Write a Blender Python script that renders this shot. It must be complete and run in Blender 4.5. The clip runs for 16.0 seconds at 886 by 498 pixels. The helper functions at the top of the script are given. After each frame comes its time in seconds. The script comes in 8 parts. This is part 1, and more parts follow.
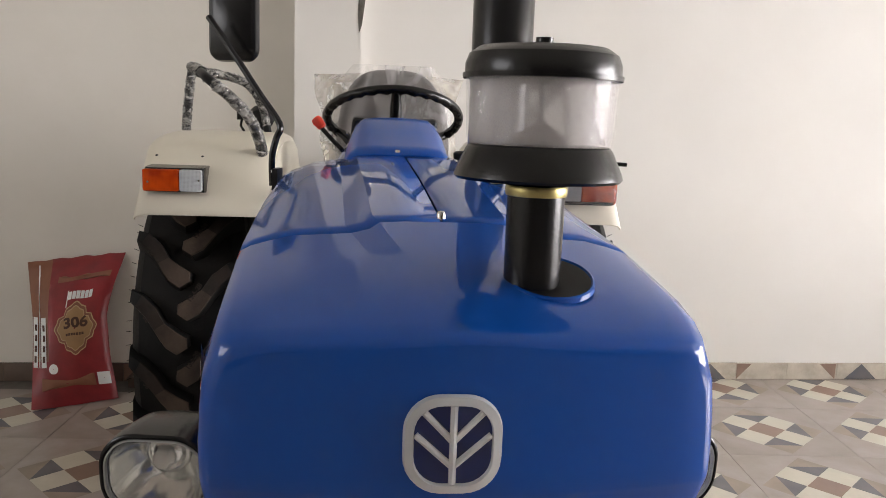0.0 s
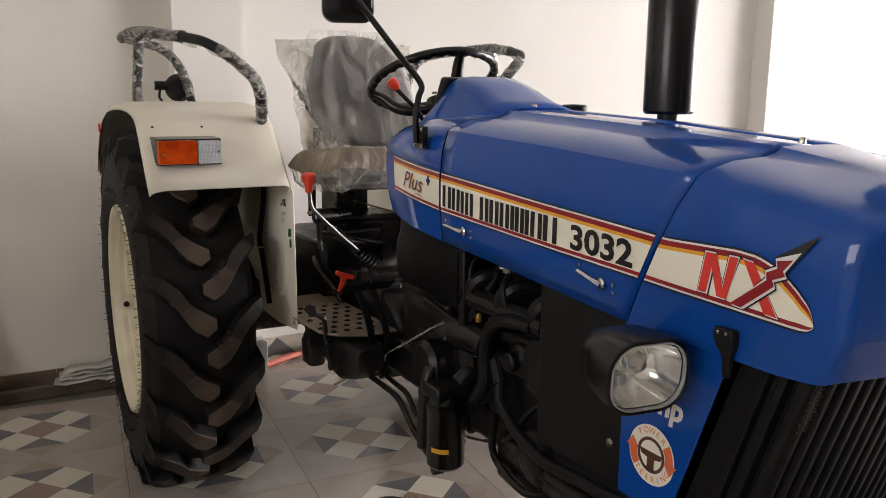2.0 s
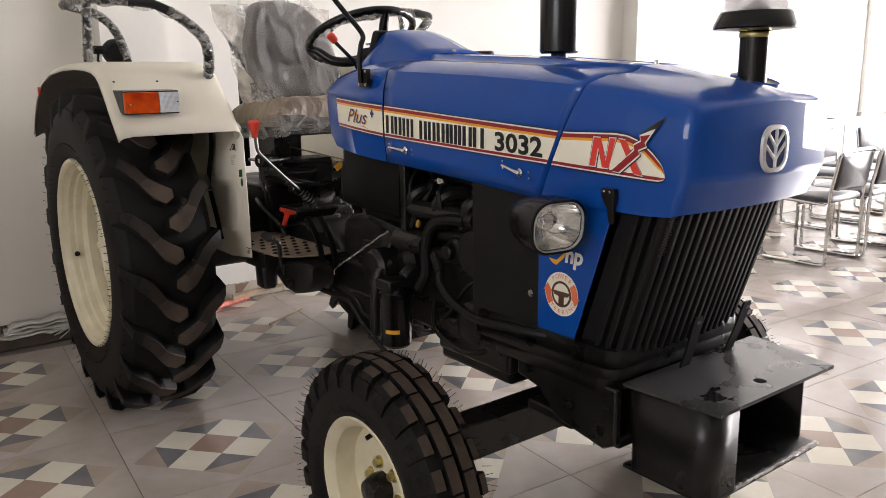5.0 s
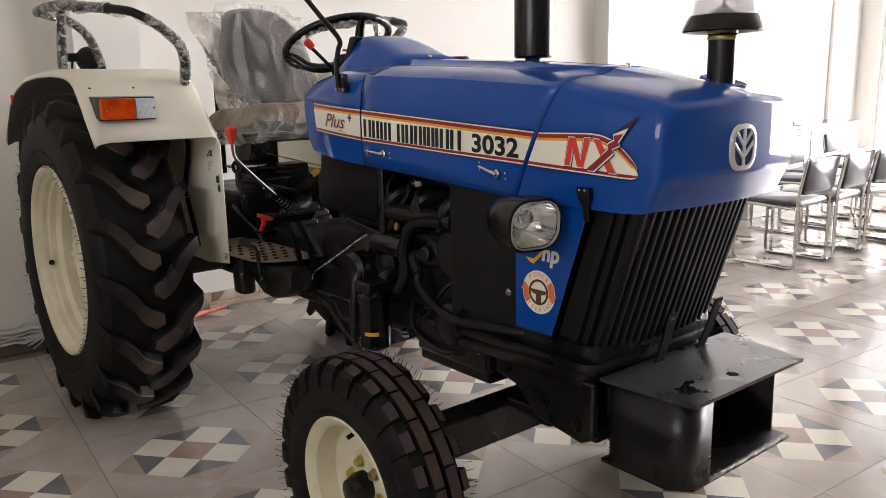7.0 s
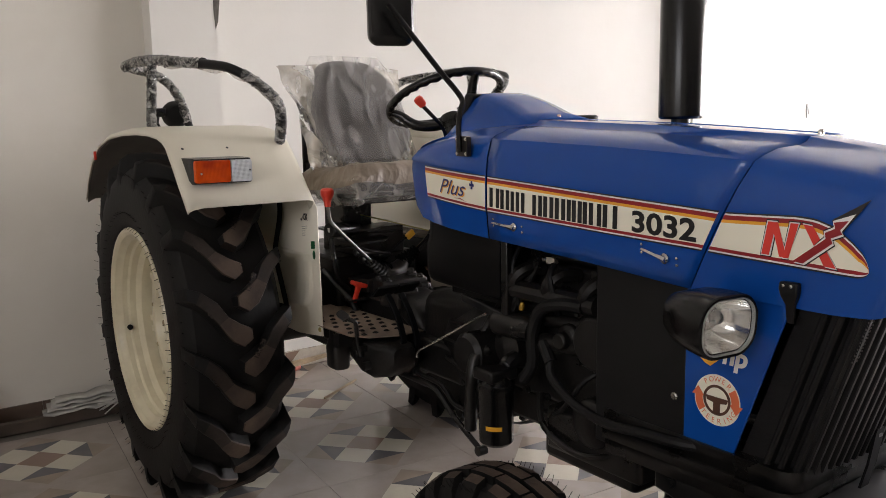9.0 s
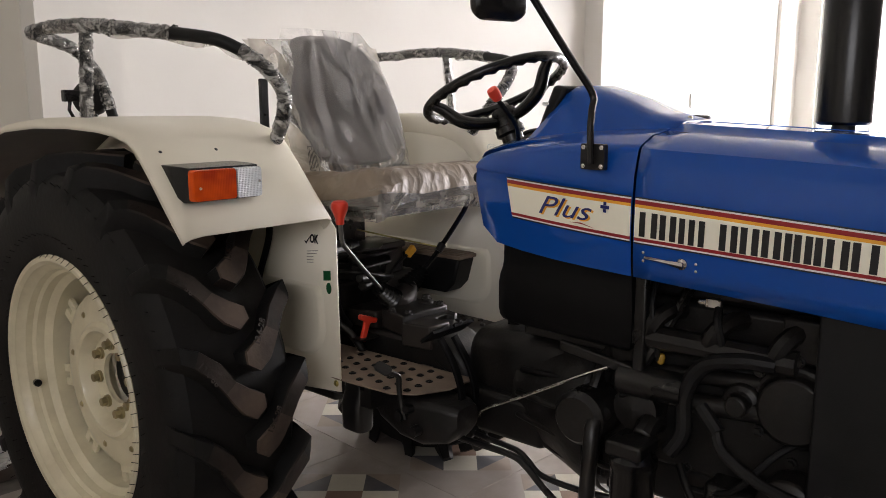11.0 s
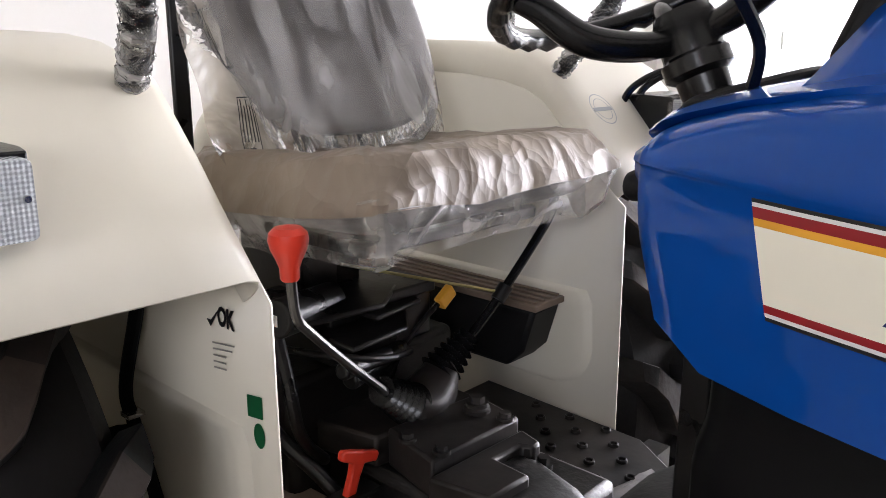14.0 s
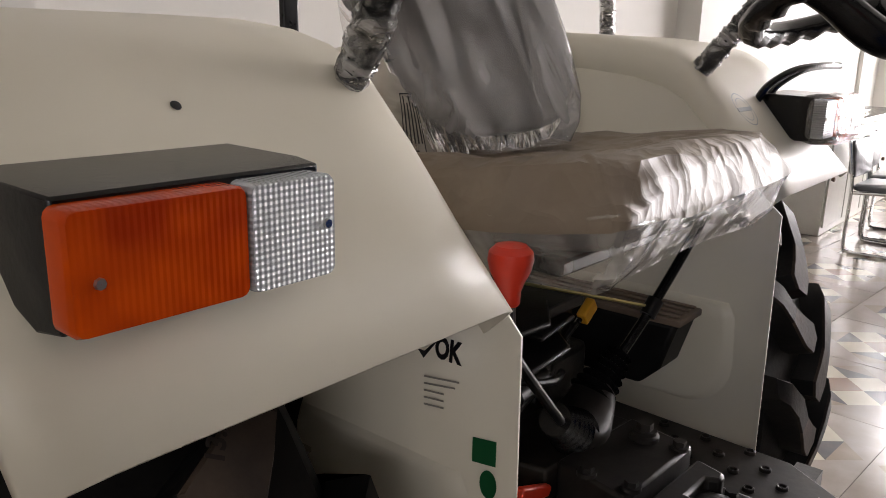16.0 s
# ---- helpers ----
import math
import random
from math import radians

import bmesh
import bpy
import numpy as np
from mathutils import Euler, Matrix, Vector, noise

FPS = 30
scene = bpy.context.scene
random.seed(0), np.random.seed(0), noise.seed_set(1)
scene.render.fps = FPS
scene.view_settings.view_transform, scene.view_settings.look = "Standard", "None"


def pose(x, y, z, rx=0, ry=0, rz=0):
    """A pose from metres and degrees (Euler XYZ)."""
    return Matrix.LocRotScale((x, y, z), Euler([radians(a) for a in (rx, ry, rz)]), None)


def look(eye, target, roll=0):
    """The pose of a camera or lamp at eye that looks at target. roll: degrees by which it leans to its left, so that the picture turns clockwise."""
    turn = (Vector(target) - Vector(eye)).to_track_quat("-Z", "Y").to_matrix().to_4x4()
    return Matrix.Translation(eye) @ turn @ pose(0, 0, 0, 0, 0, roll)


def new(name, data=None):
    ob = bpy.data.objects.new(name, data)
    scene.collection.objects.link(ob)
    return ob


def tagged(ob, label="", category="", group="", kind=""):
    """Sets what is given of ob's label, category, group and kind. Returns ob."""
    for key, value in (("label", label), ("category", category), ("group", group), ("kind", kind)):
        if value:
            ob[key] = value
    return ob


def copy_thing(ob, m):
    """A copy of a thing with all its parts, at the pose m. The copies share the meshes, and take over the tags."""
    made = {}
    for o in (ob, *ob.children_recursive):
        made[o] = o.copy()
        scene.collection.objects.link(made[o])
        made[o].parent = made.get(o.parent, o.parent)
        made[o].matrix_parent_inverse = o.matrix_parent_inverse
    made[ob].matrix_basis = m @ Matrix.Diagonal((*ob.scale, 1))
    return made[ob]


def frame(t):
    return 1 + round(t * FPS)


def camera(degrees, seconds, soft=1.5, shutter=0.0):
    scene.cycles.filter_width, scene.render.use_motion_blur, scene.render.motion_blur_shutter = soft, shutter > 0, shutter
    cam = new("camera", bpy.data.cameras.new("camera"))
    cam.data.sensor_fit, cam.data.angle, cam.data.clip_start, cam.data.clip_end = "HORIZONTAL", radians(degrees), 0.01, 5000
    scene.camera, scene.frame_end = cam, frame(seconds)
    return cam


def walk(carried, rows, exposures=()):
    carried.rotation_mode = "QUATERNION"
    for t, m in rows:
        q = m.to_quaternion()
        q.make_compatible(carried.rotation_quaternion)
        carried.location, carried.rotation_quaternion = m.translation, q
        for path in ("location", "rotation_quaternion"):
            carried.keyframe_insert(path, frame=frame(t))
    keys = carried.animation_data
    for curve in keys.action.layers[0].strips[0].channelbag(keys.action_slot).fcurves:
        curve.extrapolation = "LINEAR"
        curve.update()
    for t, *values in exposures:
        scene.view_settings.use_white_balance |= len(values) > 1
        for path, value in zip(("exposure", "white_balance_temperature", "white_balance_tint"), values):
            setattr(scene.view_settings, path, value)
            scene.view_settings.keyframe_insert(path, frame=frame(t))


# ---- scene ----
cam = camera(58.7, 16.0, soft=0.5)
PATH = [
    (0, (-0.091, 1.272, 1.428), (0.128, 3.233, 1.103), 2.1),
    (0.5, (-0.356, 1.367, 1.383), (-0.029, 3.317, 1.083), 2.4),
    (0.7, (-0.486, 1.332, 1.367), (0.004, 3.247, 1.068), 2.5),
    (1, (-0.656, 1.363, 1.371), (-0.064, 3.237, 0.998), 1.4),
    (1.2, (-0.741, 1.408, 1.371), (-0.117, 3.267, 0.98), 0.4),
    (1.5, (-0.887, 1.461, 1.362), (-0.178, 3.293, 0.989), 0.3),
    (1.7, (-0.982, 1.472, 1.365), (-0.21, 3.278, 0.988), 0.2),
    (2, (-1.138, 1.426, 1.363), (-0.181, 3.143, 0.994), 0.5),
    (2.5, (-1.317, 1.356, 1.362), (-0.244, 2.994, 0.955), 0.1),
    (3, (-1.337, 1.272, 1.353), (-0.237, 2.89, 0.94), -0.3),
    (3.5, (-1.306, 1.197, 1.334), (-0.22, 2.826, 0.922), -0.2),
    (4, (-1.316, 1.159, 1.311), (-0.253, 2.801, 0.897), -0.5),
    (4.5, (-1.42, 1.132, 1.323), (-0.359, 2.777, 0.913), -1.3),
    (5, (-1.509, 1.099, 1.279), (-0.327, 2.655, 0.852), -0.9),
    (5.2, (-1.526, 1.086, 1.254), (-0.297, 2.597, 0.802), -1.0),
    (7.3, (-1.538, 1.08, 1.264), (-0.302, 2.602, 0.869), -0.9),
    (7.5, (-1.543, 1.092, 1.272), (-0.308, 2.617, 0.887), -0.6),
    (8, (-1.577, 1.134, 1.306), (-0.366, 2.696, 1.004), -0.7),
    (8.5, (-1.574, 1.253, 1.315), (-0.403, 2.847, 1.02), -0.9),
    (8.7, (-1.533, 1.321, 1.317), (-0.395, 2.939, 1.02), -1.1),
    (10.8, (-1.671, 2.195, 1.385), (-0.202, 3.505, 1.029), -0.4),
    (11, (-1.682, 2.283, 1.38), (-0.189, 3.565, 1.023), -0.1),
    (11.5, (-1.708, 2.485, 1.382), (-0.037, 3.514, 0.995), -0.3),
    (12, (-1.545, 2.656, 1.372), (0.158, 3.626, 0.97), -1.6),
    (12.2, (-1.45, 2.716, 1.38), (0.226, 3.73, 0.978), -1.9),
    (12.5, (-1.363, 2.819, 1.374), (0.268, 3.903, 0.972), -1.3),
    (12.7, (-1.298, 2.892, 1.369), (0.318, 3.992, 0.946), -1.2),
    (13, (-1.206, 2.998, 1.358), (0.409, 4.1, 0.936), -0.4),
    (13.2, (-1.137, 3.044, 1.352), (0.475, 4.142, 0.907), 0.0),
    (13.5, (-1.005, 3.088, 1.33), (0.577, 4.221, 0.865), -0.6),
    (14, (-0.817, 3.121, 1.328), (0.619, 4.426, 0.843), 0.3),
    (14.5, (-0.747, 3.127, 1.325), (0.584, 4.534, 0.825), 0.0),
    (15, (-0.738, 3.173, 1.327), (0.566, 4.598, 0.81), -0.1),
    (15.2, (-0.754, 3.227, 1.327), (0.574, 4.63, 0.81), 0.5),
    (15.5, (-0.788, 3.307, 1.344), (0.644, 4.602, 0.82), 2.0),
    (15.7, (-0.83, 3.342, 1.35), (0.639, 4.595, 0.831), 1.8),
    (16, (-0.918, 3.407, 1.327), (0.571, 4.643, 0.822), 1.2),
]
EXPOSURE = [(0.0, 0.11, 6630, 10), (0.5, 0.3, 6680, 10), (1.0, 0.42, 6630, 10), (1.5, 0.36, 6630, 11), (2.0, 0.2, 6730, 11), (2.5, 0.56, 6630, 11), (3.0, 0.53, 6630, 11), (4.0, 0.6, 6580, 10),
            (4.5, 0.42, 6630, 10), (5.0, 0.4, 6580, 11), (7.5, 0.09, 6580, 11), (8.0, -0.05, 6630, 11), (8.7, 0.06, 6630, 11), (11.0, 0.11, 6630, 11), (11.5, 0.5, 6580, 11), (12.0, 0.61, 6430, 11),
            (12.5, 0.3, 6510, 11), (13.0, 0.32, 6360, 11), (13.5, 0.66, 6310, 13), (14.0, 0.73, 6160, 12), (14.5, 0.76, 6110, 11), (15.0, 0.66, 6160, 11), (15.5, 0.06, 6410, 11), (16.0, -0.32, 6710, 12)]
walk(cam, [(t, look(eye, target, roll)) for t, eye, target, roll in PATH], EXPOSURE)

# ---------------------------------------------------------------- light
world = bpy.data.worlds.new("world")
scene.world = world
world.use_nodes = True
wn = world.node_tree.nodes
sky = wn.new("ShaderNodeTexSky")
sky.sky_type, sky.sun_disc = "NISHITA", False
sky.sun_elevation, sky.sun_rotation = radians(50), radians(100)
wn["Background"].inputs["Strength"].default_value = 0.12
world.node_tree.links.new(sky.outputs[0], wn["Background"].inputs["Color"])

sun = new("sun", bpy.data.lights.new("sun", "SUN"))
sun.data.energy, sun.data.angle, sun.data.color = 1.2, radians(10), (1.0, 0.95, 0.88)
sun.matrix_world = look((0, 0, 0), (-math.sin(radians(100)) * 0.64, -math.cos(radians(100)) * 0.64, -0.77))


def area_light(name, eye, target, w, h, watts, color):
    lamp = new(name, bpy.data.lights.new(name, "AREA"))
    lamp.data.shape, lamp.data.size, lamp.data.size_y = "RECTANGLE", w, h
    lamp.data.energy, lamp.data.color = watts, color
    lamp.matrix_world = look(eye, target)
    return lamp


area_light("window_daylight", (10.4, 1.7, 2.1), (0.0, 1.7, 1.9), 6.6, 3.8, 1500, (1.0, 0.955, 0.985))
# added fill for the tractor's left flank; no source is known there
area_light("high_window_daylight", (-5.45, 0.6, 2.65), (0.0, 2.0, 1.2), 2.6, 1.3, 54, (1.0, 0.965, 0.97))


# ---------------------------------------------------------------- materials
def mat(name, color, rough=0.5, metal=0.0, coat=0.0, var=0.06, scale=12.0, bump=0.0, bump_scale=60.0, spec=0.5,
        dirt=None, dirt_amount=0.0, dirt_scale=5.0, wear=0.0, by_piece=0.0, coat_ior=1.5):
    """A surface: base colour with fine and broad variation, dirt, and a fine relief."""
    m = bpy.data.materials.new(name)
    m.use_nodes = True
    nt = m.node_tree
    b = nt.nodes["Principled BSDF"]
    b.inputs["Roughness"].default_value = rough
    b.inputs["Metallic"].default_value = metal
    b.inputs["Coat Weight"].default_value = coat
    b.inputs["Coat Roughness"].default_value = 0.03
    b.inputs["Coat IOR"].default_value = coat_ior
    b.inputs["Specular IOR Level"].default_value = spec
    tc = nt.nodes.new("ShaderNodeTexCoord")
    n1 = nt.nodes.new("ShaderNodeTexNoise")
    n1.inputs["Scale"].default_value, n1.inputs["Detail"].default_value = scale, 6
    nt.links.new(tc.outputs["Object"], n1.inputs["Vector"])
    ramp = nt.nodes.new("ShaderNodeMapRange")
    ramp.inputs["From Min"].default_value, ramp.inputs["From Max"].default_value = 0.3, 0.7
    ramp.inputs["To Min"].default_value, ramp.inputs["To Max"].default_value = 1 - var, 1 + var
    nt.links.new(n1.outputs["Fac"], ramp.inputs["Value"])
    mul = nt.nodes.new("ShaderNodeMixRGB")
    mul.blend_type = "MULTIPLY"
    mul.inputs["Fac"].default_value = 1.0
    mul.inputs["Color1"].default_value = (*color, 1)
    nt.links.new(ramp.outputs["Result"], mul.inputs["Color2"])
    out = mul.outputs["Color"]
    if by_piece:
        info = nt.nodes.new("ShaderNodeObjectInfo")
        pr = nt.nodes.new("ShaderNodeMapRange")
        pr.inputs["To Min"].default_value, pr.inputs["To Max"].default_value = 1 - by_piece, 1 + by_piece
        nt.links.new(info.outputs["Random"], pr.inputs["Value"])
        mp = nt.nodes.new("ShaderNodeMixRGB")
        mp.blend_type, mp.inputs["Fac"].default_value = "MULTIPLY", 1.0
        nt.links.new(out, mp.inputs["Color1"])
        nt.links.new(pr.outputs["Result"], mp.inputs["Color2"])
        out = mp.outputs["Color"]
    if dirt:
        n2 = nt.nodes.new("ShaderNodeTexNoise")
        n2.inputs["Scale"].default_value, n2.inputs["Detail"].default_value = dirt_scale, 9
        n2.inputs["Roughness"].default_value = 0.65
        nt.links.new(tc.outputs["Object"], n2.inputs["Vector"])
        r2 = nt.nodes.new("ShaderNodeMapRange")
        r2.inputs["From Min"].default_value, r2.inputs["From Max"].default_value = 0.42, 0.72
        r2.inputs["To Min"].default_value, r2.inputs["To Max"].default_value = 0.0, dirt_amount
        nt.links.new(n2.outputs["Fac"], r2.inputs["Value"])
        mx = nt.nodes.new("ShaderNodeMixRGB")
        mx.inputs["Color2"].default_value = (*dirt, 1)
        nt.links.new(out, mx.inputs["Color1"])
        nt.links.new(r2.outputs["Result"], mx.inputs["Fac"])
        out = mx.outputs["Color"]
    nt.links.new(out, b.inputs["Base Color"])
    if wear:
        r3 = nt.nodes.new("ShaderNodeMapRange")
        r3.inputs["From Min"].default_value, r3.inputs["From Max"].default_value = 0.3, 0.7
        r3.inputs["To Min"].default_value, r3.inputs["To Max"].default_value = max(0.02, rough - wear), min(1, rough + wear)
        nt.links.new(n1.outputs["Fac"], r3.inputs["Value"])
        nt.links.new(r3.outputs["Result"], b.inputs["Roughness"])
    if bump:
        n3 = nt.nodes.new("ShaderNodeTexNoise")
        n3.inputs["Scale"].default_value, n3.inputs["Detail"].default_value = bump_scale, 4
        nt.links.new(tc.outputs["Object"], n3.inputs["Vector"])
        bp = nt.nodes.new("ShaderNodeBump")
        bp.inputs["Strength"].default_value, bp.inputs["Distance"].default_value = bump, 0.004
        nt.links.new(n3.outputs["Fac"], bp.inputs["Height"])
        nt.links.new(bp.outputs["Normal"], b.inputs["Normal"])
    return m


def facets(nt, b, scale, under=None, stretch=(1, 1, 1), strength=0.5):
    """Sharp crumples: the flat facets and folds of handled film."""
    tc = nt.nodes.new("ShaderNodeTexCoord")
    mp = nt.nodes.new("ShaderNodeMapping")
    mp.inputs["Scale"].default_value = stretch
    wob = nt.nodes.new("ShaderNodeTexNoise")
    wob.inputs["Scale"].default_value = scale * 0.4
    mix = nt.nodes.new("ShaderNodeMixRGB")
    mix.inputs["Fac"].default_value = 0.12
    vo = nt.nodes.new("ShaderNodeTexVoronoi")
    vo.inputs["Scale"].default_value = scale
    vo.inputs["Detail"].default_value = 1.5
    bp = nt.nodes.new("ShaderNodeBump")
    bp.inputs["Strength"].default_value, bp.inputs["Distance"].default_value = strength, 0.03
    nt.links.new(tc.outputs["Object"], mp.inputs["Vector"])
    nt.links.new(mp.outputs["Vector"], wob.inputs["Vector"])
    nt.links.new(mp.outputs["Vector"], mix.inputs["Color1"])
    nt.links.new(wob.outputs["Color"], mix.inputs["Color2"])
    nt.links.new(mix.outputs["Color"], vo.inputs["Vector"])
    nt.links.new(vo.outputs["Distance"], bp.inputs["Height"])
    if under:
        nt.links.new(under.outputs["Normal"], bp.inputs["Normal"])
    nt.links.new(bp.outputs["Normal"], b.inputs["Normal"])


def film(name, tint, cover, rough=0.12, wrinkle=0.6, scale=16.0, stretch=(1, 1, 1), crumple=0.0, gloss=1.5, spread=(0.6, 1.5), fold=0.5):
    """Thin creased plastic film: mostly see-through, with glossy creases."""
    m = bpy.data.materials.new(name)
    m.use_nodes = True
    nt = m.node_tree
    b = nt.nodes["Principled BSDF"]
    b.inputs["Base Color"].default_value = (*tint, 1)
    b.inputs["Roughness"].default_value = rough
    b.inputs["Specular IOR Level"].default_value = 0.1
    tc = nt.nodes.new("ShaderNodeTexCoord")
    mp = nt.nodes.new("ShaderNodeMapping")
    mp.inputs["Scale"].default_value = stretch
    no = nt.nodes.new("ShaderNodeTexNoise")
    no.inputs["Scale"].default_value, no.inputs["Detail"].default_value = scale, 3
    no.inputs["Distortion"].default_value = 1.2
    nt.links.new(tc.outputs["Object"], mp.inputs["Vector"])
    nt.links.new(mp.outputs["Vector"], no.inputs["Vector"])
    bp = nt.nodes.new("ShaderNodeBump")
    bp.inputs["Strength"].default_value, bp.inputs["Distance"].default_value = wrinkle, 0.02
    nt.links.new(no.outputs["Fac"], bp.inputs["Height"])
    nt.links.new(bp.outputs["Normal"], b.inputs["Normal"])
    if crumple:
        facets(nt, b, crumple, bp, stretch, fold)
    tr = nt.nodes.new("ShaderNodeBsdfTransparent")
    mr = nt.nodes.new("ShaderNodeMapRange")
    mr.inputs["From Min"].default_value, mr.inputs["From Max"].default_value = 0.35, 0.7
    mr.inputs["To Min"].default_value, mr.inputs["To Max"].default_value = cover * spread[0], min(1, cover * spread[1])
    nt.links.new(no.outputs["Fac"], mr.inputs["Value"])
    mx = nt.nodes.new("ShaderNodeMixShader")
    nt.links.new(mr.outputs["Result"], mx.inputs["Fac"])
    nt.links.new(tr.outputs[0], mx.inputs[1])
    nt.links.new(b.outputs[0], mx.inputs[2])
    gl = nt.nodes.new("ShaderNodeBsdfGlossy")
    gl.inputs["Roughness"].default_value = rough
    fr = nt.nodes.new("ShaderNodeFresnel")
    fr.inputs["IOR"].default_value = gloss
    top = nt.nodes.new("ShaderNodeMixShader")
    relief = b.inputs["Normal"].links[0].from_socket
    nt.links.new(relief, gl.inputs["Normal"])
    nt.links.new(relief, fr.inputs["Normal"])
    nt.links.new(fr.outputs[0], top.inputs["Fac"])
    nt.links.new(mx.outputs[0], top.inputs[1])
    nt.links.new(gl.outputs[0], top.inputs[2])
    nt.links.new(top.outputs[0], nt.nodes["Material Output"].inputs["Surface"])
    return m


def lens(name, color, rough=0.12, ribs=0.0, rib_axis=(1, 0, 0), transmission=0.0, alpha=1.0, relief=0.7, spec=0.5, cross=False, inner=None):
    """Moulded lamp plastic or glass with fine ribs."""
    m = bpy.data.materials.new(name)
    m.use_nodes = True
    nt = m.node_tree
    b = nt.nodes["Principled BSDF"]
    b.inputs["Base Color"].default_value = (*color, 1)
    b.inputs["Roughness"].default_value = rough
    b.inputs["Transmission Weight"].default_value = transmission
    b.inputs["Alpha"].default_value = alpha
    b.inputs["Specular IOR Level"].default_value = spec
    if inner:
        oc = nt.nodes.new("ShaderNodeTexCoord")
        no = nt.nodes.new("ShaderNodeTexNoise")
        no.inputs["Scale"].default_value = 14
        rp = nt.nodes.new("ShaderNodeMapRange")
        rp.inputs["From Min"].default_value, rp.inputs["From Max"].default_value = 0.4, 0.62
        mx = nt.nodes.new("ShaderNodeMixRGB")
        mx.inputs["Color1"].default_value, mx.inputs["Color2"].default_value = (*color, 1), (*inner, 1)
        nt.links.new(oc.outputs["Object"], no.inputs["Vector"])
        nt.links.new(no.outputs["Fac"], rp.inputs["Value"])
        nt.links.new(rp.outputs["Result"], mx.inputs["Fac"])
        nt.links.new(mx.outputs["Color"], b.inputs["Base Color"])
    if ribs:
        tc = nt.nodes.new("ShaderNodeTexCoord")
        mp = nt.nodes.new("ShaderNodeMapping")
        mp.inputs["Scale"].default_value = rib_axis
        wv = nt.nodes.new("ShaderNodeTexWave")
        wv.inputs["Scale"].default_value = ribs
        bp = nt.nodes.new("ShaderNodeBump")
        bp.inputs["Strength"].default_value, bp.inputs["Distance"].default_value = relief, 0.003
        nt.links.new(tc.outputs["Object"], mp.inputs["Vector"])
        nt.links.new(mp.outputs["Vector"], wv.inputs["Vector"])
        height = wv.outputs["Fac"]
        if cross:
            up = nt.nodes.new("ShaderNodeTexWave")
            up.bands_direction = "Z"
            up.inputs["Scale"].default_value = ribs
            add = nt.nodes.new("ShaderNodeMath")
            nt.links.new(tc.outputs["Object"], up.inputs["Vector"])
            nt.links.new(height, add.inputs[0])
            nt.links.new(up.outputs["Fac"], add.inputs[1])
            height = add.outputs[0]
        nt.links.new(height, bp.inputs["Height"])
        nt.links.new(bp.outputs["Normal"], b.inputs["Normal"])
    return m


BLUE = mat("blue_paint", (0.0035, 0.066, 0.335), 0.45, coat=0.75, coat_ior=1.5, spec=0.05, var=0.05, scale=3, dirt=(0.010, 0.07, 0.28), dirt_amount=0.12, dirt_scale=4, bump=0.02, bump_scale=25)
IVORY = mat("ivory_paint", (0.74, 0.70, 0.585), 0.42, coat=0.1, var=0.03, scale=3, dirt=(0.5, 0.45, 0.36), dirt_amount=0.16, dirt_scale=3.0, bump=0.03, bump_scale=18)
UNDERSIDE = mat("grey_brown_underside", (0.12, 0.105, 0.09), 0.7, var=0.2, scale=5, dirt=(0.06, 0.05, 0.042), dirt_amount=0.5, dirt_scale=6)
RIM = mat("cream_rim_paint", (0.70, 0.645, 0.47), 0.35, coat=0.2, var=0.05, scale=6, dirt=(0.36, 0.29, 0.18), dirt_amount=0.35, dirt_scale=7)
IRON = mat("black_painted_iron", (0.0055, 0.0054, 0.0056), 0.32, var=0.3, scale=9, dirt=(0.022, 0.0185, 0.016), dirt_amount=0.45, dirt_scale=8, bump=0.12, bump_scale=80, wear=0.12, spec=0.42)
DUSTY = mat("dusty_black_iron", (0.009, 0.0082, 0.008), 0.4, var=0.3, scale=8, dirt=(0.058, 0.047, 0.040), dirt_amount=0.6, dirt_scale=5, bump=0.10, bump_scale=50, wear=0.14, spec=0.28)
CASTING = mat("black_cast_iron", (0.006, 0.0058, 0.0058), 0.4, var=0.35, scale=14, dirt=(0.022, 0.018, 0.0155), dirt_amount=0.45, dirt_scale=9, bump=0.2, bump_scale=110, wear=0.1, spec=0.34)
PLASTIC = mat("black_plastic", (0.0045, 0.0045, 0.005), 0.24, spec=0.4, var=0.15, scale=10, dirt=(0.014, 0.013, 0.012), dirt_amount=0.2, dirt_scale=8, bump=0.05, bump_scale=220)
MATTE = mat("matte_black_plastic", (0.006, 0.006, 0.0065), 0.5, var=0.2, scale=8, dirt=(0.022, 0.02, 0.018), dirt_amount=0.25, dirt_scale=5, bump=0.15, bump_scale=300, spec=0.25)
RUBBER = mat("tyre_rubber", (0.007, 0.0068, 0.0066), 0.6, var=0.25, scale=7, dirt=(0.020, 0.017, 0.015), dirt_amount=0.45, dirt_scale=5, bump=0.25, bump_scale=60, spec=0.18)
TREAD = mat("dusty_tread_rubber", (0.064, 0.046, 0.035), 0.7, var=0.25, scale=14, dirt=(0.02, 0.016, 0.014), dirt_amount=0.75, dirt_scale=9, bump=0.3, bump_scale=90, spec=0.2)
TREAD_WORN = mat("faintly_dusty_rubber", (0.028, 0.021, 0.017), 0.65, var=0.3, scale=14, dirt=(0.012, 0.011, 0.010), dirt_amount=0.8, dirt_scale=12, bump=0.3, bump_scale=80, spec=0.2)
BOX_BLACK = mat("satin_black_cover", (0.0035, 0.0035, 0.004), 0.45, var=0.2, scale=6, dirt=(0.012, 0.011, 0.010), dirt_amount=0.3, dirt_scale=4, spec=0.13)
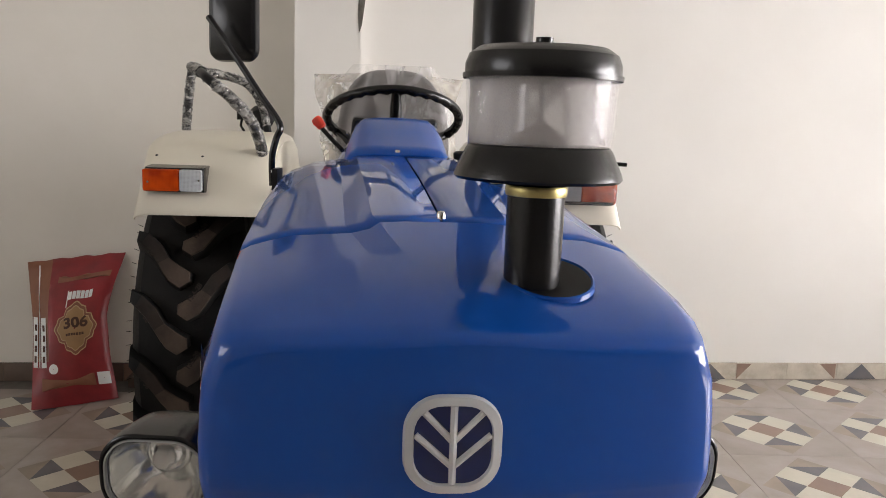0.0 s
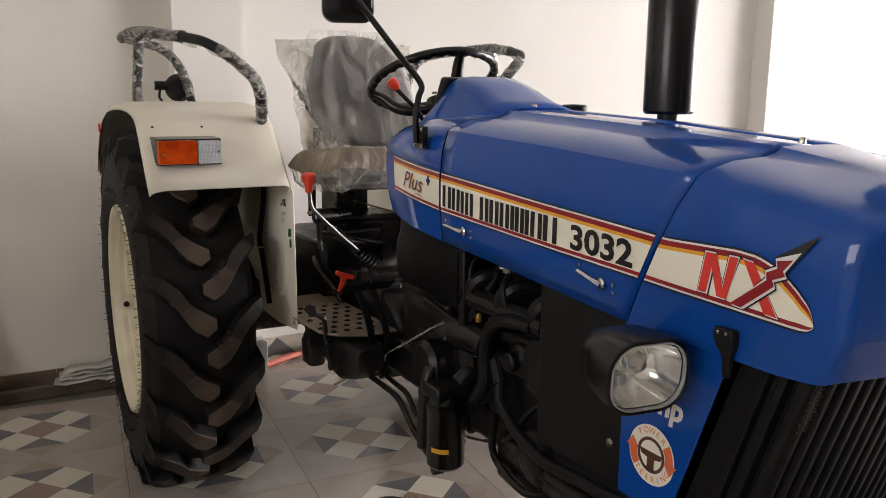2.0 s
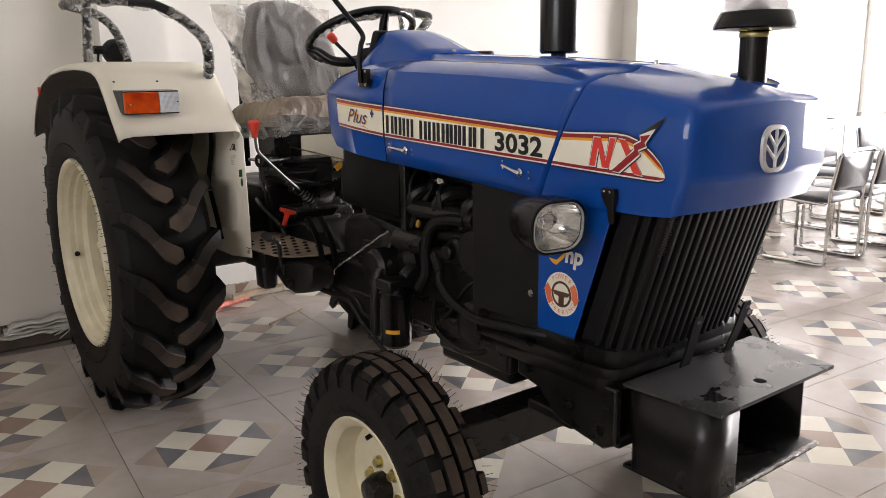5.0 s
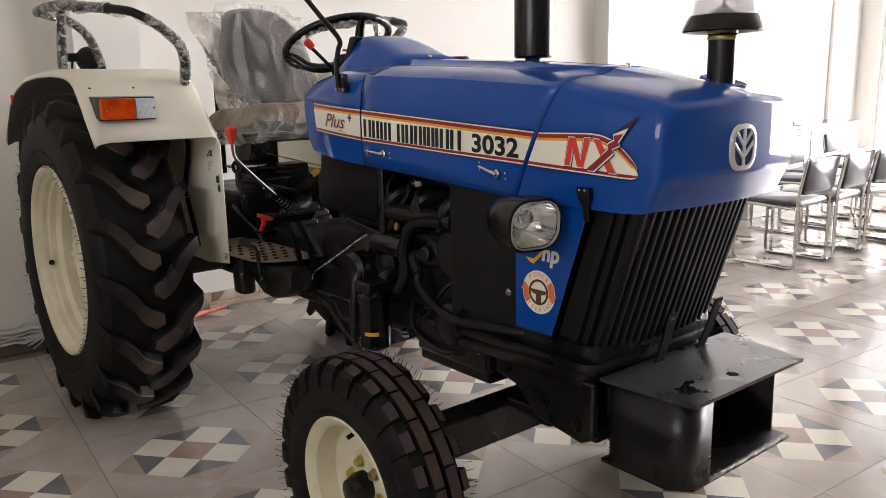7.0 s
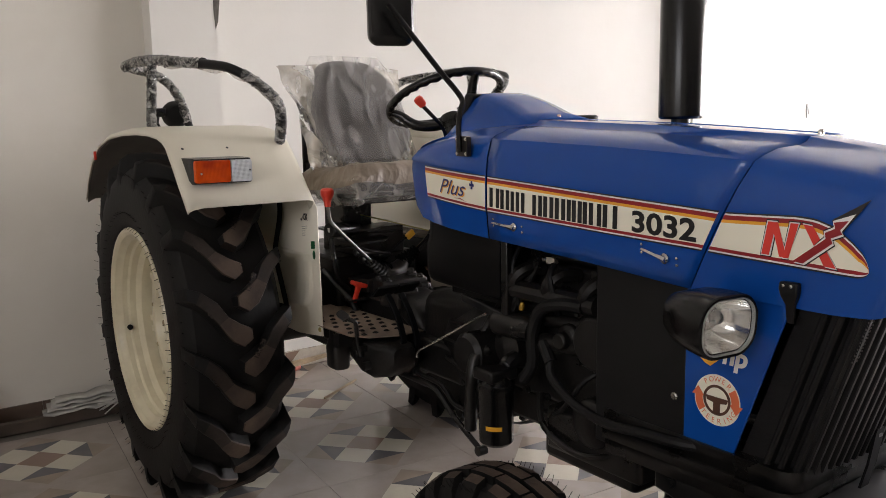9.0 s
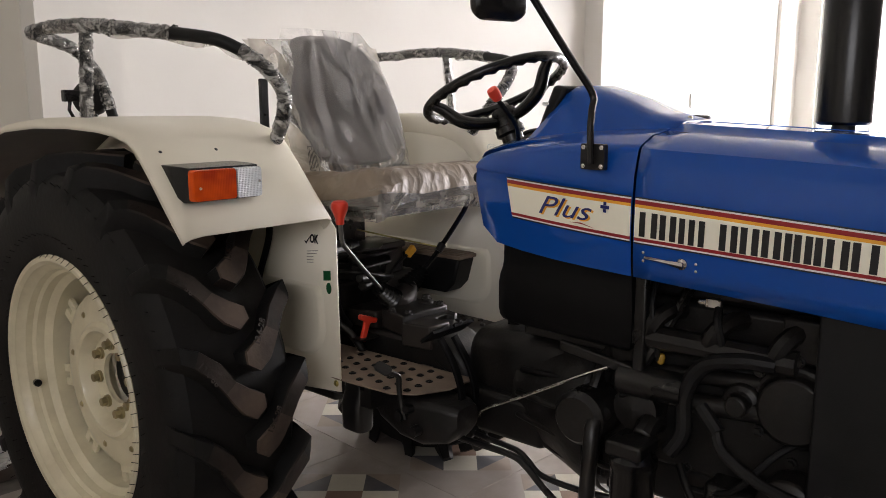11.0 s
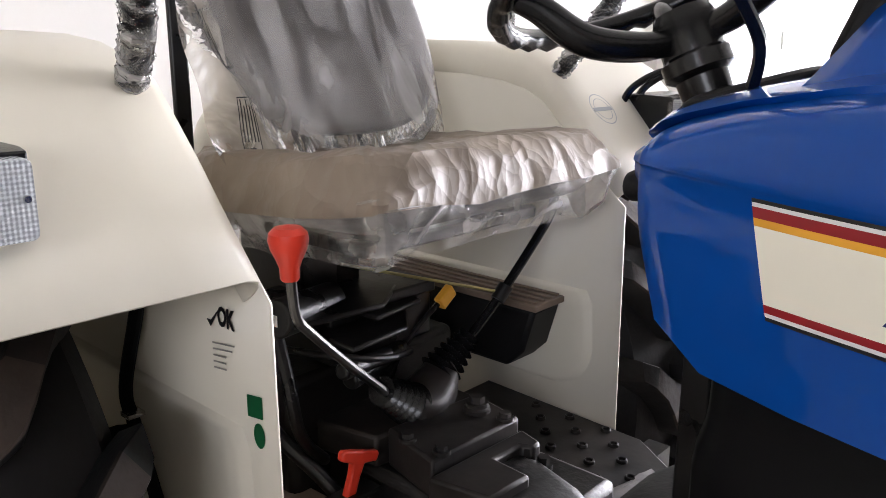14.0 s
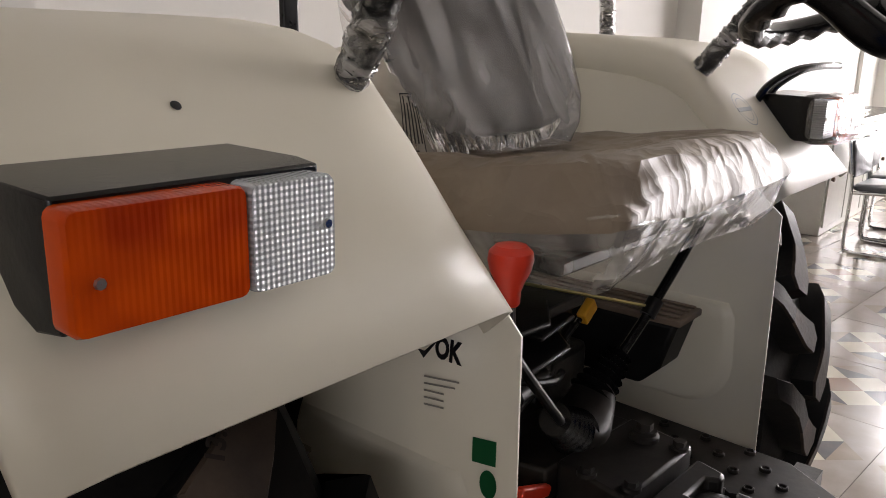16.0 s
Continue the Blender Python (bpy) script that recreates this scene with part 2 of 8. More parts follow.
STRAP = mat("dull_black_strap", (0.004, 0.004, 0.0045), 0.6, var=0.2, spec=0.12)
RED = mat("red_plastic", (0.72, 0.045, 0.02), 0.35, var=0.08, scale=15, dirt=(0.35, 0.06, 0.04), dirt_amount=0.3, dirt_scale=18)
STEEL = mat("bright_steel", (0.62, 0.61, 0.58), 0.24, metal=1.0, var=0.12, scale=20, wear=0.1)
LEVER_STEEL = mat("dull_lever_steel", (0.13, 0.127, 0.122), 0.38, metal=1.0, var=0.2, scale=20, wear=0.1)
PLATE = mat("dusty_brown_plate", (0.22, 0.168, 0.128), 0.6, var=0.2, scale=8, dirt=(0.11, 0.085, 0.066), dirt_amount=0.5, dirt_scale=9, bump=0.2, bump_scale=60, spec=0.25)
BRASS = mat("zinc_yellow_clamp", (0.55, 0.47, 0.20), 0.32, metal=0.9, var=0.15, scale=25)
CHROME = mat("chrome", (0.60, 0.60, 0.595), 0.14, metal=1.0, var=0.05, scale=10)
SILVER = mat("silver_badge_plastic", (0.60, 0.61, 0.62), 0.3, metal=0.25, var=0.05, scale=10)
NAVY = mat("navy_badge_field", (0.008, 0.02, 0.12), 0.25, coat=0.4, var=0.05)
DECAL = mat("cream_decal", (0.93, 0.895, 0.745), 0.35, coat=0.15, var=0.03, scale=5)
DECAL_BLACK = mat("black_decal_ink", (0.012, 0.012, 0.013), 0.35, var=0.1)
DECAL_RED = mat("dark_red_decal_ink", (0.30, 0.012, 0.018), 0.35, var=0.06)
DECAL_BRIGHT = mat("bright_red_decal_ink", (0.75, 0.05, 0.035), 0.35, var=0.06)
DECAL_YELLOW = mat("amber_decal_ink", (0.85, 0.42, 0.035), 0.35, var=0.06)
DECAL_NAVY = mat("navy_decal_ink", (0.012, 0.02, 0.15), 0.35, var=0.06)
DECAL_WHITE = mat("white_decal", (0.8, 0.8, 0.78), 0.4, var=0.03)
GREEN = mat("green_sticker", (0.006, 0.09, 0.03), 0.45, var=0.1)
ORANGE_LENS = lens("orange_lens", (0.66, 0.078, 0.003), 0.22, relief=0.14, spec=0.25, inner=(0.40, 0.030, 0.002), ribs=75, rib_axis=(1, 0, 0))
CLEAR_LENS = lens("clear_lens", (0.50, 0.53, 0.56), 0.08, ribs=78, rib_axis=(1, 0, 0), cross=True, relief=0.4)
HEAD_GLASS = lens("headlamp_glass", (0.95, 0.96, 0.96), 0.04, ribs=38, rib_axis=(1, 0, 0), transmission=0.0, alpha=0.09)
REFLECTOR = mat("headlamp_reflector", (0.85, 0.85, 0.83), 0.14, metal=1.0, var=0.05, bump=0.08, bump_scale=30)
BOWL = lens("clear_bowl_plastic", (0.92, 0.88, 0.88), 0.08, alpha=0.15)
BOWL_INNER = lens("inner_bowl_plastic", (0.42, 0.40, 0.41), 0.25, alpha=0.42)
VINYL = mat("grey_seat_vinyl", (0.14, 0.130, 0.125), 0.45, var=0.12, scale=6, bump=0.3, bump_scale=200)
TAN_COVER = mat("dusty_tan_cover", (0.25, 0.20, 0.152), 0.5, coat=0.1, var=0.15, scale=5, dirt=(0.20, 0.155, 0.115), dirt_amount=0.6, dirt_scale=4, bump=0.4, bump_scale=14)
FILM = film("clear_wrap_film", (0.80, 0.78, 0.74), 0.24, 0.10, 0.8, 24, (1, 1, 1.6), crumple=20, gloss=1.34, spread=(0.0, 2.6))
FILM_BACK = film("clear_seat_film", (0.72, 0.705, 0.70), 0.19, 0.16, 0.26, 6, (2.0, 1, 0.6), crumple=6, gloss=1.2, spread=(0.1, 2.6), fold=0.14)
FILM_TAN = film("dusty_tan_film", (0.40, 0.34, 0.27), 0.62, 0.14, 0.7, 12, (2, 1, 1), crumple=12)
FILM_THIN = film("loose_clear_film", (0.74, 0.69, 0.60), 0.50, 0.12, 0.7, 10, crumple=9)
FILM_SEAT = film("clear_cushion_film", (0.80, 0.77, 0.73), 0.26, 0.12, 0.5, 9, (1.0, 1, 1.3), crumple=9, gloss=1.32, spread=(0.3, 2.0), fold=0.4)
facets(TAN_COVER.node_tree, TAN_COVER.node_tree.nodes["Principled BSDF"], 13, None, (1.2, 1, 0.7), 0.38)
WALL = mat("white_wall_paint", (0.74, 0.725, 0.69), 0.75, var=0.02, scale=2.0, dirt=(0.66, 0.62, 0.55), dirt_amount=0.22, dirt_scale=1.3, bump=0.12, bump_scale=30)
WALL_OLD = mat("aged_cream_wall_paint", (0.74, 0.712, 0.65), 0.75, var=0.03, scale=2.0, dirt=(0.60, 0.56, 0.475), dirt_amount=0.3, dirt_scale=1.2, bump=0.12, bump_scale=30)
CEIL = mat("white_ceiling_paint", (0.80, 0.79, 0.75), 0.8, var=0.02, scale=2)
T_BASE = mat("grey_beige_marble_tile", (0.37, 0.325, 0.295), 0.16, var=0.14, scale=5, dirt=(0.25, 0.22, 0.19), dirt_amount=0.5, dirt_scale=3.5, wear=0.07, by_piece=0.05, bump=0.03, bump_scale=8)
T_WHITE = mat("cream_tile_print", (0.58, 0.545, 0.46), 0.17, var=0.07, scale=9, dirt=(0.42, 0.38, 0.31), dirt_amount=0.35, dirt_scale=5, wear=0.06)
T_RED = mat("brown_tile_print", (0.27, 0.185, 0.145), 0.17, var=0.12, scale=9, dirt=(0.17, 0.12, 0.1), dirt_amount=0.4, dirt_scale=6, wear=0.06)
T_SLATE = mat("slate_tile_print", (0.125, 0.125, 0.135), 0.17, var=0.15, scale=9, dirt=(0.2, 0.17, 0.15), dirt_amount=0.35, dirt_scale=6, wear=0.06)
T_TAN = mat("taupe_tile_print", (0.31, 0.255, 0.215), 0.17, var=0.12, scale=9, dirt=(0.24, 0.2, 0.17), dirt_amount=0.4, dirt_scale=6, wear=0.06)
GROUT = mat("dark_grout", (0.10, 0.088, 0.075), 0.85, var=0.2, scale=20)


# ---------------------------------------------------------------- shape helpers
def thing(name, base, label, category, group="", kind=""):
    ob = new(name)
    ob.location = base
    ob.empty_display_size = 0.1
    return tagged(ob, label, category, group, kind)


def base_of(ob):
    p = Vector((0, 0, 0))
    while ob is not None:
        p = p + ob.location
        ob = ob.parent
    return p


def hang(ob, parent):
    """Parent ob, whose mesh is laid out in world metres, under parent."""
    if parent is not None:
        ob.parent = parent
        ob.location = -base_of(parent)
    return ob


def node(name, base, parent, label=""):
    """A part that only gathers its own pieces."""
    ob = new(name)
    ob.empty_display_size = 0.05
    ob.parent = parent
    ob.location = Vector(base) - base_of(parent)
    return tagged(ob, label)


def part(name, bm, material, parent, label="", sharp=35, bevel=0.0, solid=0.0, offset=0.0):
    me = bpy.data.meshes.new(name)
    bmesh.ops.recalc_face_normals(bm, faces=bm.faces)
    bm.to_mesh(me)
    bm.free()
    for m in material if isinstance(material, (list, tuple)) else [material]:
        me.materials.append(m)
    me.shade_smooth()
    me.set_sharp_from_angle(angle=radians(sharp))
    ob = new(name, me)
    hang(ob, parent)
    if solid:
        mod = ob.modifiers.new("thickness", "SOLIDIFY")
        mod.thickness, mod.offset = solid, offset
    if bevel:
        mod = ob.modifiers.new("edges", "BEVEL")
        mod.width, mod.segments, mod.limit_method, mod.angle_limit = bevel, 2, "ANGLE", radians(40)
    return tagged(ob, label)


def B():
    return bmesh.new()


def pieces(name, bm, material, parent, label="", near=0.0, **kw):
    """Link every loose island of bm as a part of its own; islands closer than near stay together."""
    seen, sets = set(), []
    for v in bm.verts:
        if v in seen:
            continue
        todo, isle = [v], []
        seen.add(v)
        while todo:
            q = todo.pop()
            isle.append(q)
            for e in q.link_edges:
                o = e.other_vert(q)
                if o not in seen:
                    seen.add(o)
                    todo.append(o)
        c = sum((q.co for q in isle), Vector()) / len(isle)
        home = next((s for s in sets if (s[0] - c).length < near), None)
        if home:
            home[1].extend(isle)
        else:
            sets.append((c, isle))
    out = []
    for c, isle in sets:
        one = bmesh.new()
        m = {v: one.verts.new(v.co) for v in isle}
        own = set(isle)
        for f in {f for v in isle for f in v.link_faces}:
            one.faces.new([m[v] for v in f.verts]).material_index = f.material_index
        out.append(part(name, one, material, parent, label, **kw))
    bm.free()
    return out


def turned(name, mesh, m, parent, label=""):
    """One more piece on a shared mesh, turned by m."""
    ob = new(name, mesh)
    hang(ob, parent)
    ob.matrix_basis = Matrix.Translation(ob.location) @ m
    return tagged(ob, label)


def box(bm, x0, x1, y0, y1, z0, z1, m=None, mi=0):
    co = [(x, y, z) for z in (z0, z1) for y in (y0, y1) for x in (x0, x1)]
    v = [bm.verts.new((m @ Vector(c)) if m else c) for c in co]
    for f in ((0, 2, 3, 1), (4, 5, 7, 6), (0, 1, 5, 4), (2, 6, 7, 3), (0, 4, 6, 2), (1, 3, 7, 5)):
        bm.faces.new([v[i] for i in f]).material_index = mi
    return bm


def loft(bm, rings, closed=True, caps=True, mi=0):
    """Join rings of equally many points; closed: each ring is a loop."""
    vs = [[bm.verts.new(p) for p in r] for r in rings]
    n = len(rings[0])
    for a, b in zip(vs, vs[1:]):
        for i in range(n if closed else n - 1):
            j = (i + 1) % n
            bm.faces.new((a[i], a[j], b[j], b[i])).material_index = mi
    if caps and closed:
        bm.faces.new(list(reversed(vs[0]))).material_index = mi
        bm.faces.new(vs[-1]).material_index = mi
    return vs


def frame_of(d):
    d = Vector(d).normalized()
    a = d.cross(Vector((0, 0, 1))) if abs(d.z) < 0.9 else d.cross(Vector((0, 1, 0)))
    a.normalize()
    return a, d.cross(a)


def tube(bm, pts, r, n=10, loop=False, caps=True, mi=0):
    """A round bar along points; r may be a list."""
    pts = [Vector(p) for p in pts]
    k = len(pts)
    rr = r if isinstance(r, (list, tuple)) else [r] * k
    rings, a = [], None
    for i, p in enumerate(pts):
        if loop:
            d = pts[(i + 1) % k] - pts[i - 1]
        else:
            d = pts[min(i + 1, k - 1)] - pts[max(i - 1, 0)]
        d.normalize()
        if a is None:
            a = frame_of(d)[0]
        a = (a - d * a.dot(d)).normalized()
        b = d.cross(a)
        rings.append([p + (a * math.cos(t) + b * math.sin(t)) * rr[i] for t in (2 * math.pi * q / n for q in range(n))])
    if loop:
        rings.append(rings[0])
        vs = [[bm.verts.new(p) for p in q] for q in rings[:-1]]
        vs.append(vs[0])
        for s, t in zip(vs, vs[1:]):
            for i in range(n):
                j = (i + 1) % n
                bm.faces.new((s[i], s[j], t[j], t[i])).material_index = mi
    else:
        loft(bm, rings, True, caps, mi)
    return bm


def curve(pts, k=6, loop=False):
    """Catmull-Rom points through pts."""
    P = [Vector(p) for p in pts]
    out, n = [], len(P)
    for i in range(n if loop else n - 1):
        p0, p1, p2, p3 = (P[(i + d) % n] if loop else P[min(max(i + d, 0), n - 1)] for d in (-1, 0, 1, 2))
        for j in range(k):
            t = j / k
            out.append(0.5 * (2 * p1 + (p2 - p0) * t + (2 * p0 - 5 * p1 + 4 * p2 - p3) * t * t + (3 * p1 - p0 - 3 * p2 + p3) * t ** 3))
    if not loop:
        out.append(P[-1])
    return out


def lathe(bm, prof, c, axis=(0, 0, 1), n=32, mi=0, caps=False, arc=1.0):
    """Turn a profile of (radius, height) about an axis through c."""
    ax = Vector(axis).normalized()
    a, b = frame_of(ax)
    c = Vector(c)
    rings = [[c + ax * h + (a * math.cos(t) + b * math.sin(t)) * max(r, 1e-4) for t in (2 * math.pi * q / n for q in range(n))] for r, h in prof]
    return loft(bm, rings, True, caps, mi)


def cyl(bm, p0, p1, r, n=16, mi=0, r1=None):
    p0, p1 = Vector(p0), Vector(p1)
    return tube(bm, [p0, p1], [r, r if r1 is None else r1], n, mi=mi)


def bolt(bm, p, axis, r=0.008, h=0.007, n=6):
    p, ax = Vector(p), Vector(axis).normalized()
    cyl(bm, p - ax * 0.002, p + ax * h * 0.35, r * 1.45, 12)
    cyl(bm, p, p + ax * h, r, n)


def lerp(x, xs, ys):
    return float(np.interp(x, xs, ys))


def prism(bm, poly, f, depth, mi=0):
    """Raise a flat outline (u, v) into a solid: f(u, v, d) gives the place, d from 0 to depth."""
    lo = [bm.verts.new(f(u, v, 0)) for u, v in poly]
    hi = [bm.verts.new(f(u, v, depth)) for u, v in poly]
    n = len(poly)
    bm.faces.new(hi).material_index = mi
    bm.faces.new(list(reversed(lo))).material_index = mi
    for i in range(n):
        bm.faces.new((lo[i], lo[(i + 1) % n], hi[(i + 1) % n], hi[i])).material_index = mi
    return bm


def rrect(w, h, r, k=5):
    """A rounded rectangle's outline about 0, 0."""
    out = []
    for cx, cy, a0 in ((w / 2 - r, h / 2 - r, 0), (-w / 2 + r, h / 2 - r, 90), (-w / 2 + r, -h / 2 + r, 180), (w / 2 - r, -h / 2 + r, 270)):
        for i in range(k + 1):
            a = radians(a0 + 90 * i / k)
            out.append((cx + r * math.cos(a), cy + r * math.sin(a)))
    return out


def letters(text, size, place, material, parent, name="lettering", label="", shear=0.0, depth=0.0006, sx=1.0, align="LEFT", bold=0.0):
    """Words in the built-in font, laid by place(u, v, d), which gives a world point."""
    cu = bpy.data.curves.new(name, "FONT")
    cu.body, cu.size, cu.shear, cu.align_x = text, size, shear, align
    cu.resolution_u, cu.offset = 3, bold
    tmp = bpy.data.objects.new(name, cu)
    scene.collection.objects.link(tmp)
    me = bpy.data.meshes.new_from_object(tmp)
    bpy.data.objects.remove(tmp)
    bpy.data.curves.remove(cu)
    for v in me.vertices:
        v.co = place(v.co.x * sx, v.co.y, depth)
    me.materials.append(material)
    ob = new(name, me)
    hang(ob, parent)
    return tagged(ob, label)


# ---------------------------------------------------------------- the showroom
X0, X1, Y0, YB, YC, ZC = -5.2, 8.1, -8.0, 5.46, 5.31, 3.6   # walls: west, east, front, back bay, columns, ceiling


def slab(name, x0, x1, y0, y1, z0, z1, material, label, category="wall"):
    ob = part(name, box(B(), x0, x1, y0, y1, z0, z1), material, None)
    return tagged(ob, label, category, "", "structure")


slab("wall_north_old_bay", X0, -0.41, YB - 0.03, YB + 0.2, 0, ZC, WALL_OLD, "aged cream painted wall bay behind the tractor")
slab("wall_north", -0.085, 3.66, YB, YB + 0.2, 0, ZC, WALL, "white painted plaster wall behind the tractor")
slab("wall_north_east_bay", 3.66, 8.3, YC, YB + 0.2, 0, ZC, WALL, "white painted plaster wall behind the chairs")
slab("column_north", -0.41, -0.085, YC, YB + 0.2, 0, ZC, WALL, "white painted plaster column with a chipped edge", "column")
slab("column_east", 7.46, 8.1, YC - 0.04, YC - 0.002, 0, ZC, WALL, "white painted plaster column beside the window", "column")
slab("ceiling", X0 - 0.2, X1 + 0.2, Y0 - 0.2, YB + 0.2, ZC, ZC + 0.15, CEIL, "plain white painted ceiling", "ceiling")
# east wall with its wide window, and the unseen side and front walls
wall_e = B()
box(wall_e, X1, X1 + 0.2, Y0 - 0.2, YB + 0.2, 0, 0.35)
box(wall_e, X1, X1 + 0.2, Y0 - 0.2, YB + 0.2, 3.15, ZC)
box(wall_e, X1, X1 + 0.2, Y0 - 0.2, -0.55, 0.35, 3.15)
box(wall_e, X1, X1 + 0.2, 5.05, YB + 0.2, 0.35, 3.15)
tagged(part("wall_east", wall_e, WALL, None), "white painted wall with a wide window opening", "wall", "", "structure")
# unseen side wall; its opening is only there to let the fill lamp through
wall_w = B()
box(wall_w, X0 - 0.2, X0, Y0 - 0.2, YB + 0.2, 0, 1.9)
box(wall_w, X0 - 0.2, X0, Y0 - 0.2, YB + 0.2, 3.4, ZC)
box(wall_w, X0 - 0.2, X0, Y0 - 0.2, -0.9, 1.9, 3.4)
box(wall_w, X0 - 0.2, X0, 2.1, YB + 0.2, 1.9, 3.4)
tagged(part("wall_west", wall_w, WALL_OLD, None), "unseen cream side wall with an opening added for fill light", "wall", "", "structure")
# unseen front wall; its grey is set by how much light bounces onto the nose
FRONT_WALL = mat("unseen_wall_grey", (0.34, 0.32, 0.29), 0.6, var=0.08, scale=2.0)
wall_s = B()
box(wall_s, X0, X1, Y0 - 0.2, Y0, 0, ZC)
tagged(part("wall_south", wall_s, FRONT_WALL, None), "plain unseen front wall, its warm grey set to limit bounce light", "wall", "", "structure")

# chipped plaster along the column's edge
chip = B()
prism(chip, [(-0.018, 0.10), (0.012, 0.115), (0.022, 0.09), (0.015, 0.03), (0.002, -0.06), (-0.014, -0.10), (-0.02, -0.02)],
      lambda u, v, d: Vector((-0.085 + u * 0.9, YC - d, 1.93 + v)), 0.002)
tagged(part("plaster_chip", chip, mat("bare_grey_plaster", (0.11, 0.10, 0.085), 0.9, var=0.3, scale=40, bump=0.5, bump_scale=60), None),
       "dark chipped patch of bare plaster on the column edge", "chipped plaster", "", "structure")

# window in the east wall
win = thing("window_1", (X1 + 0.1, 1.3, 0.35), "wide white-framed window flooded with daylight", "window", "", "structure")
wf = B()
for y in (-0.55, 1.3, 3.15, 5.0):
    box(wf, X1 + 0.06, X1 + 0.12, y, y + 0.05, 0.35, 3.15)
for z in (0.35, 3.1):
    box(wf, X1 + 0.06, X1 + 0.12, -0.55, 5.05, z, z + 0.05)
FRAME = mat("white_window_frame", (0.78, 0.78, 0.76), 0.4, var=0.03)
part("window_frame", wf, FRAME, win)
part("window_sill", box(B(), X1 - 0.05, X1 + 0.06, -0.55, 5.05, 0.31, 0.348), FRAME, win)
LATTICE = mat("pale_grey_lattice_steel", (0.55, 0.56, 0.56), 0.5, var=0.06)
for y in (4.45, 3.55):
    lat = B()
    for dy in (0.0, 0.33):
        box(lat, X1 + 0.0, X1 + 0.03, y + dy, y + dy + 0.02, 0.352, 3.15)
    for i in range(12):
        box(lat, X1 + 0.005, X1 + 0.02, y + 0.02, y + 0.33, 0.55 + i * 0.21, 0.562 + i * 0.21)
    part("window_lattice", lat, LATTICE, win, "pale steel ladder-like lattice in the window")

# bright street beyond the window
glow = bpy.data.materials.new("bright_daylight_haze")
glow.use_nodes = True
glow.node_tree.nodes["Principled BSDF"].inputs["Emission Color"].default_value = (0.93, 0.97, 1.0, 1)
glow.node_tree.nodes["Principled BSDF"].inputs["Emission Strength"].default_value = 2.5
slab("backdrop", 11.0, 11.05, -9.0, 12.0, -0.5, 7.0, glow, "overexposed white daylight outside the window", "backdrop")

# skirting of cut patterned tiles
SK_W = mat("skirting_cream_tile", (0.55, 0.50, 0.42), 0.25, var=0.12, scale=8, dirt=(0.25, 0.2, 0.15), dirt_amount=0.5, dirt_scale=9)


SK_B = mat("brown_skirting_tile", (0.14, 0.10, 0.078), 0.3, var=0.15, scale=8, dirt=(0.08, 0.06, 0.048), dirt_amount=0.5, dirt_scale=9)


def skirting(x0, x1, y, name, ground=None):
    run = thing(name, (x0, y, 0), "skirting of cut patterned tiles with dusty joints", "skirting", "", "structure")
    n = max(1, round((x1 - x0) / 0.3))
    w = (x1 - x0) / n
    for i in range(n):
        a = x0 + i * w
        bm = box(B(), a + 0.001, a + w - 0.001, y - 0.012, y - 0.001, 0.002, 0.10)
        k = i % 3
        tri = {0: [(0.05, 0.004), (0.15, 0.096), (0.25, 0.004)], 1: [(0.0, 0.096), (0.09, 0.096), (0.0, 0.004)], 2: [(0.3, 0.096), (0.2, 0.096), (0.3, 0.004)]}[k]
        prism(bm, [(min(u, w - 0.004) if u > 0.15 else max(u, 0.004), v) for u, v in tri], lambda u, v, d: Vector((a + u, y - 0.0118 - d, v)), 0.0015, 1)
        part("tile", bm, [ground or SK_W, (T_SLATE, T_RED, T_RED)[k]], run)
    return run


skirting(X0, -0.40, YB - 0.03, "skirting_north_old_bay", SK_B)
skirting(-0.40, -0.07, YC, "skirting_column", SK_B)
skirting(-0.07, 3.66, YB, "skirting_north")
skirting(3.66, 7.46, YC, "skirting_north_east")

# floor: square tiles with a printed checker of lozenges, laid a little askew
floor = thing("floor", (0, 0, 0), "polished grey-beige floor tiles with printed checker lozenges", "floor", "", "structure")
S, HD, G = 0.6, 0.0925, 0.0012
part("screed", box(B(), X0 - 0.2, X1 + 0.2, Y0 - 0.2, YB + 0.2, -0.12, -0.003), GROUT, floor, "dark grout bed under the tiles")


